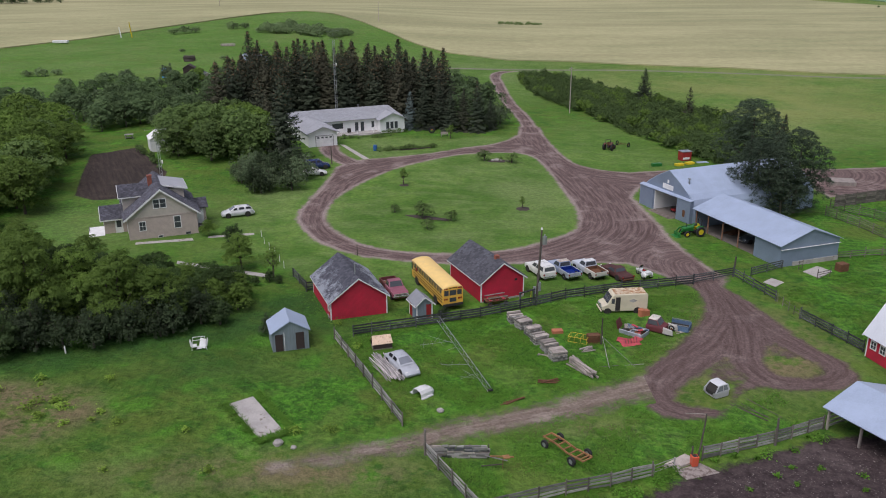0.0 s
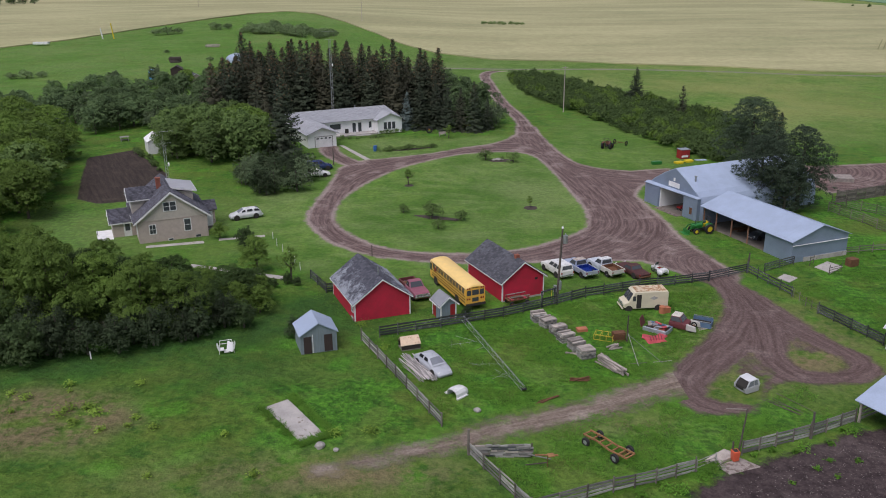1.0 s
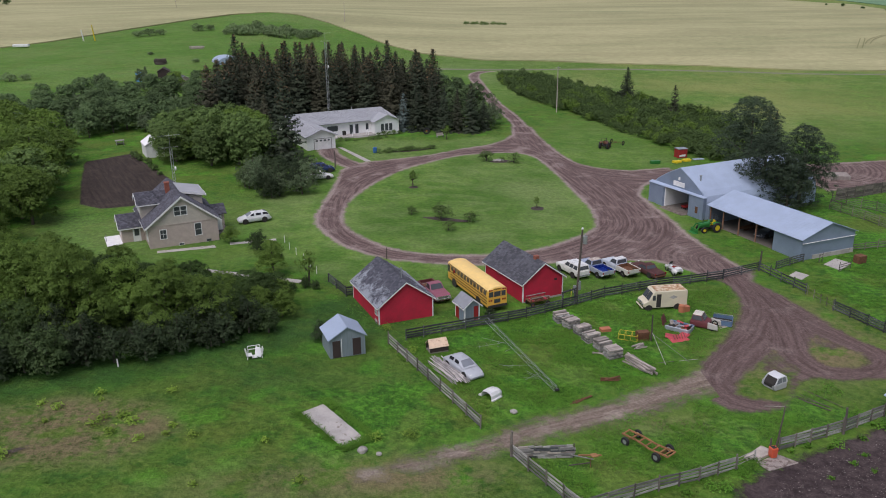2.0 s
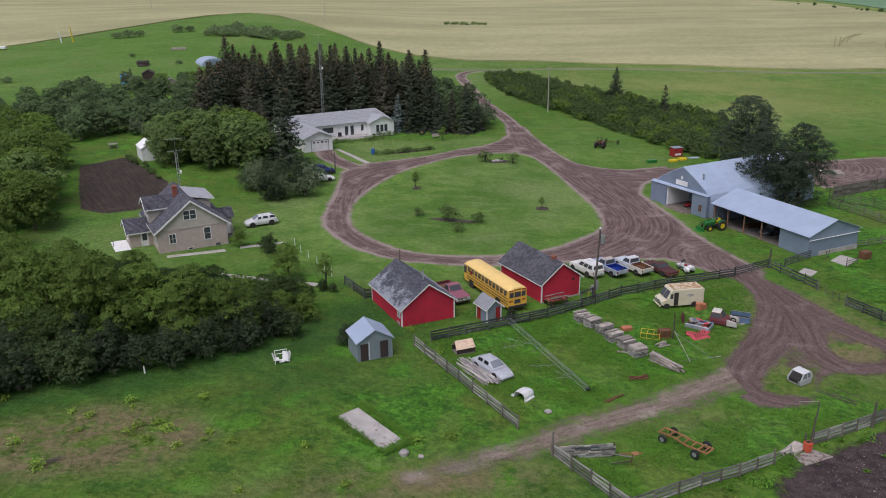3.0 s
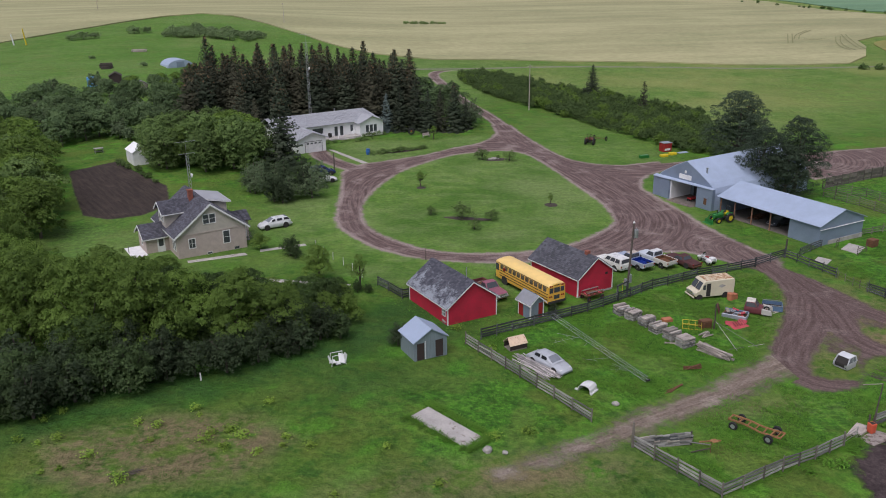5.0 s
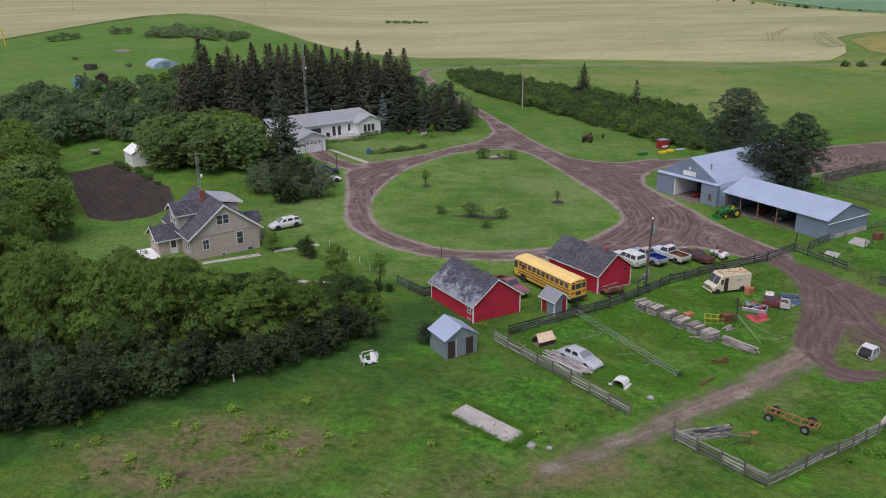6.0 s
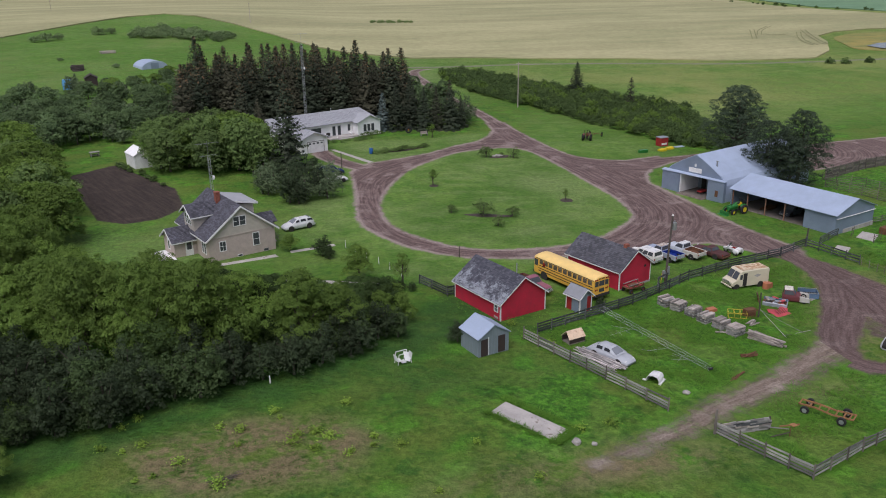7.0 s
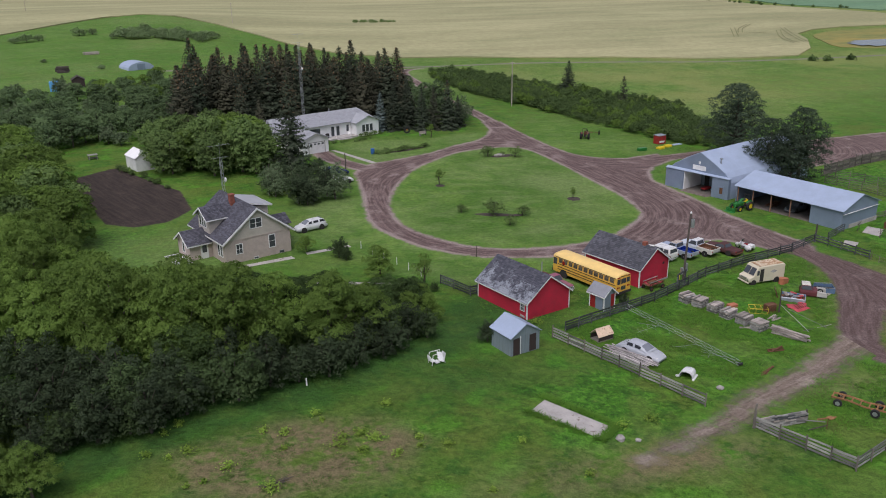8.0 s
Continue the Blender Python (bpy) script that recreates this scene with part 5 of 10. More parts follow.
# ---- fences ----
def fence(name, line, label, material, heights, board=(0.035, 0.16), post=1.35, gap=2.3, post_mat=None, group="", post_size=0.13, seed=1, sag=0.03):
    """Posts every gap metres along a line, with boards between them at the given heights."""
    q = random.Random(seed)
    x0, y0 = line[0]
    f = thing(name, x0, y0, 0, label, "fence", group)
    base = Vector((x0, y0, gz(x0, y0)))
    stops = []
    for (ax, ay), (bx, by) in zip(line[:-1], line[1:]):
        n = max(1, round(math.hypot(bx - ax, by - ay) / gap))
        stops += [(ax + (bx - ax) * i / n, ay + (by - ay) * i / n) for i in range(n)]
    stops.append(line[-1])
    at = [Vector((x, y, gz(x, y))) - base for x, y in stops]
    for p in at:
        h = post + q.uniform(-0.08, 0.18)
        bar("post", p + Vector((0, 0, -0.4)), p + Vector((q.uniform(-0.05, 0.05), q.uniform(-0.05, 0.05), h)), post_size, post_size, post_mat or material, f, "pole")
    for a, b in zip(at[:-1], at[1:]):
        d = (b - a).normalized()
        side = Vector((-d.y, d.x, 0)) * (post_size * 0.5 + 0.02)
        for z in heights:
            bar("board", a + side + Vector((0, 0, z + q.uniform(-sag, sag))), b + side + Vector((0, 0, z + q.uniform(-sag, sag))), board[0], board[1] * q.uniform(0.85, 1.15), material, f)
    return f


FOUR = (0.22, 0.5, 0.78, 1.06)
fence("board_fence", [(-11.0, 73.8), (-7.4, 66.2), (-3.5, 57.9)], "weathered grey board fence along the pasture", M_WOOD, FOUR, (0.035, 0.165), 1.3, 2.3, seed=2, sag=0.05, post_mat=M_POSTGREY)
fence("rail_fence", [(-9.2, 74.7), (-5.6, 76.2), (-0.4, 78.2), (3.8, 79.9), (8.3, 82.3), (13.7, 85.4), (20.6, 88.0), (29.6, 90.4)], "dark weathered rail fence behind the junk yard", M_BLACKFENCE, (0.24, 0.52, 0.8, 1.08), (0.04, 0.18), 1.3, 2.4, seed=3)
fence("rail_gate", [(29.7, 90.45), (35.2, 93.0)], "closed dark rail gate across the road", M_BLACKFENCE, (0.35, 0.62, 0.89, 1.16), (0.04, 0.15), 1.4, 2.75, seed=4)
fence("rail_fence", [(35.3, 93.0), (36.4, 89.4), (37.6, 85.6)], "dark stained rail fence beside the lane", M_BLACKFENCE, (0.3, 0.66, 1.02), (0.04, 0.17), 1.3, 2.5, seed=5)
fence("rail_fence", [(38.4, 80.8), (40, 76.8), (41.5, 73.1)], "dark stained rail fence by the red barn", M_BLACKFENCE, FOUR, (0.04, 0.17), 1.3, 2.1, seed=6)
fence("rail_fence", [(37.5, 93.2), (40, 94.7), (42.4, 96.0)], "short dark rail fence at the pole shed", M_BLACKFENCE, FOUR, (0.04, 0.15), 1.2, 2.4, seed=7)
fence("rail_fence", [(-18.1, 91.1), (-17.0, 89.0), (-15.75, 86.5), (-14.9, 86.8)], "short dark rail fence beside the red shed", M_BLACKFENCE, FOUR, (0.04, 0.17), 1.2, 2.2, seed=8)
fence("board_fence", [(-1.55, 53.8), (0.5, 50.1), (2.35, 46.8), (8.6, 49.3), (12.0, 50.4), (15.4, 51.8)], "weathered grey board fence of the cattle pen", M_WOOD, FOUR, (0.035, 0.17), 1.25, 2.1, seed=9, sag=0.05, post_mat=M_POSTGREY)
fence("board_fence", [(19.8, 54.1), (23, 55.3), (26.4, 56.6), (31.3, 58.9)], "weathered grey board fence with wide boards", M_WOOD, (0.18, 0.42, 0.66, 0.9, 1.14), (0.035, 0.165), 1.3, 2.1, seed=10, sag=0.04, post_mat=M_POSTGREY)
fence("wire_gate", [(15.5, 51.9), (17.3, 52.9)], "low grey pole gate with thin rails", M_WOOD, (0.3, 0.6, 0.9), (0.03, 0.05), 1.0, 2.0, seed=11)
fence("plank_fence", [(62.0, 124.6), (68, 126.8), (74, 129.2), (82, 131.2), (92, 133)], "tall grey plank windbreak fence", M_POSTGREY, tuple(0.15 + i * 0.21 for i in range(9)), (0.035, 0.19), 2.2, 2.4, seed=12, sag=0.01)
fence("pole_fence", [(58.4, 119.8), (60.5, 113.5), (61.5, 107.5), (66, 104)], "grey pole corral fence with many rails", M_POSTGREY, (0.2, 0.5, 0.8, 1.1, 1.4), (0.06, 0.09), 1.6, 2.6, seed=13)
fence("pole_fence", [(61, 124), (65, 118), (67, 111), (75, 108)], "grey pole corral fence with many rails", M_POSTGREY, (0.2, 0.5, 0.8, 1.1, 1.4), (0.06, 0.09), 1.6, 2.6, seed=14)
fence("pole_fence", [(50.8, 99.6), (55, 100.5), (62, 101)], "grey pole corral fence at the shed", M_POSTGREY, (0.3, 0.6, 0.9), (0.06, 0.1), 1.2, 2.2, seed=15)
fence("wire_fence", [(37.7, 85.4), (38.0, 83), (38.4, 81.0)], "thin wire fence with wooden posts", M_POSTGREY, (0.4, 0.8), (0.02, 0.03), 1.1, 1.2, seed=16, post_size=0.08)

fence("pipe_gate", [(45.2, 92.3), (47.2, 93.3)], "rusty pipe gate standing by the concrete slab", M_POST, (0.25, 0.55, 0.85), (0.04, 0.06), 1.25, 2.2, seed=17, post_size=0.09)
fence("pipe_gate", [(44.2, 95.4), (44.9, 95.9)], "short rusty pipe panel against the shed footing", M_POST, (0.3, 0.65, 1.0), (0.04, 0.05), 1.3, 0.8, seed=18, post_size=0.07)

# ---- vehicles ----
_paint = {}


def paint(col, worn=None, amount=0.3, rough=0.32):
    key = (col, worn)
    if key not in _paint:
        _paint[key] = surface("car_paint", col, rough, 0.0, var=0.08, scale=1.3, bump=0.03, worn=worn, worn_amount=amount)
    return _paint[key]


def wheel(parent, x, y, r, w, rim=None, rim_k=0.58):
    """A wheel standing on the ground: tyre with rounded shoulders and a dished rim."""
    rim = rim or M_CHROME
    t = new("wheel")
    t.parent = parent
    t.matrix_basis = pose(x, y, r)
    bm = bmesh.new()
    seg = 18
    prof = [(r * 0.56, -w / 2), (r * 0.92, -w / 2), (r, -w * 0.32), (r, w * 0.32), (r * 0.92, w / 2), (r * 0.56, w / 2)]
    rings = [[bm.verts.new((p * math.cos(2 * math.pi * i / seg), d, p * math.sin(2 * math.pi * i / seg))) for p, d in prof] for i in range(seg)]
    for i in range(seg):
        a, b = rings[i], rings[(i + 1) % seg]
        for k in range(len(prof)):
            j = (k + 1) % len(prof)
            bm.faces.new((a[k], a[j], b[j], b[k]))
    bmesh.ops.recalc_face_normals(bm, faces=bm.faces)
    part("tyre", bm, M_RUBBER, t)
    bm = bmesh.new()
    tube(bm, (0, -w * 0.36, 0), (0, w * 0.36, 0), r * rim_k, r * rim_k, 14)
    tube(bm, (0, -w * 0.5, 0), (0, w * 0.5, 0), r * 0.2, r * 0.2, 8)
    part("rim", bm, rim, t)
    return t


def loft(stations, low=0.22):
    """A body shell from stations (x, half width, height of the top), rounded at the shoulder."""
    bm = bmesh.new()
    rings = []
    for x, w, zt in stations:
        mid = low + (zt - low) * 0.62
        pts = [(-w * 0.93, low), (-w, low + 0.12), (-w, mid), (-w * 0.955, zt - 0.05), (-w * 0.86, zt), (w * 0.86, zt), (w * 0.955, zt - 0.05), (w, mid), (w, low + 0.12), (w * 0.93, low)]
        rings.append([bm.verts.new((x, y, z)) for y, z in pts])
    for a, b in zip(rings[:-1], rings[1:]):
        for k in range(len(a)):
            j = (k + 1) % len(a)
            bm.faces.new((a[k], a[j], b[j], b[k]))
    bm.faces.new(rings[0])
    bm.faces.new(rings[-1][::-1])
    bmesh.ops.recalc_face_normals(bm, faces=bm.faces)
    return bm


def cabin(parent, xb, xt, wb, wt, zb, zt, colour, sides=2, roof=None, glass=True, bevel=0.045):
    """A glasshouse: base from xb[0] to xb[1] at zb, roof from xt[0] to xt[1] at zt; windows in every side."""
    base = [Vector(p) for p in ((xb[0], -wb, zb), (xb[1], -wb, zb), (xb[1], wb, zb), (xb[0], wb, zb))]
    top = [Vector(p) for p in ((xt[0], -wt, zt), (xt[1], -wt, zt), (xt[1], wt, zt), (xt[0], wt, zt))]
    bm = bmesh.new()
    hull8(bm, base, top)
    bevelled(bm, bevel, 2 if bevel < 0.1 else 3)
    c = part("cabin", bm, colour, parent)
    if roof:
        bm = bmesh.new()
        hull8(bm, [p.lerp(b, 0.05) + Vector((0, 0, 0.005)) for p, b in zip(top, base)], [Vector((p.x * 0.985, p.y * 0.94, zt + 0.045)) for p in top])
        bevelled(bm, 0.02)
        part("roof_panel", bm, roof, parent)
    if not glass:
        return c
    def pane(a, b, ta, tb, u0, u1, v0, v1, name):
        q = []
        for u, v in ((u0, v0), (u1, v0), (u1, v1), (u0, v1)):
            q.append(a.lerp(b, u).lerp(ta.lerp(tb, u), v))
        n = (q[1] - q[0]).cross(q[3] - q[0]).normalized()
        mid = (base[0] + base[2]) / 2
        if n.dot(q[0] - mid) < 0:
            n = -n
        bm = bmesh.new()
        hull8(bm, [p + n * 0.002 for p in q], [p + n * 0.018 for p in q])
        bmesh.ops.recalc_face_normals(bm, faces=bm.faces)
        part(name, bm, M_GLASS, c)
    for i in range(sides):
        u0, u1 = 0.07 + i * 0.88 / sides, 0.07 + (i + 1) * 0.88 / sides - 0.04
        pane(base[0], base[1], top[0], top[1], u0, u1, 0.14, 0.86, "side_window")
        pane(base[3], base[2], top[3], top[2], u0, u1, 0.14, 0.86, "side_window")
    pane(base[1], base[2], top[1], top[2], 0.07, 0.93, 0.12, 0.9, "windscreen")
    pane(base[3], base[0], top[3], top[0], 0.09, 0.91, 0.16, 0.86, "rear_window")
    return c


def round_cabin(parent, xb, xt, wb, wt, zb, zt, colour, panes):
    """A smooth glasshouse: one curved shell from bonnet to boot, with wrapped glass."""
    xs = [xb[0] + (xb[1] - xb[0]) * i / 14 for i in range(15)]
    grid = []
    for x in xs:
        k = float(smooth(xb[0], xt[0], x) if x < xt[0] else 1 - smooth(xt[1], xb[1], x) ** 0.9)
        top = zb + (zt - zb) * (0.04 + 0.96 * k ** 0.8)
        w = wb + (wt - wb) * k
        grid.append([(x, y, z) for y, z in ((-wb, zb - 0.04), (-wb + (wb - w) * 0.3, zb + (top - zb) * 0.3), (-w, zb + (top - zb) * 0.82), (-w * 0.78, top - 0.01), (0, top + 0.02), (w * 0.78, top - 0.01), (w, zb + (top - zb) * 0.82), (wb - (wb - w) * 0.3, zb + (top - zb) * 0.3), (wb, zb - 0.04))])
    def shell(cells, grow):
        bm = bmesh.new()
        mid = Vector(((xb[0] + xb[1]) / 2, 0, zb))
        for i, k in cells:
            q = [Vector(grid[a][b]) for a, b in ((i, k), (i + 1, k), (i + 1, k + 1), (i, k + 1))]
            bm.faces.new([bm.verts.new(mid + (p - mid) * grow) for p in q])
        bmesh.ops.remove_doubles(bm, verts=bm.verts, dist=0.001)
        bmesh.ops.recalc_face_normals(bm, faces=bm.faces)
        return bm
    c = part("cabin", shell([(i, k) for i in range(14) for k in range(8)], 1.0), colour, parent, sharp=False)
    for k in (1, 6):
        for lo, hi in panes:
            part("side_window", shell([(i, k) for i in range(lo, hi)], 1.012), M_TINTED, c)
    part("windscreen", shell([(i, k) for i in (10, 11, 12) for k in (3, 4)], 1.012), M_SCREEN, c)
    part("rear_window", shell([(i, k) for i in (1, 2) for k in (3, 4)], 1.012), M_SCREEN, c)
    return c


def arches(parent, xs, W, r, low=0.2):
    for x in xs:
        for s in (-1, 1):
            bm = bmesh.new()
            tube(bm, (x, s * (W / 2 - 0.3), r + 0.02), (x, s * (W / 2 + 0.012), r + 0.02), r * 1.17, None, 18)
            part("wheel_arch", bm, M_DARK, parent)


def lamps(parent, L, W, z, front=True):
    for s in (-1, 1):
        if front:
            box_part("headlight", (L / 2 - 0.04, L / 2 + 0.03, s * W * 0.36 - 0.12, s * W * 0.36 + 0.12, z, z + 0.15), M_LAMP, parent)
        box_part("tail_light", (-L / 2 - 0.03, -L / 2 + 0.04, s * W * 0.42 - 0.07, s * W * 0.42 + 0.07, z, z + 0.2), M_TAIL, parent)


def car(name, x, y, head, label, colour, L, W, deck, glass, wheels, roof=None, bumper=None, sides=2, group="", category="car", wr=0.33, tall=0.0, rim=None, lamps_on=True, soft=False):
    """deck: stations (share of the length from the back, height). glass: base x0, x1, roof x0, x1, zb, zt. wheels: x places."""
    c = thing(name, x, y, head, label, category, group)
    st = []
    for u, z in deck:
        k = 1 - (0.2 if soft else 0.10) * (abs(u - 0.5) * 2) ** (5 if soft else 4)
        st.append((-L / 2 + u * L, W / 2 * k, z + tall))
    bm = loft(st, 0.24 + tall)
    part("body", bm, colour, c, sharp=not soft)
    if soft:
        round_cabin(c, glass[:2], glass[2:4], W / 2 * 0.9, W / 2 * 0.7, glass[4] + tall, glass[5] + tall, colour, ((1, 4), (5, 8), (9, 11)) if deck is HATCH else ((3, 6), (7, 10)))
    else:
        cabin(c, glass[:2], glass[2:4], W / 2 * 0.93, W / 2 * 0.74, glass[4] + tall, glass[5] + tall, colour, sides, roof)
    arches(c, wheels, W, wr)
    for wx in wheels:
        for s in (-1, 1):
            wheel(c, wx, s * (W / 2 - 0.1), wr, 0.22, rim)
    b = bumper or M_CHROME
    for s, nm in ((1, "front_bumper"), (-1, "rear_bumper")):
        bm = bmesh.new()
        k = 0.36 if soft else 0.45
        box(bm, s * L / 2 - (0.2 if soft else 0.06), s * L / 2 + (0.03 if soft else 0.08), -W * k, W * k, 0.34 + tall, 0.5 + tall)
        bevelled(bm, 0.03)
        part(nm, bm, b, c)
    if soft:
        for s in (-1, 1):
            bm = bmesh.new()
            box(bm, L / 2 - 0.42, L / 2 - 0.2, s * W * 0.32 - 0.13, s * W * 0.32 + 0.13, 0.5, 0.66)
            bevelled(bm, 0.05, 2)
            part("headlight", bm, M_LAMP, c)
    elif lamps_on:
        lamps(c, L, W, 0.62 + tall)
    return c


def pickup(name, x, y, head, label, colour, L, W, cab, bed_in, roof=None, tall=0.1, bed_colour=None, bumper=None, group="", rim=None, sides=1):
    """A pickup truck: nose and cab as one shell, an open box behind."""
    c = thing(name, x, y, head, label, "pickup truck", group)
    front = L / 2
    xb = cab[0]
    st = [(xb, W / 2, 0.98 + tall), (cab[1], W / 2, 1.0 + tall), (front - 0.25, W / 2 * 0.97, 0.94 + tall), (front, W / 2 * 0.92, 0.82 + tall)]
    part("body", loft(st, 0.28 + tall), colour, c)
    cabin(c, (xb + 0.05, cab[1] + 0.05), (xb + 0.15, cab[1] - 0.5), W / 2 * 0.9, W / 2 * 0.74, 0.97 + tall, 1.6 + tall, colour, sides, roof)
    bc = bed_colour or colour
    box_part("bed_floor", (-L / 2, xb - 0.03, -W / 2 * 0.9, W / 2 * 0.9, 0.5 + tall, 0.58 + tall), bed_in, c)
    for s in (-1, 1):
        bm = bmesh.new()
        y0, y1 = sorted((s * W / 2, s * (W / 2 - 0.14)))
        box(bm, -L / 2, xb - 0.04, y0, y1, 0.34 + tall, 1.0 + tall)
        bevelled(bm, 0.035)
        part("bed_side", bm, bc, c)
        y0, y1 = sorted((s * (W / 2 - 0.141), s * (W / 2 - 0.16)))
        box_part("bed_liner", (-L / 2 + 0.06, xb - 0.06, y0, y1, 0.58 + tall, 0.98 + tall), bed_in, c)
    bm = bmesh.new()
    box(bm, -L / 2 - 0.02, -L / 2 + 0.06, -W / 2 + 0.145, W / 2 - 0.145, 0.45 + tall, 1.0 + tall)
    bevelled(bm, 0.02)
    part("tailgate", bm, bc, c)
    box_part("bed_front", (xb - 0.1, xb - 0.04, -W / 2 + 0.145, W / 2 - 0.145, 0.5 + tall, 1.0 + tall), bed_in, c)
    wx = (front - 0.85, -L / 2 + 1.0)
    arches(c, wx, W, 0.36)
    for v in wx:
        for s in (-1, 1):
            wheel(c, v, s * (W / 2 - 0.1), 0.36, 0.24, rim)
    for s, nm in ((1, "front_bumper"), (-1, "rear_bumper")):
        bm = bmesh.new()
        box(bm, s * L / 2 - 0.04, s * L / 2 + 0.14, -W * 0.48, W * 0.48, 0.42 + tall, 0.6 + tall)
        bevelled(bm, 0.03)
        part(nm, bm, bumper or M_CHROME, c)
    box_part("grille", (front - 0.01, front + 0.03, -W * 0.36, W * 0.36, 0.64 + tall, 0.82 + tall), M_CHROME, c)
    lamps(c, L, W, 0.64 + tall)
    return c


SEDAN = [(0, 0.6), (0.03, 0.76), (0.08, 0.88), (0.2, 0.93), (0.5, 0.9), (0.7, 0.86), (0.84, 0.78), (0.93, 0.68), (0.98, 0.56), (1.0, 0.44)]
HATCH = [(0, 0.72), (0.06, 0.9), (0.3, 0.97), (0.6, 0.97), (0.78, 0.93), (0.9, 0.84), (0.97, 0.7), (1.0, 0.55)]
SUVDECK = [(0, 0.95), (0.04, 1.02), (0.3, 1.02), (0.66, 1.0), (0.8, 0.97), (0.96, 0.86), (1.0, 0.7)]
WHITE_P = paint((0.68, 0.68, 0.68))

car("station_wagon", 11.7, 93.2, 113, "white old two-door sport utility wagon with dark windows", paint((0.7, 0.69, 0.66), (0.5, 0.47, 0.42), 0.3), 4.75, 1.95, SUVDECK, (-2.3, 0.85, -2.15, 0.25, 1.0, 1.62), (1.5, -1.3), roof=WHITE_P, sides=3, wr=0.37, tall=0.12, group="parked trucks")
pickup("pickup_truck", 14.6, 93.5, 113, "blue and silver old pickup truck with an empty blue bed", paint((0.29, 0.34, 0.46), (0.45, 0.46, 0.48), 0.42), 5.4, 1.98, (-0.35, 1.15), paint((0.01, 0.03, 0.2)), roof=paint((0.5, 0.42, 0.36)), bed_colour=paint((0.36, 0.39, 0.45), (0.25, 0.2, 0.17), 0.25), group="parked trucks")
pickup("pickup_truck", 17.8, 93.8, 113, "white and pale blue old pickup truck with a rusty bed", paint((0.5, 0.54, 0.6), (0.6, 0.58, 0.54), 0.4), 5.4, 1.98, (-0.35, 1.1), M_RUST, roof=WHITE_P, bed_colour=paint((0.58, 0.56, 0.5), (0.3, 0.2, 0.14), 0.28), group="parked trucks")
car("wrecked_car", 21.0, 93.0, 113, "dark maroon rusted car body with open bonnet", paint((0.075, 0.025, 0.025), (0.1, 0.05, 0.03), 0.45, 0.7), 4.9, 1.85, [(0, 0.7), (0.08, 0.8), (0.3, 0.82), (0.6, 0.82), (0.85, 0.8), (1.0, 0.68)], (-0.9, 1.0, -0.5, 0.3, 0.8, 1.28), (1.45, -1.4), bumper=M_RUST, group="parked trucks", rim=M_RUST)
pickup("pickup_truck", -5.75, 86.5, -69, "faded maroon-pink old pickup truck beside the red shed", paint((0.27, 0.09, 0.13), (0.32, 0.14, 0.17), 0.45, 0.5), 5.2, 1.95, (-0.5, 0.9), M_RUST, bed_colour=paint((0.12, 0.03, 0.035), None, 0.3, 0.6))
car("sedan", -4.0, 68.3, -61, "silver sedan parked in long grass beside slab wood", paint((0.42, 0.44, 0.48), rough=0.35), 4.7, 1.8, SEDAN, (-1.85, 1.2, -0.95, 0.05, 0.86, 1.4), (1.4, -1.35), bumper=paint((0.42, 0.44, 0.48), rough=0.35), soft=True).location.z -= 0.12
car("family_car", -30.6, 115.8, 203, "silver-white crossover car on the lawn by the farmhouse", paint((0.6, 0.61, 0.62)), 4.6, 1.82, HATCH, (-2.2, 1.35, -1.75, 0.15, 0.93, 1.52), (1.42, -1.38), bumper=paint((0.6, 0.61, 0.62)), wr=0.36, soft=True)
car("family_car", -23.0, 144.6, 14, "dark blue sport utility car in the driveway", paint((0.02, 0.035, 0.1), rough=0.25), 4.7, 1.85, HATCH, (-2.25, 1.25, -1.95, 0.3, 0.98, 1.66), (1.45, -1.4), bumper=M_RUBBER, wr=0.37, tall=0.05, soft=True)
car("sedan", -22.9, 139.8, 10, "white sedan parked beside the driveway bushes", WHITE_P, 4.6, 1.78, SEDAN, (-1.85, 1.2, -0.95, 0.05, 0.86, 1.4), (1.4, -1.35), bumper=WHITE_P, soft=True)


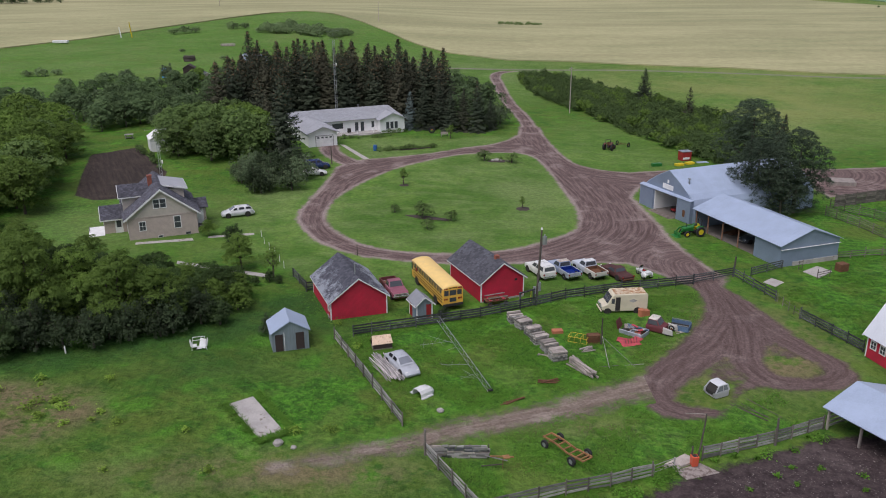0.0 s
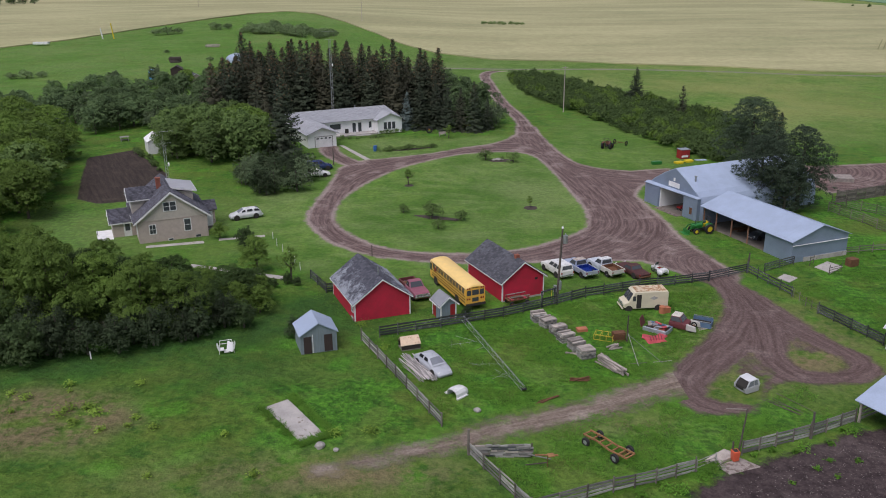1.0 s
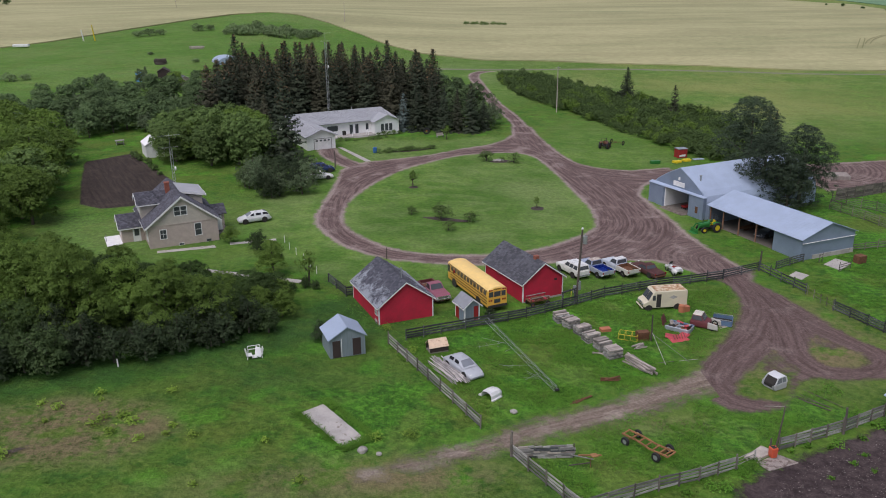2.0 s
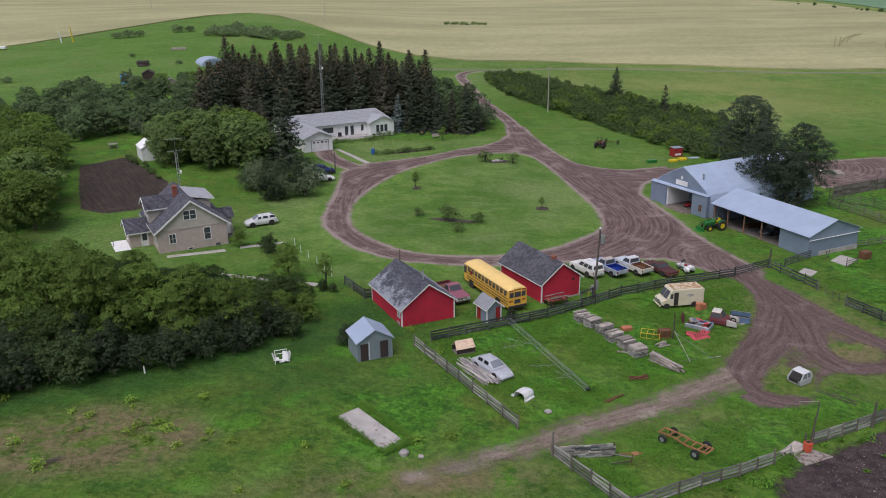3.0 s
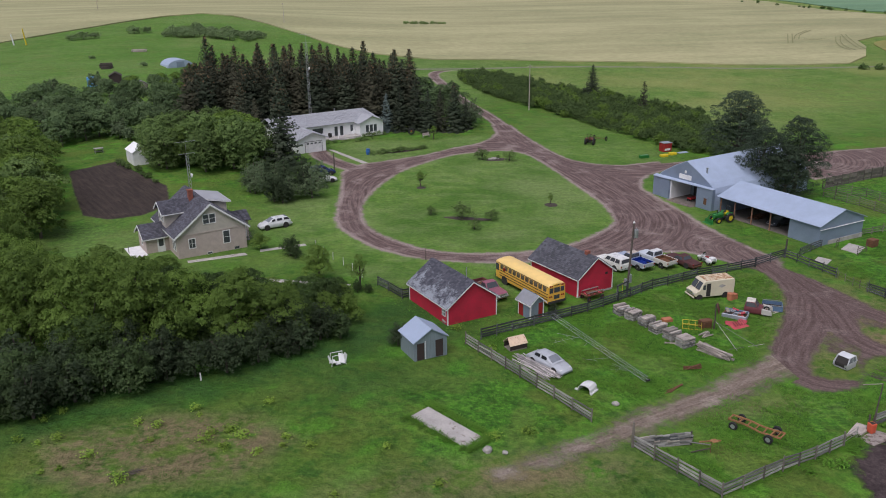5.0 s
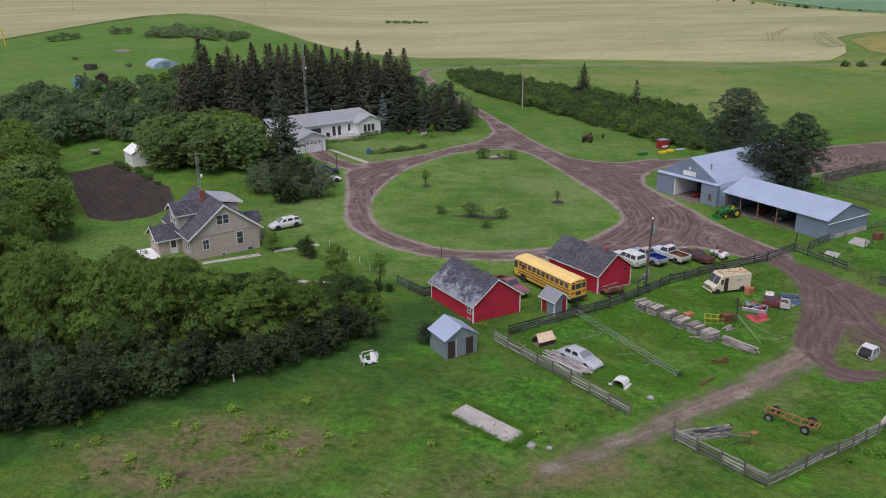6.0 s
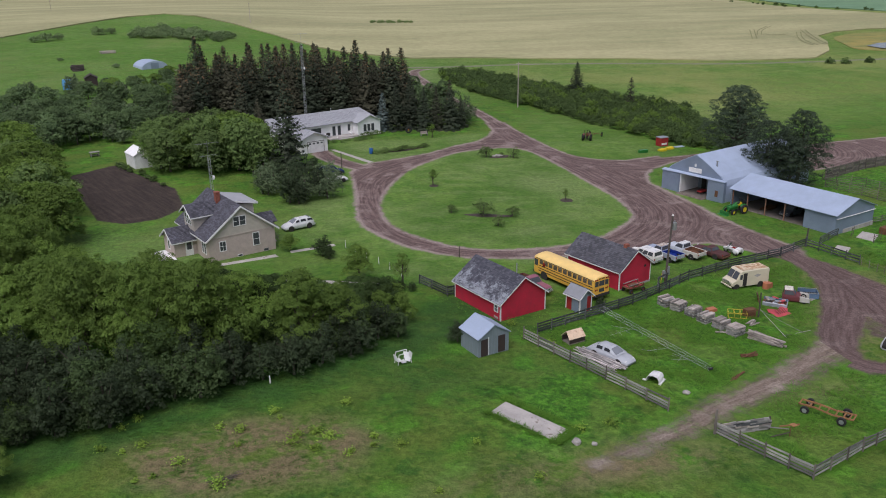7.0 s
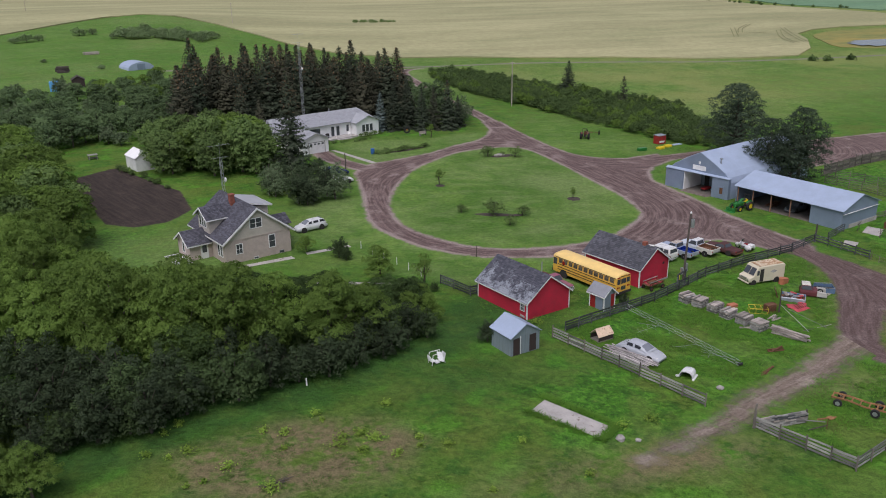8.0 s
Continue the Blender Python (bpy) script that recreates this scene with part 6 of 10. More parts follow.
def school_bus():
    L, W, H = 10.2, 2.42, 2.95
    yel = paint((0.82, 0.47, 0.075), (0.7, 0.4, 0.06), 0.3, 0.4)
    roof_y = paint((0.86, 0.6, 0.22), (0.7, 0.45, 0.14), 0.34, 0.5)
    b = thing("school_bus", -0.95, 86.7, 111.3, "yellow school bus with black rub rails parked between sheds", "bus")
    sec = [(-W / 2 * 0.97, 0.55), (-W / 2, 0.8), (-W / 2, 1.75), (-W / 2 * 0.95, 2.45)]
    bm = bmesh.new()
    xs = [(-L / 2, 0.985), (-L / 2 + 0.12, 1.0), (L / 2 - 0.5, 1.0), (L / 2 - 0.12, 0.98), (L / 2, 0.93)]
    rings = []
    for x, k in xs:
        pts = [(y * k, z) for y, z in sec] + [(-y * k, z) for y, z in sec[::-1]]
        rings.append([bm.verts.new((x, y, z)) for y, z in pts])
    for a, c in zip(rings[:-1], rings[1:]):
        for k in range(len(a)):
            j = (k + 1) % len(a)
            bm.faces.new((a[k], a[j], c[j], c[k]))
    bm.faces.new(rings[0])
    bm.faces.new(rings[-1])
    bmesh.ops.recalc_face_normals(bm, faces=bm.faces)
    part("body", bm, yel, b)
    bm = bmesh.new()
    arc = [(math.cos(a) * W / 2 * 0.955, 2.44 + math.sin(a) * 0.5) for a in np.linspace(0, math.pi, 13)]
    rings = []
    for x, k in ((-L / 2, 0.8), (-L / 2 + 0.08, 0.94), (-L / 2 + 0.3, 1.0), (L / 2 - 0.7, 1.0), (L / 2 - 0.3, 0.9), (L / 2 - 0.03, 0.6)):
        rings.append([bm.verts.new((x, y, 2.44 + (z - 2.44) * k)) for y, z in arc])
    for a, c in zip(rings[:-1], rings[1:]):
        for k in range(len(a) - 1):
            bm.faces.new((a[k], a[k + 1], c[k + 1], c[k]))
    bm.faces.new(rings[0])
    bm.faces.new(rings[-1])
    bmesh.ops.recalc_face_normals(bm, faces=bm.faces)
    part("roof", bm, roof_y, b, "paler sun-bleached yellow roof", sharp=False)
    n = 11
    for s in (-1, 1):
        for i in range(n):
            x0 = -L / 2 + 0.35 + i * 0.82
            w = new("window")
            w.parent = b
            bm = bmesh.new()
            y = s * W / 2
            box(bm, x0, x0 + 0.6, *sorted((y * 0.955, y * 0.985 + s * 0.012)), 1.74, 2.36)
            part("pane", bm, M_BUSGLASS, w)
            bm = bmesh.new()
            ya = sorted((y * 0.99, y * 0.99 + s * 0.03))
            box(bm, x0, x0 + 0.6, *ya, 2.02, 2.06)
            part("window_bar", bm, M_DARK, w)
        for z in (0.95, 1.25, 1.6):
            box_part("rub_rail", (-L / 2 + 0.05, L / 2 - 0.9, *sorted((s * W / 2, s * (W / 2 + 0.03))), z, z + 0.075), M_RUBBER, b, "black rub rail")
        box_part("side_gutter", (-L / 2 + 0.1, L / 2 - 0.4, *sorted((s * W / 2 * 0.95, s * (W / 2 * 0.95 + 0.05))), 2.42, 2.47), M_DARK, b)
    box_part("entrance_glass", (L / 2 - 0.75, L / 2 - 0.15, -W / 2 - 0.015, -W / 2 * 0.96, 0.8, 2.3), M_GLASS, b)
    box_part("driver_window", (L / 2 - 0.75, L / 2 - 0.15, W / 2 * 0.96, W / 2 + 0.015, 1.5, 2.3), M_GLASS, b)
    box_part("windscreen", (L / 2 - 0.03, L / 2 + 0.015, -1.0, 1.0, 1.4, 2.35), M_GLASS, b)
    # the back: three windows, the door, lamps and a sign board
    for y0, y1 in ((-1.02, -0.5), (-0.4, 0.4), (0.5, 1.02)):
        box_part("rear_window", (-L / 2 - 0.03, -L / 2 + 0.0, y0, y1, 1.7, 2.3), M_GLASS, b)
        box_part("window_trim", (-L / 2 - 0.02, -L / 2 + 0.01, y0 - 0.06, y1 + 0.06, 1.63, 2.36), yel, b)
    box_part("rear_door_glass", (-L / 2 - 0.03, -L / 2, -0.38, 0.38, 0.95, 1.4), M_GLASS, b)
    box_part("sign_board", (-L / 2 - 0.01, -L / 2 + 0.12, -0.55, 0.55, 2.42, 2.68), yel, b)
    for k in range(9):
        box_part("sign_mark", (-L / 2 - 0.02, -L / 2 - 0.01, -0.45 + k * 0.1 + (0.03 if k > 5 else 0), -0.38 + k * 0.1 + (0.03 if k > 5 else 0), 2.49, 2.61), M_DARK, b)
    for y0 in (-0.95, -0.7, 0.7, 0.95):
        box_part("signal_lamp", (-L / 2 - 0.05, -L / 2 + 0.06, y0 - 0.09, y0 + 0.09, 2.43, 2.58), M_TAIL, b)
        box_part("tail_light", (-L / 2 - 0.04, -L / 2 + 0.02, y0 - 0.08, y0 + 0.08, 1.2, 1.38), M_TAIL, b)
    box_part("rear_bumper", (-L / 2 - 0.16, -L / 2 - 0.02, -W / 2 * 0.97, W / 2 * 0.97, 0.5, 0.75), M_DARK, b)
    box_part("front_bumper", (L / 2 + 0.01, L / 2 + 0.16, -W / 2 * 0.92, W / 2 * 0.92, 0.5, 0.78), M_DARK, b)
    bm = bmesh.new()
    tube(bm, (L / 2 - 1.9, W / 2 + 0.03, 1.95), (L / 2 - 1.9, W / 2 + 0.09, 1.95), 0.24, None, 8)
    part("stop_sign", bm, M_TAIL, b)
    arches(b, (3.2, -2.9), W, 0.5)
    for x in (3.2, -2.9):
        for s in (-1, 1):
            wheel(b, x, s * (W / 2 - 0.16), 0.48, 0.28, M_DARK)
    box_part("underfloor", (-L / 2 + 0.2, L / 2 - 0.4, -0.9, 0.9, 0.4, 0.56), M_DARK, b)


def step_van():
    L, W = 5.2, 2.05
    cream = paint((0.62, 0.56, 0.42), (0.5, 0.4, 0.28), 0.3, 0.6)
    v = thing("delivery_van", 19.55, 82.75, 184, "cream derelict delivery van with a rusty roof in long grass", "van")
    v.matrix_basis = Matrix.Translation((0, 0, -0.14)) @ v.matrix_basis @ Matrix.Diagonal((0.97, 0.97, 0.97, 1))
    bm = bmesh.new()
    side = [(-2.6, 0.4), (1.45, 0.4), (1.6, 0.62), (2.5, 0.55), (2.6, 0.7), (2.55, 1.05), (1.95, 1.32), (1.45, 2.25), (1.3, 2.4), (-2.45, 2.45), (-2.6, 2.25)]
    prism(bm, side, -W / 2, W / 2)
    bmesh.ops.recalc_face_normals(bm, faces=bm.faces)
    bevelled(bm, 0.13, 3)
    part("body", bm, cream, v)
    bm = bmesh.new()
    box(bm, -2.4, 1.15, -W / 2 + 0.16, W / 2 - 0.16, 2.44, 2.475)
    part("roof_skin", bm, surface("rusty_cream_roof", (0.6, 0.5, 0.36), 0.8, var=0.15, worn=(0.36, 0.2, 0.1), worn_amount=0.52, scale=0.8), v, "rust-stained cream roof")
    for s in (-1, 1):
        y0, y1 = sorted((s * (W / 2 - 0.02), s * (W / 2 + 0.012)))
        box_part("door_opening", (0.55, 1.1, y0, y1, 0.5, 2.1), M_DARK, v)
        box_part("side_window", (1.2, 1.55, y0, y1, 1.35, 1.95), M_GLASS, v)
        bm = bmesh.new()
        c = Vector((-0.9, s * (W / 2 + 0.006), 1.65))
        quad = [c + Vector((-0.5, 0, 0)), c + Vector((0, 0, -0.22)), c + Vector((0.5, 0, 0)), c + Vector((0, 0, 0.22))]
        hull8(bm, quad, [p + Vector((0, s * 0.008, 0)) for p in quad])
        bmesh.ops.recalc_face_normals(bm, faces=bm.faces)
        part("faded_emblem", bm, M_WOOD, v, "faded grey diamond emblem")
        for x in (1.95, -1.45):
            bm = bmesh.new()
            tube(bm, (x, s * (W / 2 - 0.3), 0.42), (x, s * (W / 2 + 0.01), 0.42), 0.42, None, 18)
            part("wheel_arch", bm, M_DARK, v)
            wheel(v, x, s * (W / 2 - 0.14), 0.34, 0.2, M_RUST)
        a0, a1 = Vector((1.97, s * 0.06, 1.36)), Vector((1.49, s * 0.06, 2.18))
        b0, b1 = Vector((1.97, s * 0.9, 1.36)), Vector((1.49, s * 0.86, 2.18))
        n = Vector((0.86, 0, 0.5)) * 0.05
        bm = bmesh.new()
        hull8(bm, [a0 + n * 0.5, b0 + n * 0.5, b1 + n * 0.5, a1 + n * 0.5], [a0 + n, b0 + n, b1 + n, a1 + n])
        bmesh.ops.recalc_face_normals(bm, faces=bm.faces)
        part("windscreen", bm, M_GLASS, v)
        bm = bmesh.new()
        tube(bm, (2.52, s * 0.7, 0.85), (2.66, s * 0.7, 0.85), 0.12, 0.12, 10)
        part("headlight", bm, M_CHROME, v)
    for z in (0.72, 0.86, 1.0):
        box_part("grille_bar", (2.56, 2.64, -0.5, 0.5, z, z + 0.06), M_CHROME, v)
    bm = bmesh.new()
    box(bm, 2.6, 2.74, -1.0, 1.0, 0.42, 0.6)
    bevelled(bm, 0.03)
    part("front_bumper", bm, cream, v)


def tractor(x, y, head, label, green, rim, scale=1.0, loader=True):
    t = thing("farm_tractor", x, y, head, label, "tractor")
    bm = bmesh.new()
    hull8(bm, [(0.1, -0.34, 0.75), (1.75, -0.3, 0.72), (1.75, 0.3, 0.72), (0.1, 0.34, 0.75)], [(0.1, -0.32, 1.42), (1.7, -0.25, 1.28), (1.7, 0.25, 1.28), (0.1, 0.32, 1.42)])
    bevelled(bm, 0.06, 2)
    part("bonnet", bm, green, t)
    box_part("chassis", (-0.9, 1.6, -0.2, 0.2, 0.5, 0.78), M_DARK, t)
    box_part("seat", (-0.75, -0.25, -0.25, 0.25, 1.2, 1.3), rim, t)
    box_part("seat_back", (-0.8, -0.7, -0.25, 0.25, 1.3, 1.65), rim, t)
    for s in (-1, 1):
        bm = bmesh.new()
        hull8(bm, [(-1.3, s * 0.62 - 0.2, 1.25), (-0.1, s * 0.62 - 0.2, 1.2), (-0.1, s * 0.62 + 0.2, 1.2), (-1.3, s * 0.62 + 0.2, 1.25)], [(-1.1, s * 0.62 - 0.2, 1.5), (-0.35, s * 0.62 - 0.2, 1.5), (-0.35, s * 0.62 + 0.2, 1.5), (-1.1, s * 0.62 + 0.2, 1.5)])
        bevelled(bm, 0.04)
        part("mudguard", bm, green, t)
        wheel(t, -0.7, s * 0.82, 0.72, 0.4, rim)
        wheel(t, 1.25, s * 0.72, 0.45, 0.28, rim)
        bar("roll_bar", (-0.95, s * 0.5, 1.2), (-0.95, s * 0.5, 2.3), 0.07, 0.07, M_DARK, t)
        if loader:
            bar("loader_arm", (0.2, s * 0.52, 1.35), (1.9, s * 0.52, 1.15), 0.1, 0.16, green, t)
            bar("loader_arm", (1.9, s * 0.52, 1.15), (2.5, s * 0.52, 0.35), 0.1, 0.16, green, t)
    bar("roll_bar", (-0.95, -0.5, 2.3), (-0.95, 0.5, 2.3), 0.07, 0.07, M_DARK, t)
    bm = bmesh.new()
    tube(bm, (-0.05, 0, 1.35), (-0.3, 0, 1.6), 0.03)
    tube(bm, (-0.32, 0, 1.58), (-0.29, 0, 1.63), 0.2, None, 12)
    part("steering_wheel", bm, M_DARK, t)
    bm = bmesh.new()
    tube(bm, (1.2, 0.15, 1.3), (1.2, 0.15, 2.0), 0.04)
    part("exhaust", bm, M_DARK, t)
    if loader:
        bm = bmesh.new()
        hull8(bm, [(2.4, -0.9, 0.1), (3.0, -0.9, 0.05), (3.0, 0.9, 0.05), (2.4, 0.9, 0.1)], [(2.4, -0.9, 0.15), (3.0, -0.9, 0.1), (3.0, 0.9, 0.1), (2.4, 0.9, 0.15)])
        hull8(bm, [(2.35, -0.9, 0.1), (2.45, -0.9, 0.1), (2.45, 0.9, 0.1), (2.35, 0.9, 0.1)], [(2.35, -0.9, 0.65), (2.42, -0.9, 0.65), (2.42, 0.9, 0.65), (2.35, 0.9, 0.65)])
        part("bucket", bm, green, t)
    return t


def motorcycle():
    """A touring motorcycle with two back wheels under wide mudguards."""
    m = thing("motorcycle", 24.2, 92.9, 115, "white three-wheeled touring motorcycle with a red seat", "motorcycle")
    wheel(m, 1.0, 0, 0.33, 0.14, M_CHROME)
    for s in (-1, 1):
        wheel(m, -0.75, s * 0.55, 0.34, 0.22, M_CHROME)
        bm = bmesh.new()
        bmesh.ops.create_uvsphere(bm, u_segments=14, v_segments=8, radius=1.0)
        bmesh.ops.scale(bm, verts=bm.verts, vec=(0.5, 0.2, 0.36))
        bmesh.ops.translate(bm, verts=bm.verts, vec=(-0.75, s * 0.5, 0.52))
        part("mudguard", bm, WHITE_P, m, sharp=False)
        bar("fork", (1.0, s * 0.11, 0.33), (0.62, s * 0.13, 1.0), 0.05, 0.05, M_CHROME, m, "pole")
        bar("handlebar", (0.45, 0, 1.08), (0.3, s * 0.42, 1.12), 0.04, 0.04, M_DARK, m, "pole")
        bm = bmesh.new()
        hull8(bm, [(-0.35, s * 0.26, 0.3), (0.35, s * 0.26, 0.3), (0.35, s * 0.34, 0.3), (-0.35, s * 0.34, 0.3)], [(-0.3, s * 0.22, 0.62), (0.45, s * 0.22, 0.62), (0.45, s * 0.3, 0.62), (-0.3, s * 0.3, 0.62)])
        bmesh.ops.recalc_face_normals(bm, faces=bm.faces)
        part("side_panel", bm, M_CHROME, m)
    bm = bmesh.new()
    bmesh.ops.create_uvsphere(bm, u_segments=14, v_segments=8, radius=1.0)
    bmesh.ops.scale(bm, verts=bm.verts, vec=(0.42, 0.12, 0.22))
    bmesh.ops.translate(bm, verts=bm.verts, vec=(1.0, 0, 0.56))
    part("front_mudguard", bm, WHITE_P, m, sharp=False)
    bm = bmesh.new()
    hull8(bm, [(-0.5, -0.24, 0.45), (0.6, -0.2, 0.5), (0.6, 0.2, 0.5), (-0.5, 0.24, 0.45)], [(-0.5, -0.2, 0.8), (0.5, -0.18, 0.98), (0.5, 0.18, 0.98), (-0.5, 0.2, 0.8)])
    bevelled(bm, 0.08, 3)
    part("fuel_tank", bm, WHITE_P, m)
    bm = bmesh.new()
    hull8(bm, [(0.5, -0.38, 0.7), (0.85, -0.25, 0.7), (0.85, 0.25, 0.7), (0.5, 0.38, 0.7)], [(0.42, -0.32, 1.12), (0.6, -0.22, 1.12), (0.6, 0.22, 1.12), (0.42, 0.32, 1.12)])
    bevelled(bm, 0.06, 2)
    part("fairing", bm, WHITE_P, m)
    bm = bmesh.new()
    hull8(bm, [(0.46, -0.28, 1.1), (0.49, -0.28, 1.1), (0.49, 0.28, 1.1), (0.46, 0.28, 1.1)], [(0.28, -0.22, 1.45), (0.31, -0.22, 1.45), (0.31, 0.22, 1.45), (0.28, 0.22, 1.45)])
    part("windshield", bm, M_GLASS, m)
    bm = bmesh.new()
    box(bm, -1.25, -0.55, -0.36, 0.36, 0.55, 1.0)
    bevelled(bm, 0.1, 3)
    part("top_box", bm, WHITE_P, m)
    bm = bmesh.new()
    box(bm, -0.55, 0.1, -0.2, 0.2, 0.8, 0.93)
    bevelled(bm, 0.05, 2)
    part("seat", bm, M_TAIL, m)


M_JDGREEN = surface("tractor_green", (0.02, 0.16, 0.03), 0.4, var=0.15)
M_JDYELLOW = surface("tractor_yellow", (0.65, 0.5, 0.02), 0.45, var=0.1)
school_bus()
step_van()
tractor(35.1, 109.5, 192, "green farm tractor with yellow wheels and front loader", M_JDGREEN, M_JDYELLOW)
tractor(34.0, 165.2, 60, "old rusty dark tractor standing on the grass", surface("old_tractor_red", (0.13, 0.05, 0.04), 0.8, var=0.3), M_RUST, loader=False)
motorcycle()

# ---- trees and shrubs ----
rng = np.random.default_rng(7)


def unit(a):
    return a / (np.linalg.norm(a, axis=1, keepdims=True) + 1e-9)


def leaf_sprays(centres, out, size, spread=0.55):
    """One three-cornered leaf spray at each centre, turned roughly along out; returns vertices, triangles and soft normals."""
    n = len(centres)
    d = unit(unit(out) + rng.normal(0, spread, (n, 3)))
    a = unit(np.cross(d, rng.normal(size=(n, 3))))
    b = np.cross(d, a)
    s = (np.broadcast_to(size, (n,)) * rng.uniform(0.55, 1.4, n))[:, None]
    v = np.stack([centres - a * s * 0.62, centres + a * s * 0.5 - b * s * 0.42, centres + a * s * 0.35 + b * s * 0.5], 1).reshape(-1, 3)
    f = (np.arange(n)[:, None] * 3 + np.arange(3)[None, :])
    soft = unit(unit(out) * 0.9 + d * 0.14 + [0, 0, 0.3])
    return v, f, np.repeat(soft, 3, 0)


def cloud(lobes, per_area, size, cores=(), clump=0.3):
    """Leaves in small sprays over the outer shell of many lobes (centre, radii); larger ones fill the cores."""
    cs, os, ss = [], [], []
    for core, group in ((False, lobes), (True, cores)):
        for c, r in group:
            src, c, r = c, np.array(c, float), np.array(r, float)
            area = 4 * math.pi * r[0] * r[2]
            n = max(20, int(area * per_area * (0.3 if core else 1.0)))
            u = unit(rng.normal(size=(max(6, int(area * 0.28 / clump ** 2)), 3)))
            u[:, 2] = np.where(u[:, 2] < -0.4, -u[:, 2] * 0.7, u[:, 2])
            mids = u * r * rng.uniform(0.72, 1.1, (len(u), 1))
            pick = rng.integers(0, len(u), n)
            dome = rng.normal(size=(n, 3))
            dome[:, 2] = np.where(dome[:, 2] < -0.35, -dome[:, 2], dome[:, 2])
            off = unit(dome) * [1.0, 1.0, 0.75] * clump * rng.uniform(0.62, 1.08, (n, 1))
            p = c + mids[pick] + off
            # leaves buried deep in other masses are never seen
            seen = np.ones(n, bool)
            for c2, r2 in lobes:
                if not core and c2 is not src:
                    seen &= (((p - c2) / r2) ** 2).sum(1) > 0.52
            cs.append(p[seen])
            os.append((u[pick] * 0.45 + [0, 0, 0.3] + off / clump * 0.9)[seen])
            ss.append(np.full(int(seen.sum()), size * (1.7 if core else 1.0)))
    return leaf_sprays(np.vstack(cs), np.vstack(os), np.concatenate(ss), 0.36)


def trunk_mesh(name, height, r, limbs, seed):
    q = random.Random(seed)
    bm = bmesh.new()
    tube(bm, (0, 0, -0.3), (0.1, 0.05, height * 0.45), r, r * 0.7, 8, False)
    tube(bm, (0.1, 0.05, height * 0.45), (0.0, 0.15, height * 0.8), r * 0.7, r * 0.25, 7)
    for i in range(limbs):
        a, h = 2 * math.pi * i / limbs + q.uniform(-0.4, 0.4), height * q.uniform(0.22, 0.5)
        e = Vector((math.cos(a) * height * 0.3, math.sin(a) * height * 0.3, h + height * q.uniform(0.2, 0.35)))
        m = Vector((math.cos(a) * height * 0.13, math.sin(a) * height * 0.13, h + height * 0.08))
        tube(bm, (0.05, 0.03, h), m, r * 0.45, r * 0.3, 6, False)
        tube(bm, m, e, r * 0.3, r * 0.08, 5)
    me = bpy.data.meshes.new(name)
    bm.to_mesh(me)
    bm.free()
    me.materials.append(M_BARK)
    return me


def crown_lobes(height, radius, count, low, q, lobe):
    """Leaf masses of many sizes over an uneven crown outline, a few inside."""
    lobes = []
    z0 = height * low
    for i in range(count):
        a = q.uniform(0, 6.283)
        v = q.uniform(0.0, 1.0) ** 0.8
        shape = math.sin(math.pi * (0.16 + 0.8 * v)) ** 0.7
        k = radius * shape * (q.uniform(0.6, 0.98) if i % 6 else q.uniform(0.1, 0.5))
        k *= 1 + 0.16 * math.sin(3 * a + 1.3 * count)
        rr = lobe * (0.5 + 0.95 * q.random() ** 1.6)
        lobes.append(((math.cos(a) * k, math.sin(a) * k, z0 + rr * 0.5 + v * (height - z0 - rr * 1.3)), (rr, rr, rr * q.uniform(0.62, 0.85))))
    return lobes


def crown_cores(height, radius, low):
    z0 = height * low
    m = (height - z0) / 2
    return [((0, 0, z0 + m), (radius * 0.5, radius * 0.5, m * 0.62)), ((radius * 0.3, 0, z0 + m * 0.7), (radius * 0.4, radius * 0.4, m * 0.42)), ((-radius * 0.3, 0.2, z0 + m * 0.8), (radius * 0.4, radius * 0.4, m * 0.42))]


def stem_lobes(height, radius, stems, per, q, lobe):
    """Upright, feathery leaf masses along several steep stems."""
    lobes = []
    for s in range(stems):
        a, k0 = 2 * math.pi * s / stems + q.uniform(-0.3, 0.3), radius * q.uniform(0.3, 0.75) * (0.15 if s == 0 else 1)
        top = height * (1.0 if s == 0 else q.uniform(0.68, 0.94))
        for i in range(per):
            v = (i + q.random()) / per
            k = k0 * (0.45 + 0.55 * v) + q.uniform(-0.3, 0.3)
            w = radius * 0.46 * math.sin(math.pi * (0.2 + 0.76 * v)) ** 0.8
            b = q.uniform(0, 6.283)
            rr = lobe * q.uniform(0.5, 1.2) * (1.1 - 0.55 * v)
            lobes.append(((math.cos(a) * k + math.cos(b) * w, math.sin(a) * k + math.sin(b) * w, rr + v * (top - 1.9 * rr)), (rr * 0.8, rr * 0.8, rr * 1.35)))
    return lobes


_kinds, _leaves = {}, {}


def tree_kind(key, height, radius, lobes, low, density, size, leaf, name, label, category, limbs=5, lobe=0.9, seed=1, stems=0):
    """A broadleaf tree or shrub of that kind, kept aside at the origin to be copied from."""
    q = random.Random(seed)
    masses = stem_lobes(height, radius, stems, lobes // stems, q, lobe) if stems else crown_lobes(height, radius, lobes, low, q, lobe)
    v, f, soft = cloud(masses, density, size, crown_cores(height, radius, low), 0.16 + 0.17 * lobe)
    _leaves[key] = (v, f, leaf, soft)
    v[:, 2] = np.maximum(v[:, 2], 0.05)
    _kinds[key] = (name, label, category, trunk_mesh("trunk", height, height * 0.022 + 0.05, limbs, seed), mesh_of("crown", v, f, leaf, normals=soft), height)


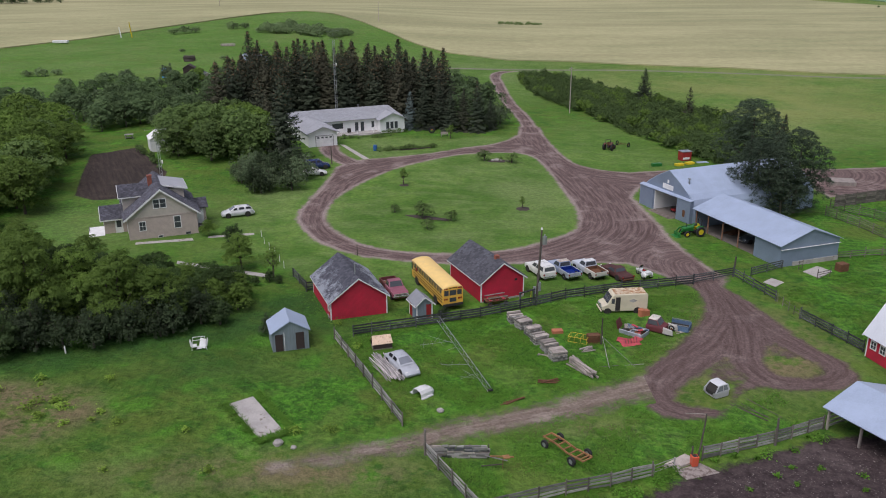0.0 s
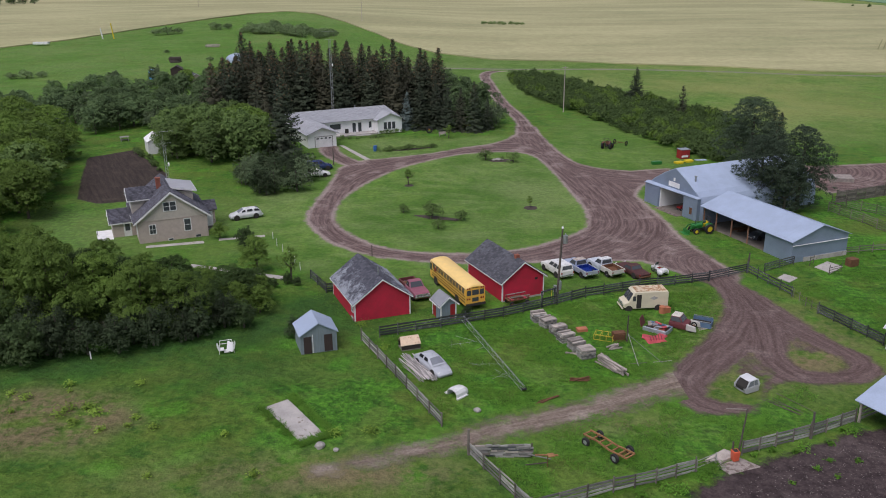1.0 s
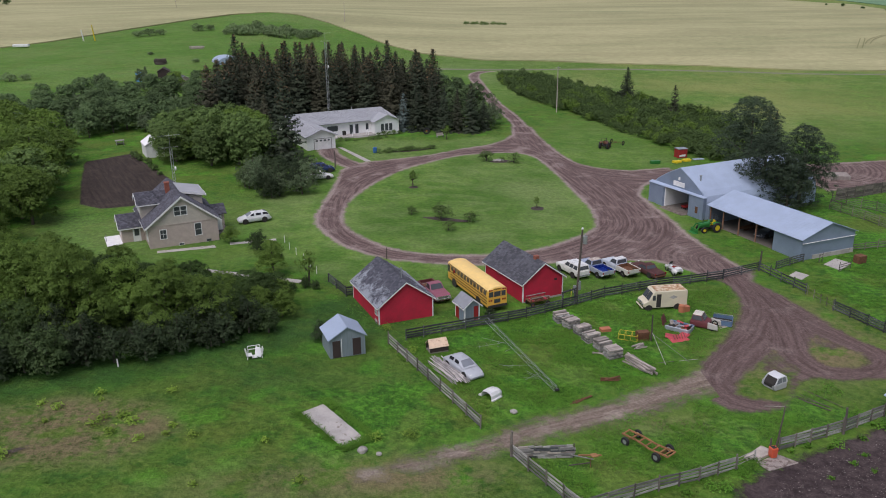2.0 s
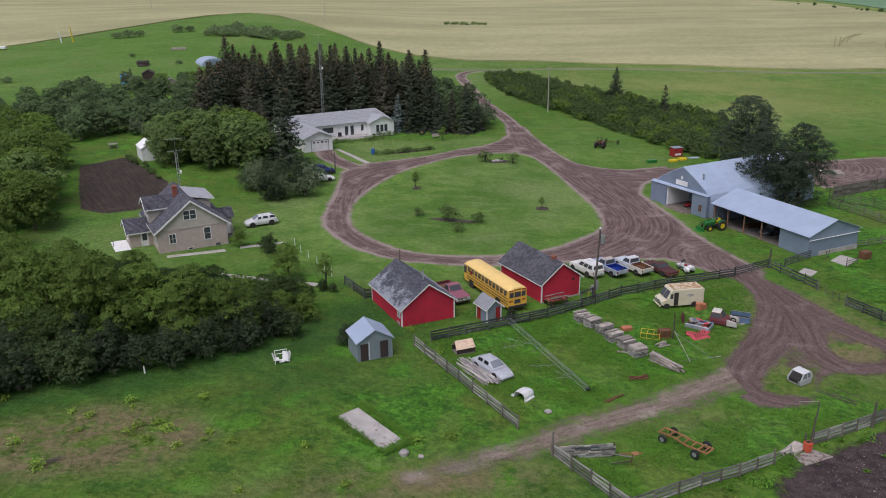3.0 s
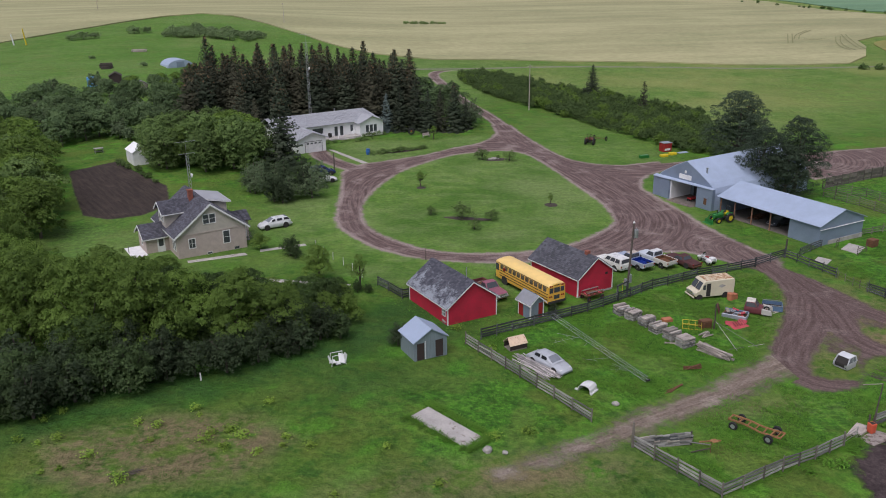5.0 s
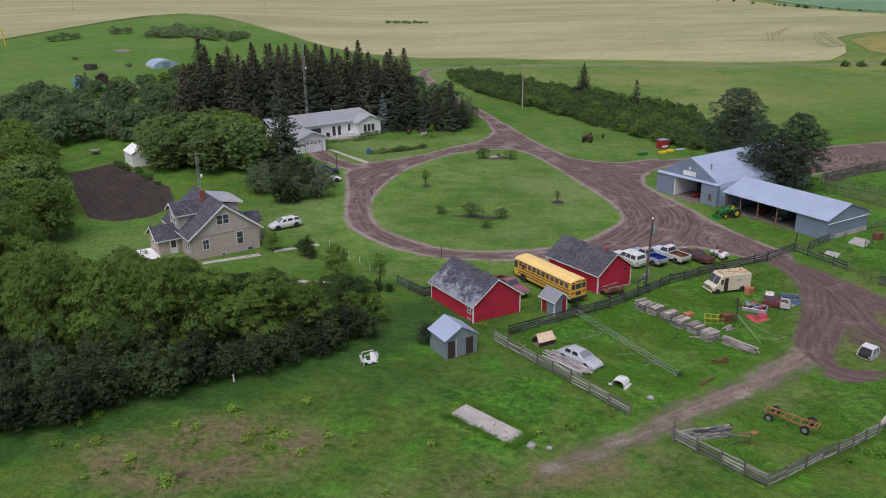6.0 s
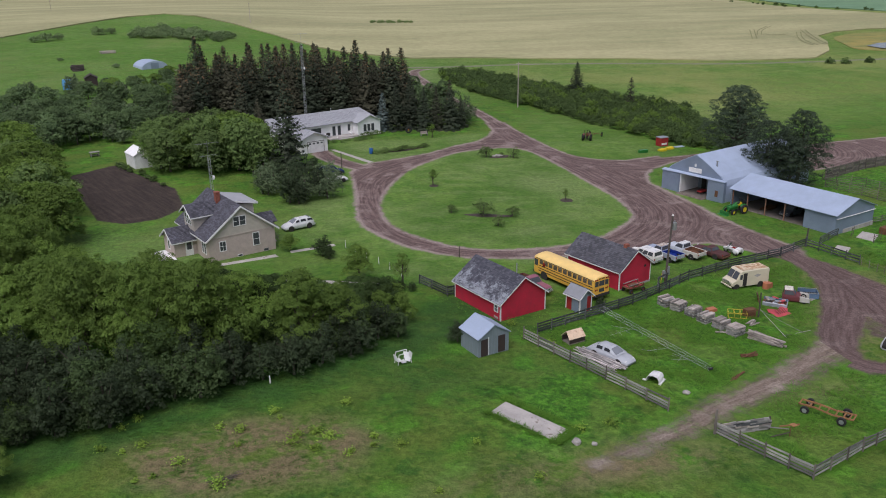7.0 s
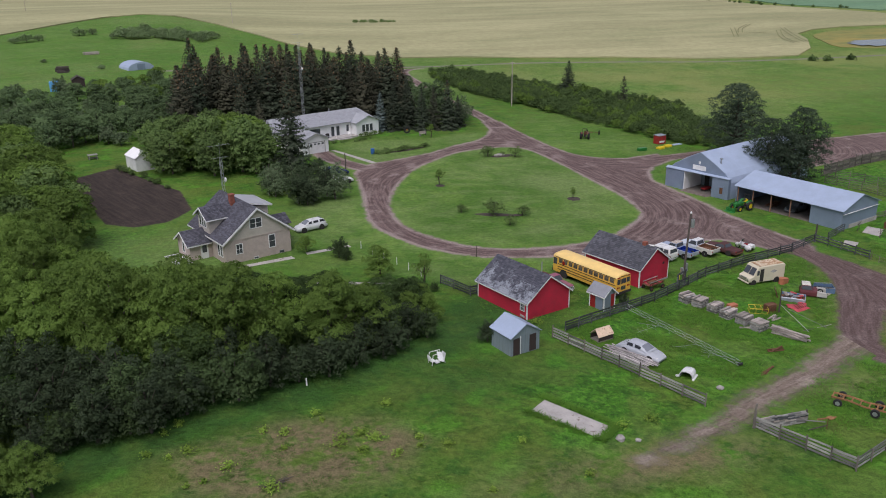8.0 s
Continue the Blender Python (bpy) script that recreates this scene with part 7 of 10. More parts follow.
def plant(key, x, y, scale=1.0, turn=None, group="", sink=0.0, tall=1.0, label=None):
    name, lab, category, trunk, crown, h = _kinds[key]
    turn = random.uniform(0, 360) if turn is None else turn
    ob = new(name)
    ob.matrix_basis = pose(x, y, gz(x, y) - sink, 0, 0, turn) @ Matrix.Diagonal((scale, scale, scale * tall, 1))
    tagged(ob, label or lab, category, group)
    for nm, me in (("trunk", trunk), ("crown", crown)):
        o = new(nm, me)
        o.parent = ob
    return ob


def spruce_kind(key, height, radius, needle, cones, seed, label, thin=1.0):
    """Whorls of drooping branches with upturned tips round a pointed leader; cones weigh on the upper ones."""
    q = random.Random(seed)
    cs, dirs, sizes, cone_c, cone_d = [], [], [], [], []
    z = 0.5
    bulge = q.uniform(0.78, 1.0)
    while z < height - 0.25:
        k = 1 - z / height
        rr = radius * k ** bulge * q.uniform(0.82, 1.12) + 0.05
        n = max(4, int((5.5 + 7 * k) * thin))
        off = q.uniform(0, 6.28)
        for i in range(n):
            a = off + 6.283 * i / n + q.uniform(-0.3, 0.3)
            ln = rr * (q.uniform(0.72, 1.12) if q.random() > 0.15 else q.uniform(0.4, 0.7))
            zz = z + q.uniform(-0.2, 0.2)
            lift = 0.35 * (1 - k) - 0.42 * k
            steps = max(2, int(ln / 0.27))
            for e in range(1, steps + 1):
                u = e / steps
                rise = ln * (lift * u + 0.18 * u ** 3)
                fan = 0.24 * ln * (1 - u) ** 0.7 + 0.06
                for w in (-1, -0.4, 0.4, 1):
                    if u < 0.35 and abs(w) > 0.5:
                        continue
                    sp = w * fan * q.uniform(0.6, 1.2)
                    cs.append((math.cos(a) * ln * u - math.sin(a) * sp, math.sin(a) * ln * u + math.cos(a) * sp, max(0.05, zz + rise - abs(w) * 0.12 * (0.4 + k))))
                    dirs.append((math.cos(a) * 0.75 - math.sin(a) * w * 0.3, math.sin(a) * 0.75 + math.cos(a) * w * 0.3, 0.62))
                    sizes.append(0.17 + 0.2 * k)
                if cones and z > height * 0.55 and u > 0.45 and q.random() < 0.12 + 1.2 * (z / height - 0.55):
                    cone_c.append((math.cos(a) * ln * u, math.sin(a) * ln * u, zz + rise - 0.06))
                    cone_d.append((math.cos(a), math.sin(a), 0.2))
        z += 0.24 + 0.3 * k
    for e in range(10):
        cs.append((0, 0, height - 0.5 + e * 0.06))
        dirs.append((math.cos(e * 2.4), math.sin(e * 2.4), 0.5))
        sizes.append(0.12)
    cs, dirs = np.array(cs), np.array(dirs)
    cs += rng.normal(0, 0.06, cs.shape)
    v, f, soft = leaf_sprays(cs, dirs, np.array(sizes), 0.34)
    bm = bmesh.new()
    tube(bm, (0, 0, -0.3), (0, 0, height), height * 0.014 + 0.06, 0.02, 7)
    t = bpy.data.meshes.new("trunk")
    bm.to_mesh(t)
    bm.free()
    t.materials.append(M_BARK)
    cone = None
    if cones:
        cv, cf, cn = leaf_sprays(np.array(cone_c) + rng.normal(0, 0.08, (len(cone_c), 3)), np.array(cone_d) + [0, 0, 0.5], 0.27, 0.6)
        cone = mesh_of("cone_crown", cv, cf, LEAF_CONE, normals=cn)
    _kinds[key] = ("spruce_tree", label, "tree", t, mesh_of("crown", v, f, needle, normals=soft), height, cone)


def plant_spruce(key, x, y, scale=1.0, group="spruce shelterbelt", tall=1.0):
    name, lab, category, trunk, crown, h, cone = _kinds[key]
    ob = new(name)
    ob.matrix_basis = pose(x, y, gz(x, y), 0, 0, random.uniform(0, 360)) @ Matrix.Diagonal((scale, scale, scale * tall, 1))
    tagged(ob, lab, category, group)
    for nm, me in (("trunk", trunk), ("crown", crown), ("cone_crown", cone)):
        if me:
            o = new(nm, me)
            o.parent = ob
            if nm == "cone_crown":
                tagged(o, "brown cone-laden upper growth", "", "", "stuff")
    return ob


for i in range(3):
    tree_kind("maple%d" % i, 8.0, 3.5, 38, 0.08, 58, 0.14, LEAF_DARK, "broadleaf_tree", "dense dark green maple tree in a grove", "tree", 5, 1.45, 10 + i)
for i in range(3):
    tree_kind("elm%d" % i, 8.0, 3.2, 34, 0.08, 58, 0.14, LEAF_LIGHT, "broadleaf_tree", "bright green broadleaf tree at the edge of a grove", "tree", 5, 1.4, 20 + i)
for i in range(2):
    tree_kind("willow%d" % i, 5.0, 2.3, 44, 0.0, 34, 0.15, LEAF_GREY, "shrub", "dark grey-green willow bush under the trees", "shrub", 6, 0.8, 30 + i, 5)
    tree_kind("farwillow%d" % i, 5.0, 2.5, 40, 0.0, 13, 0.25, LEAF_SILVER, "shrub", "grey-green willow bush in a shelterbelt", "shrub", 3, 0.85, 35 + i, 5)
    tree_kind("mid%d" % i, 8.0, 3.5, 40, 0.03, 19, 0.24, (LEAF_GARDEN, LEAF_LIGHT)[i], "broadleaf_tree", "dense green broadleaf tree in a grove", "tree", 4, 1.4, 37 + i)
    tree_kind("wisp%d" % i, 3.0, 2.4, 60, 0.0, 4.2, 0.26, LEAF_WISP, "shrub", "low grey-green willow bush in the pasture", "shrub", 3, 0.62, 46 + i, 9)
tree_kind("thicket", 5.0, 2.2, 40, 0.0, 30, 0.17, LEAF_THICKET, "shrub", "mid-green bush at the edge of the grove", "shrub", 6, 0.85, 33, 4)
for i in range(2):
    tree_kind("far%d" % i, 8.0, 3.8, 46, 0.02, 10, 0.32, LEAF_BELT, "broadleaf_tree", "dark green broadleaf tree in a shelterbelt", "tree", 4, 1.2, 40 + i)
tree_kind("silver", 5.0, 2.5, 48, 0.0, 15, 0.17, LEAF_SILVER, "shrub", "pale grey-green willow bush beside the driveway", "shrub", 6, 0.8, 45, 6)
tree_kind("poplar0", 13.4, 5.0, 520, 0.02, 46, 0.12, LEAF_POPLAR, "poplar_tree", "tall dark grey-green poplar behind the machine shed", "tree", 6, 0.58, 50)
for i in (1, 2):
    tree_kind("poplar%d" % i, 11.0, 4.3, 440, 0.02, 48, 0.115, LEAF_POPLAR, "poplar_tree", "feathery dark grey-green poplar behind the machine shed", "tree", 6, 0.52, 50 + i)
for i in range(3):
    tree_kind("shrub%d" % i, 2.6, 1.8, 30, 0.0, 16, 0.22, LEAF_SHRUB, "shrub", "mid-green caragana shrub beside the road", "shrub", 5, 0.6, 60 + i, 5)
tree_kind("bush", 1.4, 0.95, 22, 0.0, 60, 0.1, LEAF_GARDEN, "garden_shrub", "small round green shrub in a garden bed", "shrub", 5, 0.4, 71)
tree_kind("sapling", 3.2, 0.8, 20, 0.25, 50, 0.11, LEAF_LIGHT, "sapling", "slender young tree staked in a mulch ring", "tree", 4, 0.35, 72)
spruce_kind("spruce0", 15.0, 3.7, LEAF_SPRUCE, True, 3, "tall dark spruce with brown cones at its top")
spruce_kind("spruce1", 14.0, 3.7, LEAF_SPRUCE, True, 4, "tall dark spruce with brown cones at its top")
spruce_kind("spruce2", 12.0, 3.6, LEAF_SPRUCE, False, 5, "dense dark green spruce tree")
spruce_kind("spruce3", 13.0, 3.6, LEAF_SPRUCE, True, 8, "tall dark spruce with brown cones at its top")
spruce_kind("thinspruce", 8.0, 2.6, LEAF_SPRUCE, False, 9, "sparse young spruce standing over the hedge", 0.45)
spruce_kind("bluespruce", 9.0, 2.4, LEAF_BLUE, False, 6, "pale blue-grey spruce beside the house")


def scatter(ring, gap, seed, jitter=0.35):
    """Places about gap metres apart inside a ring."""
    q = random.Random(seed)
    ring = np.array(ring, float)
    out = []
    y, row = ring[:, 1].min(), 0
    while y < ring[:, 1].max():
        x = ring[:, 0].min() + (row % 2) * gap / 2
        while x < ring[:, 0].max():
            px, py = x + q.uniform(-jitter, jitter) * gap, y + q.uniform(-jitter, jitter) * gap
            if inside(np.array([px]), np.array([py]), ring)[0]:
                out.append((px, py))
            x += gap
        y += gap * 0.87
        row += 1
    return out


def grove(ring, gap, kinds, lo, hi, seed, group, sink=0.0, tall=1.0):
    q = random.Random(seed)
    for x, y in scatter(ring, gap, seed):
        plant(q.choice(kinds), x, y, q.uniform(lo, hi), q.uniform(0, 360), group, sink, tall * q.uniform(0.9, 1.12))


def hedge(name, label, ring, gap, kinds, lo, hi, seed, leaf=None):
    """A belt of shrubs too many to count, as one mesh."""
    q = random.Random(seed)
    vs, fs, ns, n = [], [], [], 0
    for x, y in scatter(ring, gap, seed):
        v, f, m, soft = _leaves[q.choice(kinds)]
        a, k = q.uniform(0, 6.283), q.uniform(lo, hi)
        r = np.array([[math.cos(a), -math.sin(a), 0], [math.sin(a), math.cos(a), 0], [0, 0, q.uniform(0.85, 1.2)]]) * k
        vs.append(v @ r.T + [x, y, gz(x, y)])
        fs.append(f + n)
        ns.append(unit(soft @ r.T))
        n += len(v)
    return tagged(new(name, mesh_of(name, np.vstack(vs), np.vstack(fs), leaf or m, normals=np.vstack(ns))), label, "hedge", kind="stuff")


FRONT_GROVE = [(-58, 64), (-50, 72.5), (-38, 73), (-29, 76), (-22, 79.5), (-20, 84), (-23, 87), (-30, 89.5), (-42, 90.5), (-52, 95), (-66, 100), (-74, 80)]
q_front = random.Random(1)
for x, y in scatter(FRONT_GROVE, 4.8, 1):
    # the grove is highest towards the meadow and thins out to low growth at the garden walk
    back = float(np.interp(1.1 * x, [-53, -45, -38, -32, -26, -23], [106.5, 103.5, 97.2, 94.8, 91, 88.5]))
    tall = min(9.5, max(2.2, 0.345 * (back - y))) * q_front.uniform(0.84, 1.1) if x > -53 else 9.5 * q_front.uniform(0.85, 1.1)
    k = min(1.0, max(0.4, tall / 8.0))
    low = x < -51 and y < 78
    kind = q_front.choice(["willow0", "willow1"] if low else ["elm0", "elm1", "elm2"] if x < -48 and y > 78 else ["maple0", "maple1", "maple2", "elm2", "elm0", "elm1"])
    if low:
        tall, k = 8.5, 1.05
    plant(kind, x, y, k * q_front.uniform(0.92, 1.1), q_front.uniform(0, 360), "front grove", 0, min(1.3, tall / 8.0 / k))
grove([(-58, 61.2), (-51, 64), (-47.5, 65.8), (-44, 67.9), (-36, 69.7), (-30, 73), (-22.2, 76.4), (-21.6, 79.5), (-29, 77), (-38, 73.4), (-50, 72.4)], 2.3, ["willow0", "willow1", "thicket", "thicket"], 0.62, 1.0, 2, "front grove")
grove([(-40, 74.5), (-30, 77.4), (-21.5, 79.8), (-19.6, 82.5), (-26, 85.2), (-40, 87)], 2.8, ["maple0", "elm0", "willow1", "maple2"], 0.4, 0.56, 22, "front grove", 0.0, 1.05)
grove([(-62, 104), (-58, 112), (-63, 122), (-70, 145), (-74, 165), (-92, 165), (-92, 104)], 6.0, ["mid1", "mid0", "mid1", "mid1"], 0.85, 1.25, 3, "left grove")
grove([(-55, 160), (-50, 150), (-43, 144), (-36, 147), (-33, 156), (-40, 168), (-52, 170)], 5.0, ["mid0", "mid0", "mid1"], 0.9, 1.2, 4, "garden grove")
grove([(-37, 136), (-30, 127), (-24.0, 130.5), (-23.6, 137.5), (-28, 143), (-36, 144)], 3.4, ["silver", "silver", "willow1"], 0.75, 1.02, 5, "driveway bushes")
grove([(-112, 178), (-58, 176), (-48, 178), (-40, 190), (-46, 232), (-66, 226), (-90, 225), (-116, 205)], 5.9, ["far0", "far1", "farwillow1"], 0.62, 0.9, 6, "back shelterbelt")
SPRUCE_BELT = [(-50, 178), (-30, 187), (-2, 189), (2, 194), (-3, 212), (-52, 212)]
for i, (x, y) in enumerate(scatter(SPRUCE_BELT, 4.0, 8)):
    plant_spruce(("spruce0", "spruce1", "spruce2", "spruce3")[random.randrange(4)], x, y, random.uniform(1.15, 1.42), tall=random.uniform(0.76, 0.98))
for x, y, s, k in ((-29.8, 151.4, 1.22, "spruce1"), (-34.5, 159.5, 0.95, "spruce2"), (-37.5, 166, 1.05, "spruce3"), (-4.5, 182, 0.85, "spruce2"), (1.5, 180.5, 0.8, "spruce2"), (4.5, 181.5, 0.78, "spruce2"), (7.4, 180.4, 0.86, "spruce3"), (-1, 184, 0.9, "spruce2"), (10.5, 183, 0.6, "spruce2")):
    plant_spruce(k, x, y, s)
plant_spruce("bluespruce", -7.5, 182.5, 0.95)
grove([(9, 184), (12.5, 186), (13, 200), (11.5, 218), (10, 246), (-14, 244), (-12, 215), (0, 196)], 5.0, ["farwillow1", "far1", "farwillow0", "far0"], 0.6, 0.95, 9, "spruce shelterbelt")
plant("silver", 11.8, 184.5, 1.15, None, "spruce shelterbelt")
plant("silver", 13.2, 190.0, 1.3, None, "spruce shelterbelt")
HEDGE = [(23.5, 262), (25, 235), (37, 199), (45, 170), (50, 157), (56, 148), (63, 152), (66, 172), (72, 194), (57, 222), (40, 262), (27, 273)]
hedge("caragana_hedge", "wide belt of mid-green caragana shrubs along the lane", HEDGE, 2.5, ["shrub0", "shrub1", "shrub2"], 0.55, 1.1, 10)
hedge("willow_hedge", "yellow-green bushes growing up through the hedge", HEDGE, 6.0, ["shrub0", "shrub1", "shrub2"], 0.5, 1.25, 21, LEAF_LIGHT)
plant("poplar0", 53.2, 139.5, 1.22, None, "", 0, 0.9)
plant("poplar1", 54.0, 121.4, 1.15, None, "", 0, 1.04)
plant("poplar2", 48.2, 122.0, 1.05)
plant("poplar2", 51.4, 119.8, 0.82)
plant_spruce("spruce1", 63.5, 154.5, 0.72, "machine yard trees")
plant_spruce("spruce3", 66.5, 158.0, 0.68, "machine yard trees")
plant_spruce("spruce2", 54.0, 221.0, 1.0, "hedge spruces", 0.78)
plant_spruce("thinspruce", 59.5, 198.0, 1.0, "hedge spruces")

# ---- loose things in the yard ----
M_YELLOWBAR = surface("yellow_paint", (0.6, 0.47, 0.05), 0.6, var=0.2)
M_PADSLAB = surface("stained_pad", (0.29, 0.25, 0.23), 0.9, var=0.25, scale=0.9, worn=(0.15, 0.115, 0.1), worn_amount=0.5)
M_ORANGE = surface("faded_orange", (0.42, 0.15, 0.08), 0.6, var=0.2)
M_PINKRED = surface("faded_red_paint", (0.42, 0.06, 0.075), 0.6, var=0.25, worn=(0.5, 0.3, 0.28), worn_amount=0.36)
M_BLUEJUNK = surface("faded_blue_paint", (0.09, 0.15, 0.24), 0.6, var=0.25, worn=(0.3, 0.32, 0.34), worn_amount=0.4)
M_STEELBLUE = surface("dull_steel", (0.33, 0.36, 0.4), 0.5, 0.3, var=0.2)
M_MULCH = surface("dark_mulch", (0.06, 0.045, 0.038), 0.95, var=0.4, scale=5, bump=0.6)
M_ROCK = surface("field_stone", (0.33, 0.31, 0.29), 0.9, var=0.3, scale=2.5, bump=0.5)
M_SKYBLUE = surface("light_blue_paint", (0.12, 0.38, 0.72), 0.5, var=0.1)
M_PLASTICBLUE = surface("blue_plastic", (0.03, 0.12, 0.35), 0.4, var=0.15)
M_CHASSIS = surface("orange_rust_frame", (0.3, 0.15, 0.065), 0.75, var=0.35, worn=(0.17, 0.07, 0.04), worn_amount=0.42)


M_SLAB = surface("silvered_slab_wood", (0.43, 0.4, 0.39), 0.9, var=0.3, scale=1.5, rand=0.5, bump=0.4)


def timber_stack(x, y, rz, seed):
    """A cribbed stack of weathered timbers: layers crossing each other."""
    q = random.Random(seed)
    s = thing("timber_stack", x, y, rz, "cribbed stack of weathered grey timbers in the grass", "timber stack", "timber stacks")
    for k in range(7):
        z = 0.07 + k * 0.14
        if k % 2 == 0:
            for i in range(5):
                if k == 6 and q.random() < 0.25:
                    continue
                yy = -0.5 + i * 0.25 + q.uniform(-0.015, 0.015)
                bar("timber", (-0.72 + q.uniform(-0.07, 0.05), yy, z), (0.72 + q.uniform(-0.05, 0.07), yy + q.uniform(-0.03, 0.03), z + q.uniform(0, 0.02)), 0.225, 0.12, M_WOODPALE if k >= 4 else M_WOOD, s)
        else:
            for i in range(6):
                xx = -0.62 + i * 0.25 + q.uniform(-0.02, 0.02)
                bar("timber", (xx, -0.62 + q.uniform(-0.04, 0.04), z), (xx, 0.62 + q.uniform(-0.04, 0.04), z), 0.21, 0.12, M_WOOD, s)
    return s


for i, (x, y) in enumerate(((7.45, 79.15), (8.2, 77.75), (9.0, 76.0), (9.5, 74.3), (10.25, 72.5), (10.85, 70.75))):
    timber_stack(x, y, 21 + (i * 37) % 13 - 6, i)


def pole_pile(name, x, y, rz, length, width, count, label, material, seed, layers=3, thick=0.11, shape="pole"):
    q = random.Random(seed)
    p = thing(name, x, y, rz, label, "wood pile")
    for i in range(count):
        layer = i * layers // count
        half = width / 2 * (1 - 0.28 * layer)
        yy = q.uniform(-half, half)
        l2 = length / 2 * q.uniform(0.7, 1.05)
        sh = q.uniform(-0.15, 0.15) * length
        tw = q.uniform(-0.28, 0.28)
        z = 0.07 + layer * thick * 1.25
        bar("pole", (-l2 + sh, yy - tw, z + q.uniform(0, 0.08)), (l2 + sh, yy + tw, z + q.uniform(0, 0.08)), thick * q.uniform(0.7, 1.3), thick * q.uniform(0.6, 1.1), material, p, shape)
    return p


pole_pile("slab_wood_pile", -5.35, 67.8, -64, 4.8, 1.8, 64, "pile of pale slab wood and old poles by the sedan", M_SLAB, 4, 5, 0.085)
pole_pile("lumber_pile", 12.9, 68.5, -65, 3.5, 1.1, 24, "pile of reddish-grey old lumber in the grass", M_WOODPALE, 5, 4, 0.13, "board")
pole_pile("lumber_scrap", 14.0, 72.6, 20, 1.3, 0.7, 7, "small heap of broken boards", M_WOODPALE, 6, 2, 0.1, "board")
pole_pile("scrap_heap", 9.4, 66.0, 10, 1.9, 0.5, 6, "rusty scrap and boards on the grass", M_RUST, 7, 2, 0.1, "board")
pole_pile("scrap_heap", 6.0, 62.5, 25, 2.4, 0.3, 4, "thin rusty pipe and boards lying in grass", M_RUST, 8, 1, 0.08, "board")


def windbreak_panel():
    """A low panel of rough slabs, standing on edge beside the fence."""
    p = thing("windbreak_panel", 1.1, 53.6, 0, "weathered grey panel of rough slabs standing in grass", "fence panel")
    q = random.Random(9)
    for x in (-2.2, -0.75, 0.75, 2.2):
        bar("upright", (x, 0.09, -0.15), (x, 0.16, 1.12), 0.1, 0.08, M_POST, p)
    for k in range(8):
        z, x = 0.08 + k * 0.132, -2.3 + q.uniform(-0.1, 0.1)
        while x < 2.1:
            e = min(2.35, x + q.uniform(0.5, 1.5))
            lean = 0.04 + 0.07 * z + q.uniform(-0.05, 0.02)
            bar("slab", (x, lean, z + q.uniform(-0.025, 0.025)), (e - 0.04, lean, z + q.uniform(-0.025, 0.025)), 0.1, q.uniform(0.12, 0.15), q.choice((M_WOOD, M_WOOD, M_WOODPALE, M_BLACKFENCE)), p)
            x = e
    bar("brace", (1.9, -0.1, 0.3), (3.6, -0.5, 0.08), 0.11, 0.11, M_WOOD, p, "pole")


windbreak_panel()
pole_pile("fence_rails", 26.4, 61.4, -52, 3.6, 2.8, 5, "loose dark fence rails lying in the grass", M_POST, 10, 1, 0.06)
pole_pile("branch_heap", -39.5, 55.5, 25, 2.2, 0.7, 7, "dry dark branches lying in the meadow", M_POST, 11, 2, 0.045)
pole_pile("board_scrap", 9.5, 71.3, -12, 1.2, 0.2, 2, "loose pale board in the grass", M_WOODPALE, 12, 1, 0.1, "board")
pole_pile("board_scrap", 24.6, 77.0, 10, 1.8, 0.25, 2, "loose white board beside the junk", M_WOODPALE, 13, 1, 0.1, "board")


def lying_tower():
    """A lattice mast lying on the grass with old antenna arms."""
    a, b = Vector((-0.6, 78.0)), Vector((4.0, 63.9))
    t = thing("lattice_mast", a.x, a.y, 0, "galvanised lattice mast lying on the grass with antenna arms", "lattice mast")
    za, zb = gz(*a), gz(*b)
    d2 = (b - a)
    n = 12
    side = Vector((-d2.y, d2.x)).normalized()
    def at(u, k):
        off = ((-0.24, 0.12), (0.24, 0.12), (0.0, 0.56))[k]
        p = d2 * u + side * off[0]
        return Vector((p.x, p.y, (zb - za) * u + off[1] + 0.45 * (1 - u)))
    for k in range(3):
        bar("mast_leg", at(0, k), at(1, k), 0.038, 0.038, M_ALU, t, "pole")
    for i in range(n):
        for k in range(3):
            bar("brace", at(i / n, k), at((i + 1) / n, (k + 1) % 3), 0.02, 0.02, M_ALU, t, "pole")
    q = random.Random(3)
    for u, ln, turn, rods in ((0.33, 3.3, 200, 3), (0.36, 2.6, 165, 2), (0.42, 1.8, 240, 0), (0.66, 2.6, 190, 3), (0.78, 2.2, 230, 2), (0.84, 1.6, 150, 0)):
        p = at(u, 0)
        way = Vector((math.cos(radians(turn)), math.sin(radians(turn)), 0))
        e = p + way * ln + Vector((0, 0, q.uniform(0.0, 0.5)))
        bar("antenna_boom", p, e, 0.026, 0.026, M_ALU, t, "pole")
        for j in range(rods):
            c = p.lerp(e, 0.35 + j * 0.27)
            k = q.uniform(-0.6, 0.6)
            d = Vector((-way.y + way.x * k, way.x + way.y * k, q.uniform(-0.15, 0.25))) * q.uniform(0.5, 0.95)
            bar("antenna_rod", c + d, c - d, 0.016, 0.016, M_ALU, t, "pole")
    w = wheel(t, d2.x, d2.y, 0.22, 0.16, M_ALU)
    w.matrix_basis = pose(d2.x, d2.y, zb - za + 0.25, 70, 0, 20)


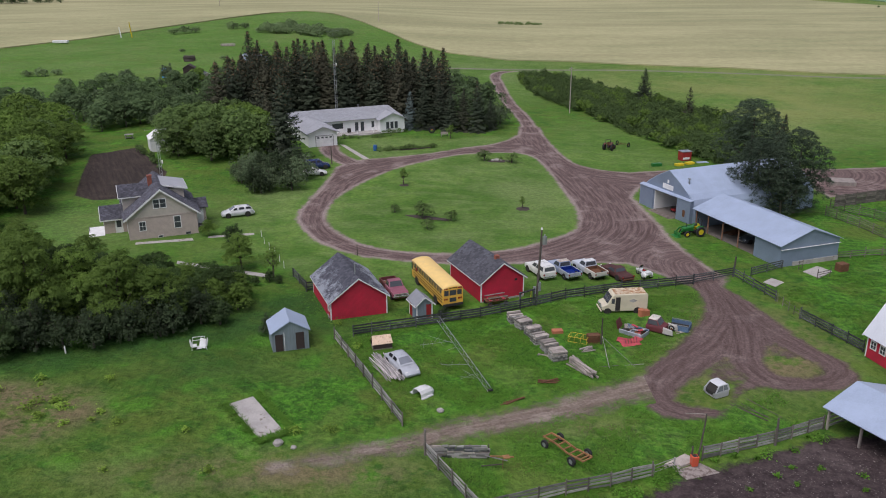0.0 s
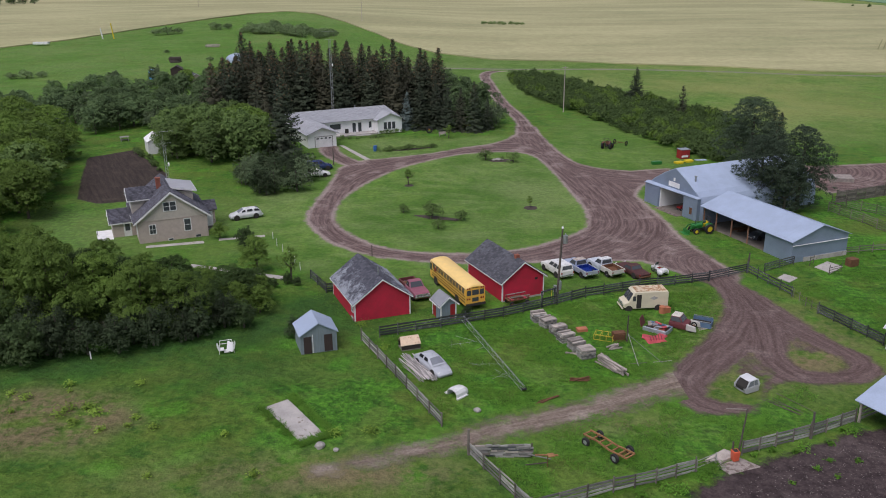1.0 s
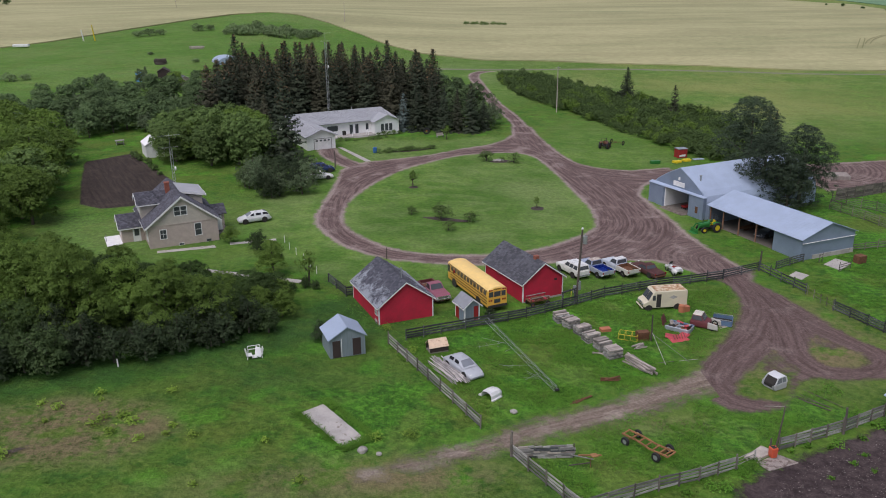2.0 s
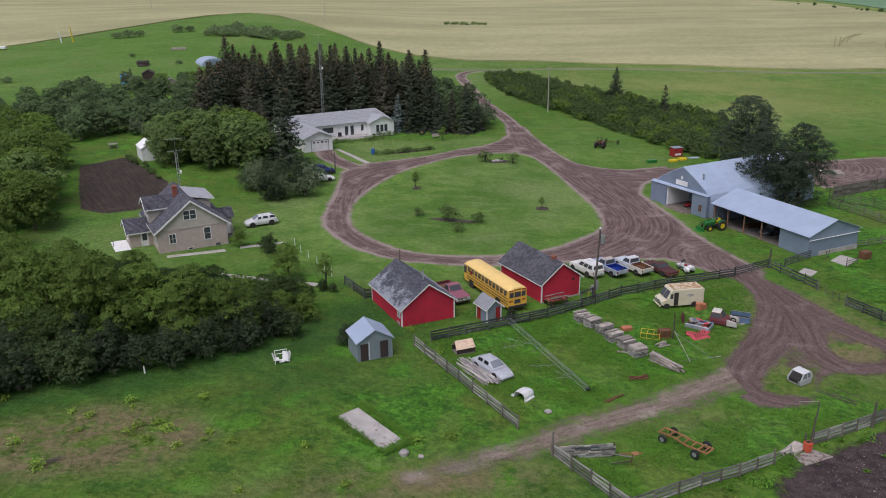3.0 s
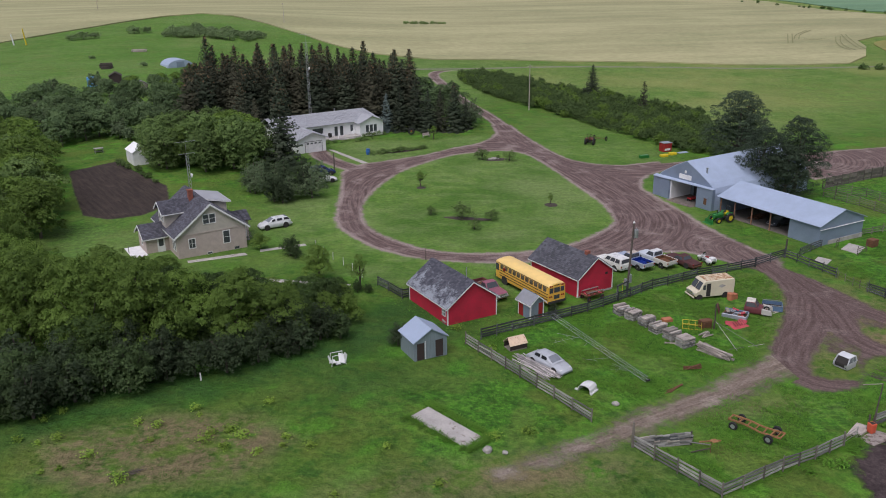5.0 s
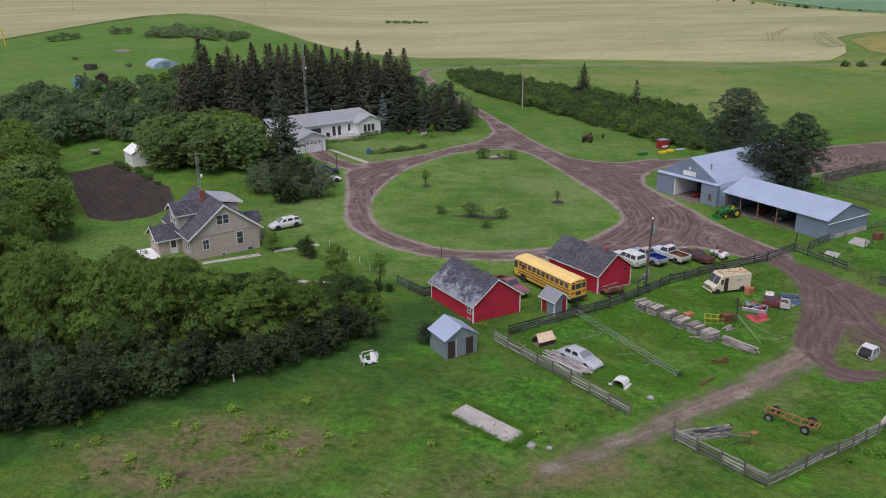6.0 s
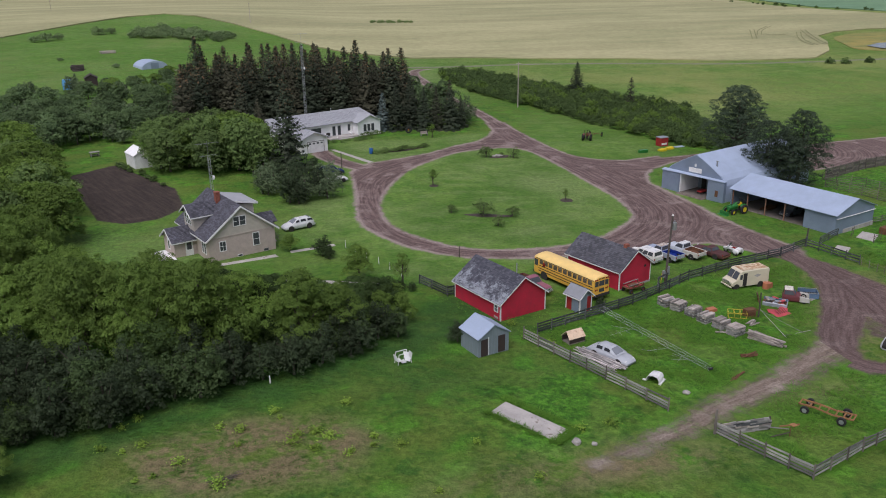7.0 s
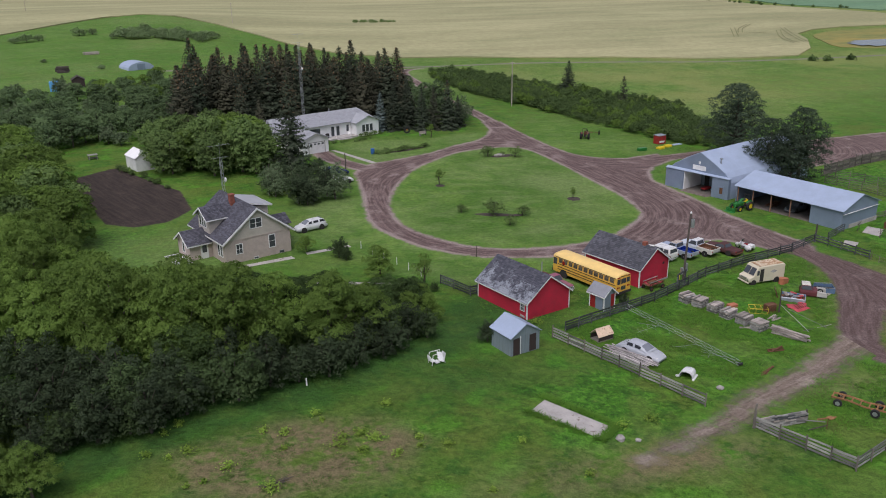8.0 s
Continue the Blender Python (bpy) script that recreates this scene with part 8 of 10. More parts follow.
def truck_cap():
    """A hut-shaped camper shell: two peeling slopes over brown boards, open at one end."""
    c = thing("truck_camper_shell", -6.25, 72.4, 16, "small brown wooden shelter with a peeling cream roof", "camper shell")
    cream = surface("peeling_cream", (0.66, 0.5, 0.36), 0.8, var=0.12, scale=2.0, worn=(0.36, 0.17, 0.11), worn_amount=0.44)
    box_part("base", (-0.9, 1.0, -0.62, 0.62, 0.0, 0.16), M_WOODPALE, c)
    for s in (-1, 1):
        bm = bmesh.new()
        hull8(bm, [(-0.9, s * 0.6 - 0.03, 0.16), (1.0, s * 0.6 - 0.03, 0.16), (1.0, s * 0.6 + 0.03, 0.16), (-0.9, s * 0.6 + 0.03, 0.16)], [(-0.9, s * 0.6 - 0.03, 0.62), (1.0, s * 0.6 - 0.03, 0.62), (1.0, s * 0.6 + 0.03, 0.62), (-0.9, s * 0.6 + 0.03, 0.62)])
        part("side_panel", bm, M_DOORDARK, c)
        bm = bmesh.new()
        hull8(bm, [(-1.0, s * 0.68, 0.6), (1.05, s * 0.68, 0.6), (0.98, s * 0.02, 1.26), (-0.9, s * 0.02, 1.26)], [(-1.0, s * 0.72, 0.64), (1.05, s * 0.72, 0.64), (0.98, s * 0.02, 1.33), (-0.9, s * 0.02, 1.33)])
        bmesh.ops.recalc_face_normals(bm, faces=bm.faces)
        bevelled(bm, 0.03, 2)
        part("roof_slope", bm, cream, c, "peeling cream roof slope")
    bm = bmesh.new()
    hull8(bm, [(0.9, -0.57, 0.16), (0.96, -0.57, 0.16), (0.96, 0.57, 0.16), (0.9, 0.57, 0.16)], [(0.9, -0.03, 1.2), (0.96, -0.03, 1.2), (0.96, 0.03, 1.2), (0.9, 0.03, 1.2)])
    part("end_panel", bm, M_DOORDARK, c)


def white_fender():
    """A white moulded truck shell section, arched and open at one end, lying in the grass."""
    f = thing("truck_canopy", -1.9, 63.3, -48, "white moulded truck canopy section lying in the grass", "truck canopy")
    bm = bmesh.new()
    prof = [(-0.62, 0.0), (-0.6, 0.4), (-0.42, 0.66), (0.0, 0.74), (0.42, 0.66), (0.6, 0.4), (0.62, 0.0)]
    rings = []
    for yy, k, hk in ((-0.75, 1.0, 1.0), (-0.1, 1.02, 1.04), (0.55, 0.92, 0.9), (0.85, 0.7, 0.62)):
        rings.append([bm.verts.new((x * k, yy, z * hk)) for x, z in prof])
    inner = [[bm.verts.new((x * k * 0.93, yy, z * hk * 0.92)) for x, z in prof] for yy, k, hk in ((-0.75, 1.0, 1.0), (0.5, 0.9, 0.88))]
    m = len(prof)
    for a, b in ((rings[0], rings[1]), (rings[1], rings[2]), (rings[2], rings[3]), (inner[1], inner[0]), (inner[0], rings[0])):
        for k in range(m - 1):
            bm.faces.new((a[k], a[k + 1], b[k + 1], b[k]))
    bm.faces.new(rings[3])
    bm.faces.new(inner[1])
    bmesh.ops.recalc_face_normals(bm, faces=bm.faces)
    part("shell", bm, WHITE_P, f)
    box_part("flange", (-0.95, -0.62, -0.75, -0.5, 0.0, 0.14), WHITE_P, f)
    box_part("flange", (0.6, 0.78, -0.78, 0.5, 0.0, 0.1), WHITE_P, f)


def van_cab():
    """A cut-off cab: a pillared shell, rounded over the roof and open where the nose was."""
    v = thing("van_cab", 24.1, 64.35, 205, "cut-off silver-grey truck cab with an open dark front", "truck cab")
    v.scale = (0.9, 0.9, 0.9)
    floor = [(-0.85, 0.1), (0.62, 0.1), (0.86, 0.34), (0.84, 0.66)]
    side = floor + [(0.4, 1.34), (0.2, 1.43), (-0.5, 1.45), (-0.76, 1.33), (-0.95, 0.8)]
    shell_mat = paint((0.43, 0.435, 0.45), rough=0.4)
    bm = bmesh.new()
    prism(bm, [(x * 0.93 - 0.04, 0.05 + z * 0.93) for x, z in side], -0.66, 0.66)
    bmesh.ops.recalc_face_normals(bm, faces=bm.faces)
    core = part("dark_inside", bm, M_DARK, v)
    for s in (-1, 1):
        bm = bmesh.new()
        prism(bm, floor[:2] + [(0.78, 0.34), (0.72, 0.72), (-0.93, 0.8)], *sorted((s * 0.66, s * 0.79)))
        bmesh.ops.recalc_face_normals(bm, faces=bm.faces)
        bevelled(bm, 0.03, 2)
        part("lower_side", bm, shell_mat, v)
        for a, b, w in (((0.74, 0.76), (0.3, 1.38), 0.1), ((-0.92, 0.78), (-0.72, 1.36), 0.16), ((-0.2, 0.78), (-0.18, 1.4), 0.08)):
            bm = bmesh.new()
            beam(bm, Vector((a[0], s * 0.74, a[1])), Vector((b[0], s * 0.64, b[1])), w, w)
            bmesh.ops.recalc_face_normals(bm, faces=bm.faces)
            part("pillar", bm, shell_mat, v)
        for x0, x1, x2, x3 in ((-0.82, -0.24, -0.26, -0.66), (-0.15, 0.6, 0.26, -0.13)):
            bm = bmesh.new()
            hull8(bm, [(x0, s * 0.73 - 0.02, 0.8), (x1, s * 0.73 - 0.02, 0.8), (x1, s * 0.73 + 0.02, 0.8), (x0, s * 0.73 + 0.02, 0.8)], [(x3, s * 0.67 - 0.02, 1.34), (x2, s * 0.67 - 0.02, 1.34), (x2, s * 0.67 + 0.02, 1.34), (x3, s * 0.67 + 0.02, 1.34)])
            bmesh.ops.recalc_face_normals(bm, faces=bm.faces)
            part("side_window", bm, M_SCREEN, v)
        bar("front_rim", (0.62, s * 0.72, 0.12), (0.86, s * 0.74, 0.36), 0.1, 0.1, shell_mat, v)
        bar("front_rim", (0.86, s * 0.74, 0.34), (0.82, s * 0.74, 0.76), 0.1, 0.1, shell_mat, v)
    bar("front_rim", (0.64, -0.72, 0.13), (0.64, 0.72, 0.13), 0.1, 0.1, shell_mat, v)
    bm = bmesh.new()
    prism(bm, [(0.42, 1.3), (0.3, 1.42), (-0.5, 1.48), (-0.72, 1.42), (-0.8, 1.3)], -0.7, 0.7)
    bmesh.ops.recalc_face_normals(bm, faces=bm.faces)
    bevelled(bm, 0.06, 3)
    part("roof", bm, paint((0.62, 0.63, 0.66), rough=0.4), v)
    bm = bmesh.new()
    prism(bm, [(-0.98, 0.1), (-0.86, 0.1), (-0.7, 1.36), (-0.76, 1.4), (-1.0, 0.8)], -0.74, 0.74)
    bmesh.ops.recalc_face_normals(bm, faces=bm.faces)
    bevelled(bm, 0.04, 2)
    part("back_panel", bm, shell_mat, v)
    box_part("lamp_bowl", (0.8, 0.92, 0.5, 0.74, 0.4, 0.62), M_ALU, core)


def truck_chassis():
    """A bare ladder frame on four wheels."""
    c = thing("truck_chassis", 9.35, 54.75, -53, "rusty orange bare truck chassis on four wheels", "chassis")
    for s in (-1, 1):
        bar("frame_rail", (-2.1, s * 0.42, 0.62), (-0.7, s * 0.42, 0.66), 0.08, 0.14, M_CHASSIS, c)
        bar("frame_rail", (-0.7, s * 0.42, 0.66), (0.6, s * 0.48, 0.5), 0.08, 0.14, M_CHASSIS, c)
        bar("frame_rail", (0.6, s * 0.48, 0.5), (2.3, s * 0.5, 0.62), 0.08, 0.14, M_CHASSIS, c)
        wheel(c, -1.45, s * 0.85, 0.36, 0.22, M_ALU)
        wheel(c, 1.5, s * 0.9, 0.38, 0.24, M_ALU)
    for x in (-2.05, -1.2, -0.5, 0.2, 0.9, 1.5, 1.95, 2.25):
        bar("cross_member", (x, -0.46, 0.58), (x, 0.46, 0.58), 0.09, 0.1, M_CHASSIS, c)
    for x, w in ((-1.45, 0.8), (1.5, 0.85)):
        bar("axle", (x, -w, 0.37), (x, w, 0.37), 0.1, 0.1, M_RUST, c, "pole")


def wire_cage(name, x, y, rz, size, label, material):
    c = thing(name, x, y, rz, label, "metal frame")
    a, b, h = size
    for z in (0.05, h):
        for s in (-1, 1):
            bar("rail", (-a, s * b, z), (a, s * b, z), 0.04, 0.04, material, c)
            bar("rail", (s * a, -b, z), (s * a, b, z), 0.04, 0.04, material, c)
    for k in range(4):
        u = -a + k * 2 * a / 3
        for s in (-1, 1):
            bar("upright", (u, s * b, 0), (u, s * b, h), 0.035, 0.035, material, c)
        bar("slat", (u, -b, h), (u, b, h), 0.035, 0.035, material, c)
    return c


def junk_trucks():
    """Cut-up pickups: a cab with nose, loose beds and panels."""
    c = thing("pickup_wreck", 22.1, 77.6, -35, "stripped pickup wreck with a cream roof and maroon doors", "pickup wreck")
    maroon = paint((0.13, 0.03, 0.035), (0.4, 0.36, 0.33), 0.3, 0.6)
    part("body", loft([(-0.9, 0.85, 0.8), (0.5, 0.85, 0.82), (1.0, 0.8, 0.7)], 0.12), maroon, c)
    cabin(c, (-0.85, 0.55), (-0.75, 0.15), 0.78, 0.64, 0.8, 1.4, maroon, 1, paint((0.62, 0.58, 0.5)))
    for s in (-1, 1):
        bm = bmesh.new()
        hull8(bm, [(0.9, s * 0.75 - 0.12, 0.15), (2.0, s * 0.75 - 0.12, 0.15), (2.0, s * 0.75 + 0.12, 0.15), (0.9, s * 0.75 + 0.12, 0.15)], [(0.9, s * 0.72 - 0.1, 0.85), (1.9, s * 0.72 - 0.1, 0.7), (1.9, s * 0.72 + 0.1, 0.7), (0.9, s * 0.72 + 0.1, 0.85)])
        bevelled(bm, 0.08, 2)
        part("wing", bm, paint((0.45, 0.43, 0.4), (0.2, 0.06, 0.06), 0.36, 0.6), c)
        wheel(c, 1.35, s * 0.7, 0.33, 0.2, M_RUST)
    b = thing("truck_bed", 24.6, 78.0, -28, "loose blue pickup bed with rails", "truck bed")
    box_part("floor", (-1.0, 1.0, -0.75, 0.75, 0.2, 0.28), M_DARK, b)
    for s in (-1, 1):
        box_part("side", (-1.0, 1.0, *sorted((s * 0.75, s * 0.85)), 0.1, 0.65), M_BLUEJUNK, b)
        bar("rail", (-1.0, s * 0.8, 0.75), (1.0, s * 0.8, 0.75), 0.05, 0.05, M_ALU, b)
    box_part("tailgate", (1.0, 1.07, -0.74, 0.74, 0.1, 0.65), M_BLUEJUNK, b)
    d = thing("truck_bed", 19.6, 76.7, -40, "dented blue-grey truck body filled with scrap", "truck bed")
    box_part("floor", (-1.35, 1.2, -0.8, 0.8, 0.1, 0.2), M_RUST, d)
    for s in (-1, 1):
        bm = bmesh.new()
        box(bm, -1.35, 1.2, *sorted((s * 0.78, s * 0.92)), 0.0, 0.5)
        bevelled(bm, 0.05)
        part("side", bm, M_BLUEJUNK if s > 0 else M_STEELBLUE, d)
    box_part("front_board", (1.13, 1.22, -0.76, 0.76, 0.0, 0.45), M_STEELBLUE, d)
    q = random.Random(5)
    for i, m in enumerate((M_RUST, M_WOODPALE, M_PINKRED, M_CHROME, M_RUST, M_DARK, M_WOOD, M_STEELBLUE, M_PINKRED, M_WOODPALE, M_CHROME, M_PINKRED)):
        p = pole = None
        cx, cy = q.uniform(-1.0, 0.8), q.uniform(-0.5, 0.5)
        bm = bmesh.new()
        box(bm, -0.35, 0.35, -0.2, 0.2, 0.0, 0.14)
        bevelled(bm, 0.04)
        o = part("scrap_piece", bm, m, d)
        o.matrix_basis = pose(cx, cy, 0.2 + i * 0.045, q.uniform(-20, 20), q.uniform(-15, 15), q.uniform(0, 180))
    r = thing("loose_car_door", 18.4, 78.1, 60, "maroon truck door panel leaning on edge", "truck panel")
    bm = bmesh.new()
    hull8(bm, [(-0.75, -0.06, 0), (0.75, -0.06, 0), (0.75, 0.04, 0), (-0.75, 0.04, 0)], [(-0.65, 0.25, 0.95), (0.55, 0.25, 0.95), (0.55, 0.32, 0.95), (-0.65, 0.32, 0.95)])
    bevelled(bm, 0.03)
    part("panel", bm, maroon, r)
    h = thing("truck_bonnet", 18.6, 74.5, 15, "faded red truck bonnet and panels lying flat", "truck bonnet")
    for k, (ox, oy, tz, s) in enumerate(((0, 0, 0, 1.35), (0.95, 0.35, 35, 0.9), (-0.5, 0.5, -30, 0.8))):
        bm = bmesh.new()
        hull8(bm, [(-0.8 * s, -0.55 * s, 0), (0.8 * s, -0.55 * s, 0), (0.7 * s, 0.55 * s, 0), (-0.7 * s, 0.55 * s, 0)], [(-0.65 * s, -0.35 * s, 0.14), (0.65 * s, -0.35 * s, 0.14), (0.55 * s, 0.4 * s, 0.16), (-0.55 * s, 0.4 * s, 0.16)])
        bevelled(bm, 0.04)
        o = part("bonnet", bm, M_PINKRED, h)
        o.matrix_basis = pose(ox, oy, 0.02 + 0.05 * k, 3, 3 * k, tz)
    for k in range(5):
        bar("strut", (-0.6 + k * 0.3, -0.4, 0.18), (-0.3 + k * 0.32, 0.45, 0.26 + 0.05 * (k % 2)), 0.07, 0.06, M_RUST if k % 2 else maroon, h)
    t = thing("orange_drum", 21.3, 81.2, 20, "rusty orange drum beside the van", "drum")
    bm = bmesh.new()
    tube(bm, (0, 0, 0), (0, 0, 0.75), 0.36, None, 14)
    box(bm, 0.1, 0.9, -0.3, 0.3, 0, 0.6)
    part("drum", bm, M_ORANGE, t)


def rusty_wagon():
    w = thing("hay_wagon", 5.7, 84.3 - 0.6, 20, "rusty flat hay wagon in front of the red shed", "wagon")
    for s in (-1, 1):
        bar("rail", (-1.25, s * 0.45, 0.62), (1.25, s * 0.45, 0.62), 0.09, 0.12, M_RUST, w)
        wheel(w, -0.95, s * 0.62, 0.27, 0.14, M_RUST)
        wheel(w, 0.95, s * 0.62, 0.27, 0.14, M_RUST)
        bar("side_rail", (-1.2, s * 0.48, 1.0), (1.25, s * 0.5, 1.05), 0.05, 0.09, M_WOOD, w)
        for x in (-1.1, 0, 1.1):
            bar("stake", (x, s * 0.48, 0.6), (x, s * 0.48, 1.05), 0.05, 0.05, M_RUST, w)
    for i in range(7):
        bar("deck_board", (-1.2 + i * 0.4, -0.5, 0.7), (-1.2 + i * 0.4, 0.5, 0.7), 0.3, 0.04, M_PINKRED if i % 2 else M_RUST, w)
    box_part("load", (-0.8, 0.5, -0.3, 0.3, 0.72, 0.88), M_RUST, w)


def lattice_tower(x, y, top, width, label, seed, arms=True):
    """A standing three-legged lattice mast with television antennas."""
    t = thing("antenna_tower", x, y, 20, label, "antenna tower")
    legs = [(math.cos(a) * width, math.sin(a) * width) for a in (0, 2.094, 4.189)]
    for k in range(3):
        bar("tower_leg", (*legs[k], -0.2), (*[v * 0.8 for v in legs[k]], top), 0.06, 0.06, M_ALU, t, "pole")
    n = int(top / 0.55)
    for i in range(n):
        for k in range(3):
            a, b = legs[k], legs[(k + 1) % 3]
            z0, z1 = i * top / n, (i + 1) * top / n
            bar("brace", (*a, z0), (*b, z1), 0.03, 0.03, M_ALU, t, "pole")
    if arms:
        bar("mast", (0, 0, top), (0, 0, top + 2.2), 0.038, 0.038, M_ALU, t, "pole")
        for z, ln in ((top + 0.2, 1.1), (top + 1.9, 1.5)):
            bar("antenna_boom", (-ln, 0, z), (ln, 0.2, z), 0.038, 0.038, M_ALU, t, "pole")
            for j in range(6):
                u = -ln + j * ln / 2.6
                bar("antenna_rod", (u, -0.6, z), (u, 0.6, z), 0.02, 0.02, M_ALU, t, "pole")
    bm = bmesh.new()
    tube(bm, (0.3, 0, top * 0.72), (0.5, 0, top * 0.72), 0.3, 0.3, 12)
    part("dish", bm, M_WHITE, t)
    return t


def utility_pole(x, y, h, label, can=False, lean=0.0, arm=False):
    p = thing("utility_pole", x, y, 10, label, "utility pole")
    bm = bmesh.new()
    tube(bm, (0, 0, -0.5), (lean, 0, h), 0.15, 0.1, 9)
    part("pole", bm, M_POST if can else M_WOODPALE, p)
    if can:
        bm = bmesh.new()
        tube(bm, (lean + 0.36, 0, h - 1.75), (lean + 0.36, 0, h - 0.85), 0.26, None, 12)
        tube(bm, (lean + 0.36, 0, h - 0.85), (lean + 0.36, 0, h - 0.6), 0.08, 0.06, 8)
        part("transformer", bm, M_ALU, p, "grey transformer can")
        box_part("meter_box", (0.12, 0.42, -0.2, 0.2, 1.2, 2.2), M_ALU, p)
        box_part("meter_box", (-0.4, -0.12, -0.15, 0.15, 0.9, 1.7), M_ALU, p)
        bm = bmesh.new()
        tube(bm, (lean, 0, h), (lean, 0, h + 0.22), 0.13, 0.06, 10)
        part("yard_lamp", bm, M_WHITE, p)
        bar("conduit", (0.14, 0.1, 0), (lean + 0.1, 0.1, h - 1.8), 0.04, 0.04, M_ALU, p, "pole")
        bar("yellow_guard", (-0.75, -0.2, -0.2), (-0.7, -0.2, 1.5), 0.07, 0.07, M_YELLOWBAR, p, "pole")
    if arm:
        bar("crossarm", (-0.7, 0, h - 0.3), (0.7, 0, h - 0.3), 0.08, 0.1, M_WOODPALE, p)
    return p


def slab(name, corners, t, label, material, category="slab"):
    x0, y0 = corners[0]
    s = thing(name, x0, y0, 0, label, category)
    z0 = gz(x0, y0)
    bm = bmesh.new()
    q = [(x - x0, y - y0, gz(x, y) - z0) for x, y in corners]
    hull8(bm, [(a, b, c - 0.2) for a, b, c in q], [(a, b, c + t) for a, b, c in q])
    bmesh.ops.recalc_face_normals(bm, faces=bm.faces)
    bevelled(bm, 0.02)
    part("concrete", bm, material, s)
    return s


def stone(x, y, size, label="grey field stone in the grass", seed=1, category="stone"):
    s = thing("field_stone", x, y, seed * 40, label, category)
    bm = bmesh.new()
    bmesh.ops.create_icosphere(bm, subdivisions=2, radius=size)
    q = random.Random(seed)
    for v in bm.verts:
        v.co *= q.uniform(0.8, 1.12)
        v.co.z = v.co.z * 0.6 + size * 0.35
    part("stone", bm, M_ROCK, s)


def post_thing(name, x, y, h, r, label, material, lean=(0, 0)):
    p = thing(name, x, y, 0, label, "post")
    bm = bmesh.new()
    q = random.Random(int(x * 10))
    prev = Vector((0, 0, -0.4))
    for k in range(1, 6):
        u = k / 5
        cur = Vector((lean[0] * u + q.uniform(-0.05, 0.05) * h / 4, lean[1] * u, h * u))
        tube(bm, prev, cur, r * (1.05 - 0.35 * (u - 0.2)), r * (1.05 - 0.35 * u), 8)
        prev = cur
    part("pole", bm, material, p)
    return p


lying_tower()
truck_cap()
white_fender()
van_cab()
truck_chassis()
junk_trucks()
rusty_wagon()
wire_cage("yellow_cage", 13.5, 74.7, -25, (0.95, 0.55, 0.6), "yellow tubular metal cage in the grass", M_YELLOWBAR)
wire_cage("rusty_rack", 15.0, 74.5, 10, (0.7, 0.45, 0.75), "rusty brown metal rack", M_RUST)
slab("rack_top", [(14.4, 74.2), (15.6, 74.4), (15.5, 75.1), (14.3, 74.9)], 0.82, "rusty sheet on a rack", M_RUST, "sheet metal")
slab("sheet_metal", [(11.1, 76.2), (12.2, 76.4), (12.1, 77.1), (11.0, 76.9)], 0.3, "faded orange-brown sheet of metal in the grass", M_ORANGE, "panel")
slab("concrete_pad", [(-18.25, 60.7), (-14.6, 55.5), (-12.75, 56.5), (-16.5, 62.1)], 0.07, "weathered concrete slab sunk in the grass", M_CONCRETE)
slab("concrete_pad", [(17.9, 51.5), (20.7, 52.5), (19.5, 53.7), (17.3, 52.6)], 0.1, "mud-stained concrete pad at the water trough", M_PADSLAB)
slab("wooden_platform", [(16.6, 53.2), (17.7, 52.9), (19.4, 53.9), (18.6, 54.7)], 0.25, "pale wooden platform beside the fence", M_WOODPALE, "platform")
slab("concrete_pad", [(38.3, 91.3), (39.2, 89.8), (40.8, 91.2), (39.8, 92.6)], 0.08, "pale concrete slab by the shed", M_CONCRETE)
slab("concrete_pad", [(44.6, 94.9), (45.6, 92.7), (48.3, 95.0), (47.2, 96.9)], 0.08, "pale concrete slab by the shed", M_CONCRETE)
slab("wagon_deck", [(67.5, 138.0), (71.5, 137.2), (72.3, 140.2), (68.2, 141.0)], 0.7, "pale flat trailer deck in the dirt yard", M_WOODPALE, "trailer")
slab("garden_walk", [(-33.5, 96.2), (-33.3, 95.2), (-21.5, 90.9), (-21.2, 91.8)], 0.05, "narrow pale concrete garden walk", M_CONCRETE, "path")
slab("garden_walk", [(-32.3, 106.1), (-32.2, 105.3), (-26.2, 106.9), (-26.4, 107.7)], 0.05, "narrow pale concrete garden walk", M_CONCRETE, "path")
slab("house_walk", [(-34.2, 105.2), (-41.2, 103.2), (-41.0, 102.4), (-33.8, 104.3)], 0.05, "concrete walk along the house wall", M_CONCRETE, "path")
slab("house_walk", [(-21.2, 164.3), (-20.2, 164.1), (-14.2, 152.3), (-15.2, 151.8)], 0.06, "pale garden path beside the garage drive", M_CONCRETE, "path")
utility_pole(10.35, 84.95, 8.4, "dark power pole with transformer can and yard lamp", True, 0.35)
utility_pole(31.9, 206.5, 11.5, "pale wooden utility pole in the hedge", arm=True)
utility_pole(-33, 433, 10, "thin distant utility pole in the wheat", arm=True)
utility_pole(-160, 610, 10, "thin distant utility pole in the wheat", arm=True)
lattice_tower(-41.9, 117.7, 10.5, 0.25, "galvanised television tower behind the farmhouse", 1)
lattice_tower(-24.2, 184.5, 19.0, 0.32, "tall galvanised lattice tower behind the ranch house", 2)
post_thing("yard_post", 15.65, 74.0, 2.9, 0.09, "slim rusty steel post in the junk yard", M_POST)
post_thing("crooked_pole", 19.3, 53.75, 4.3, 0.075, "crooked dark wooden pole with a crossarm", M_POST, (0.35, 0.1))
post_thing("corral_post", 26.35, 56.45, 2.5, 0.12, "stout grey-brown corral post", M_POSTGREY)
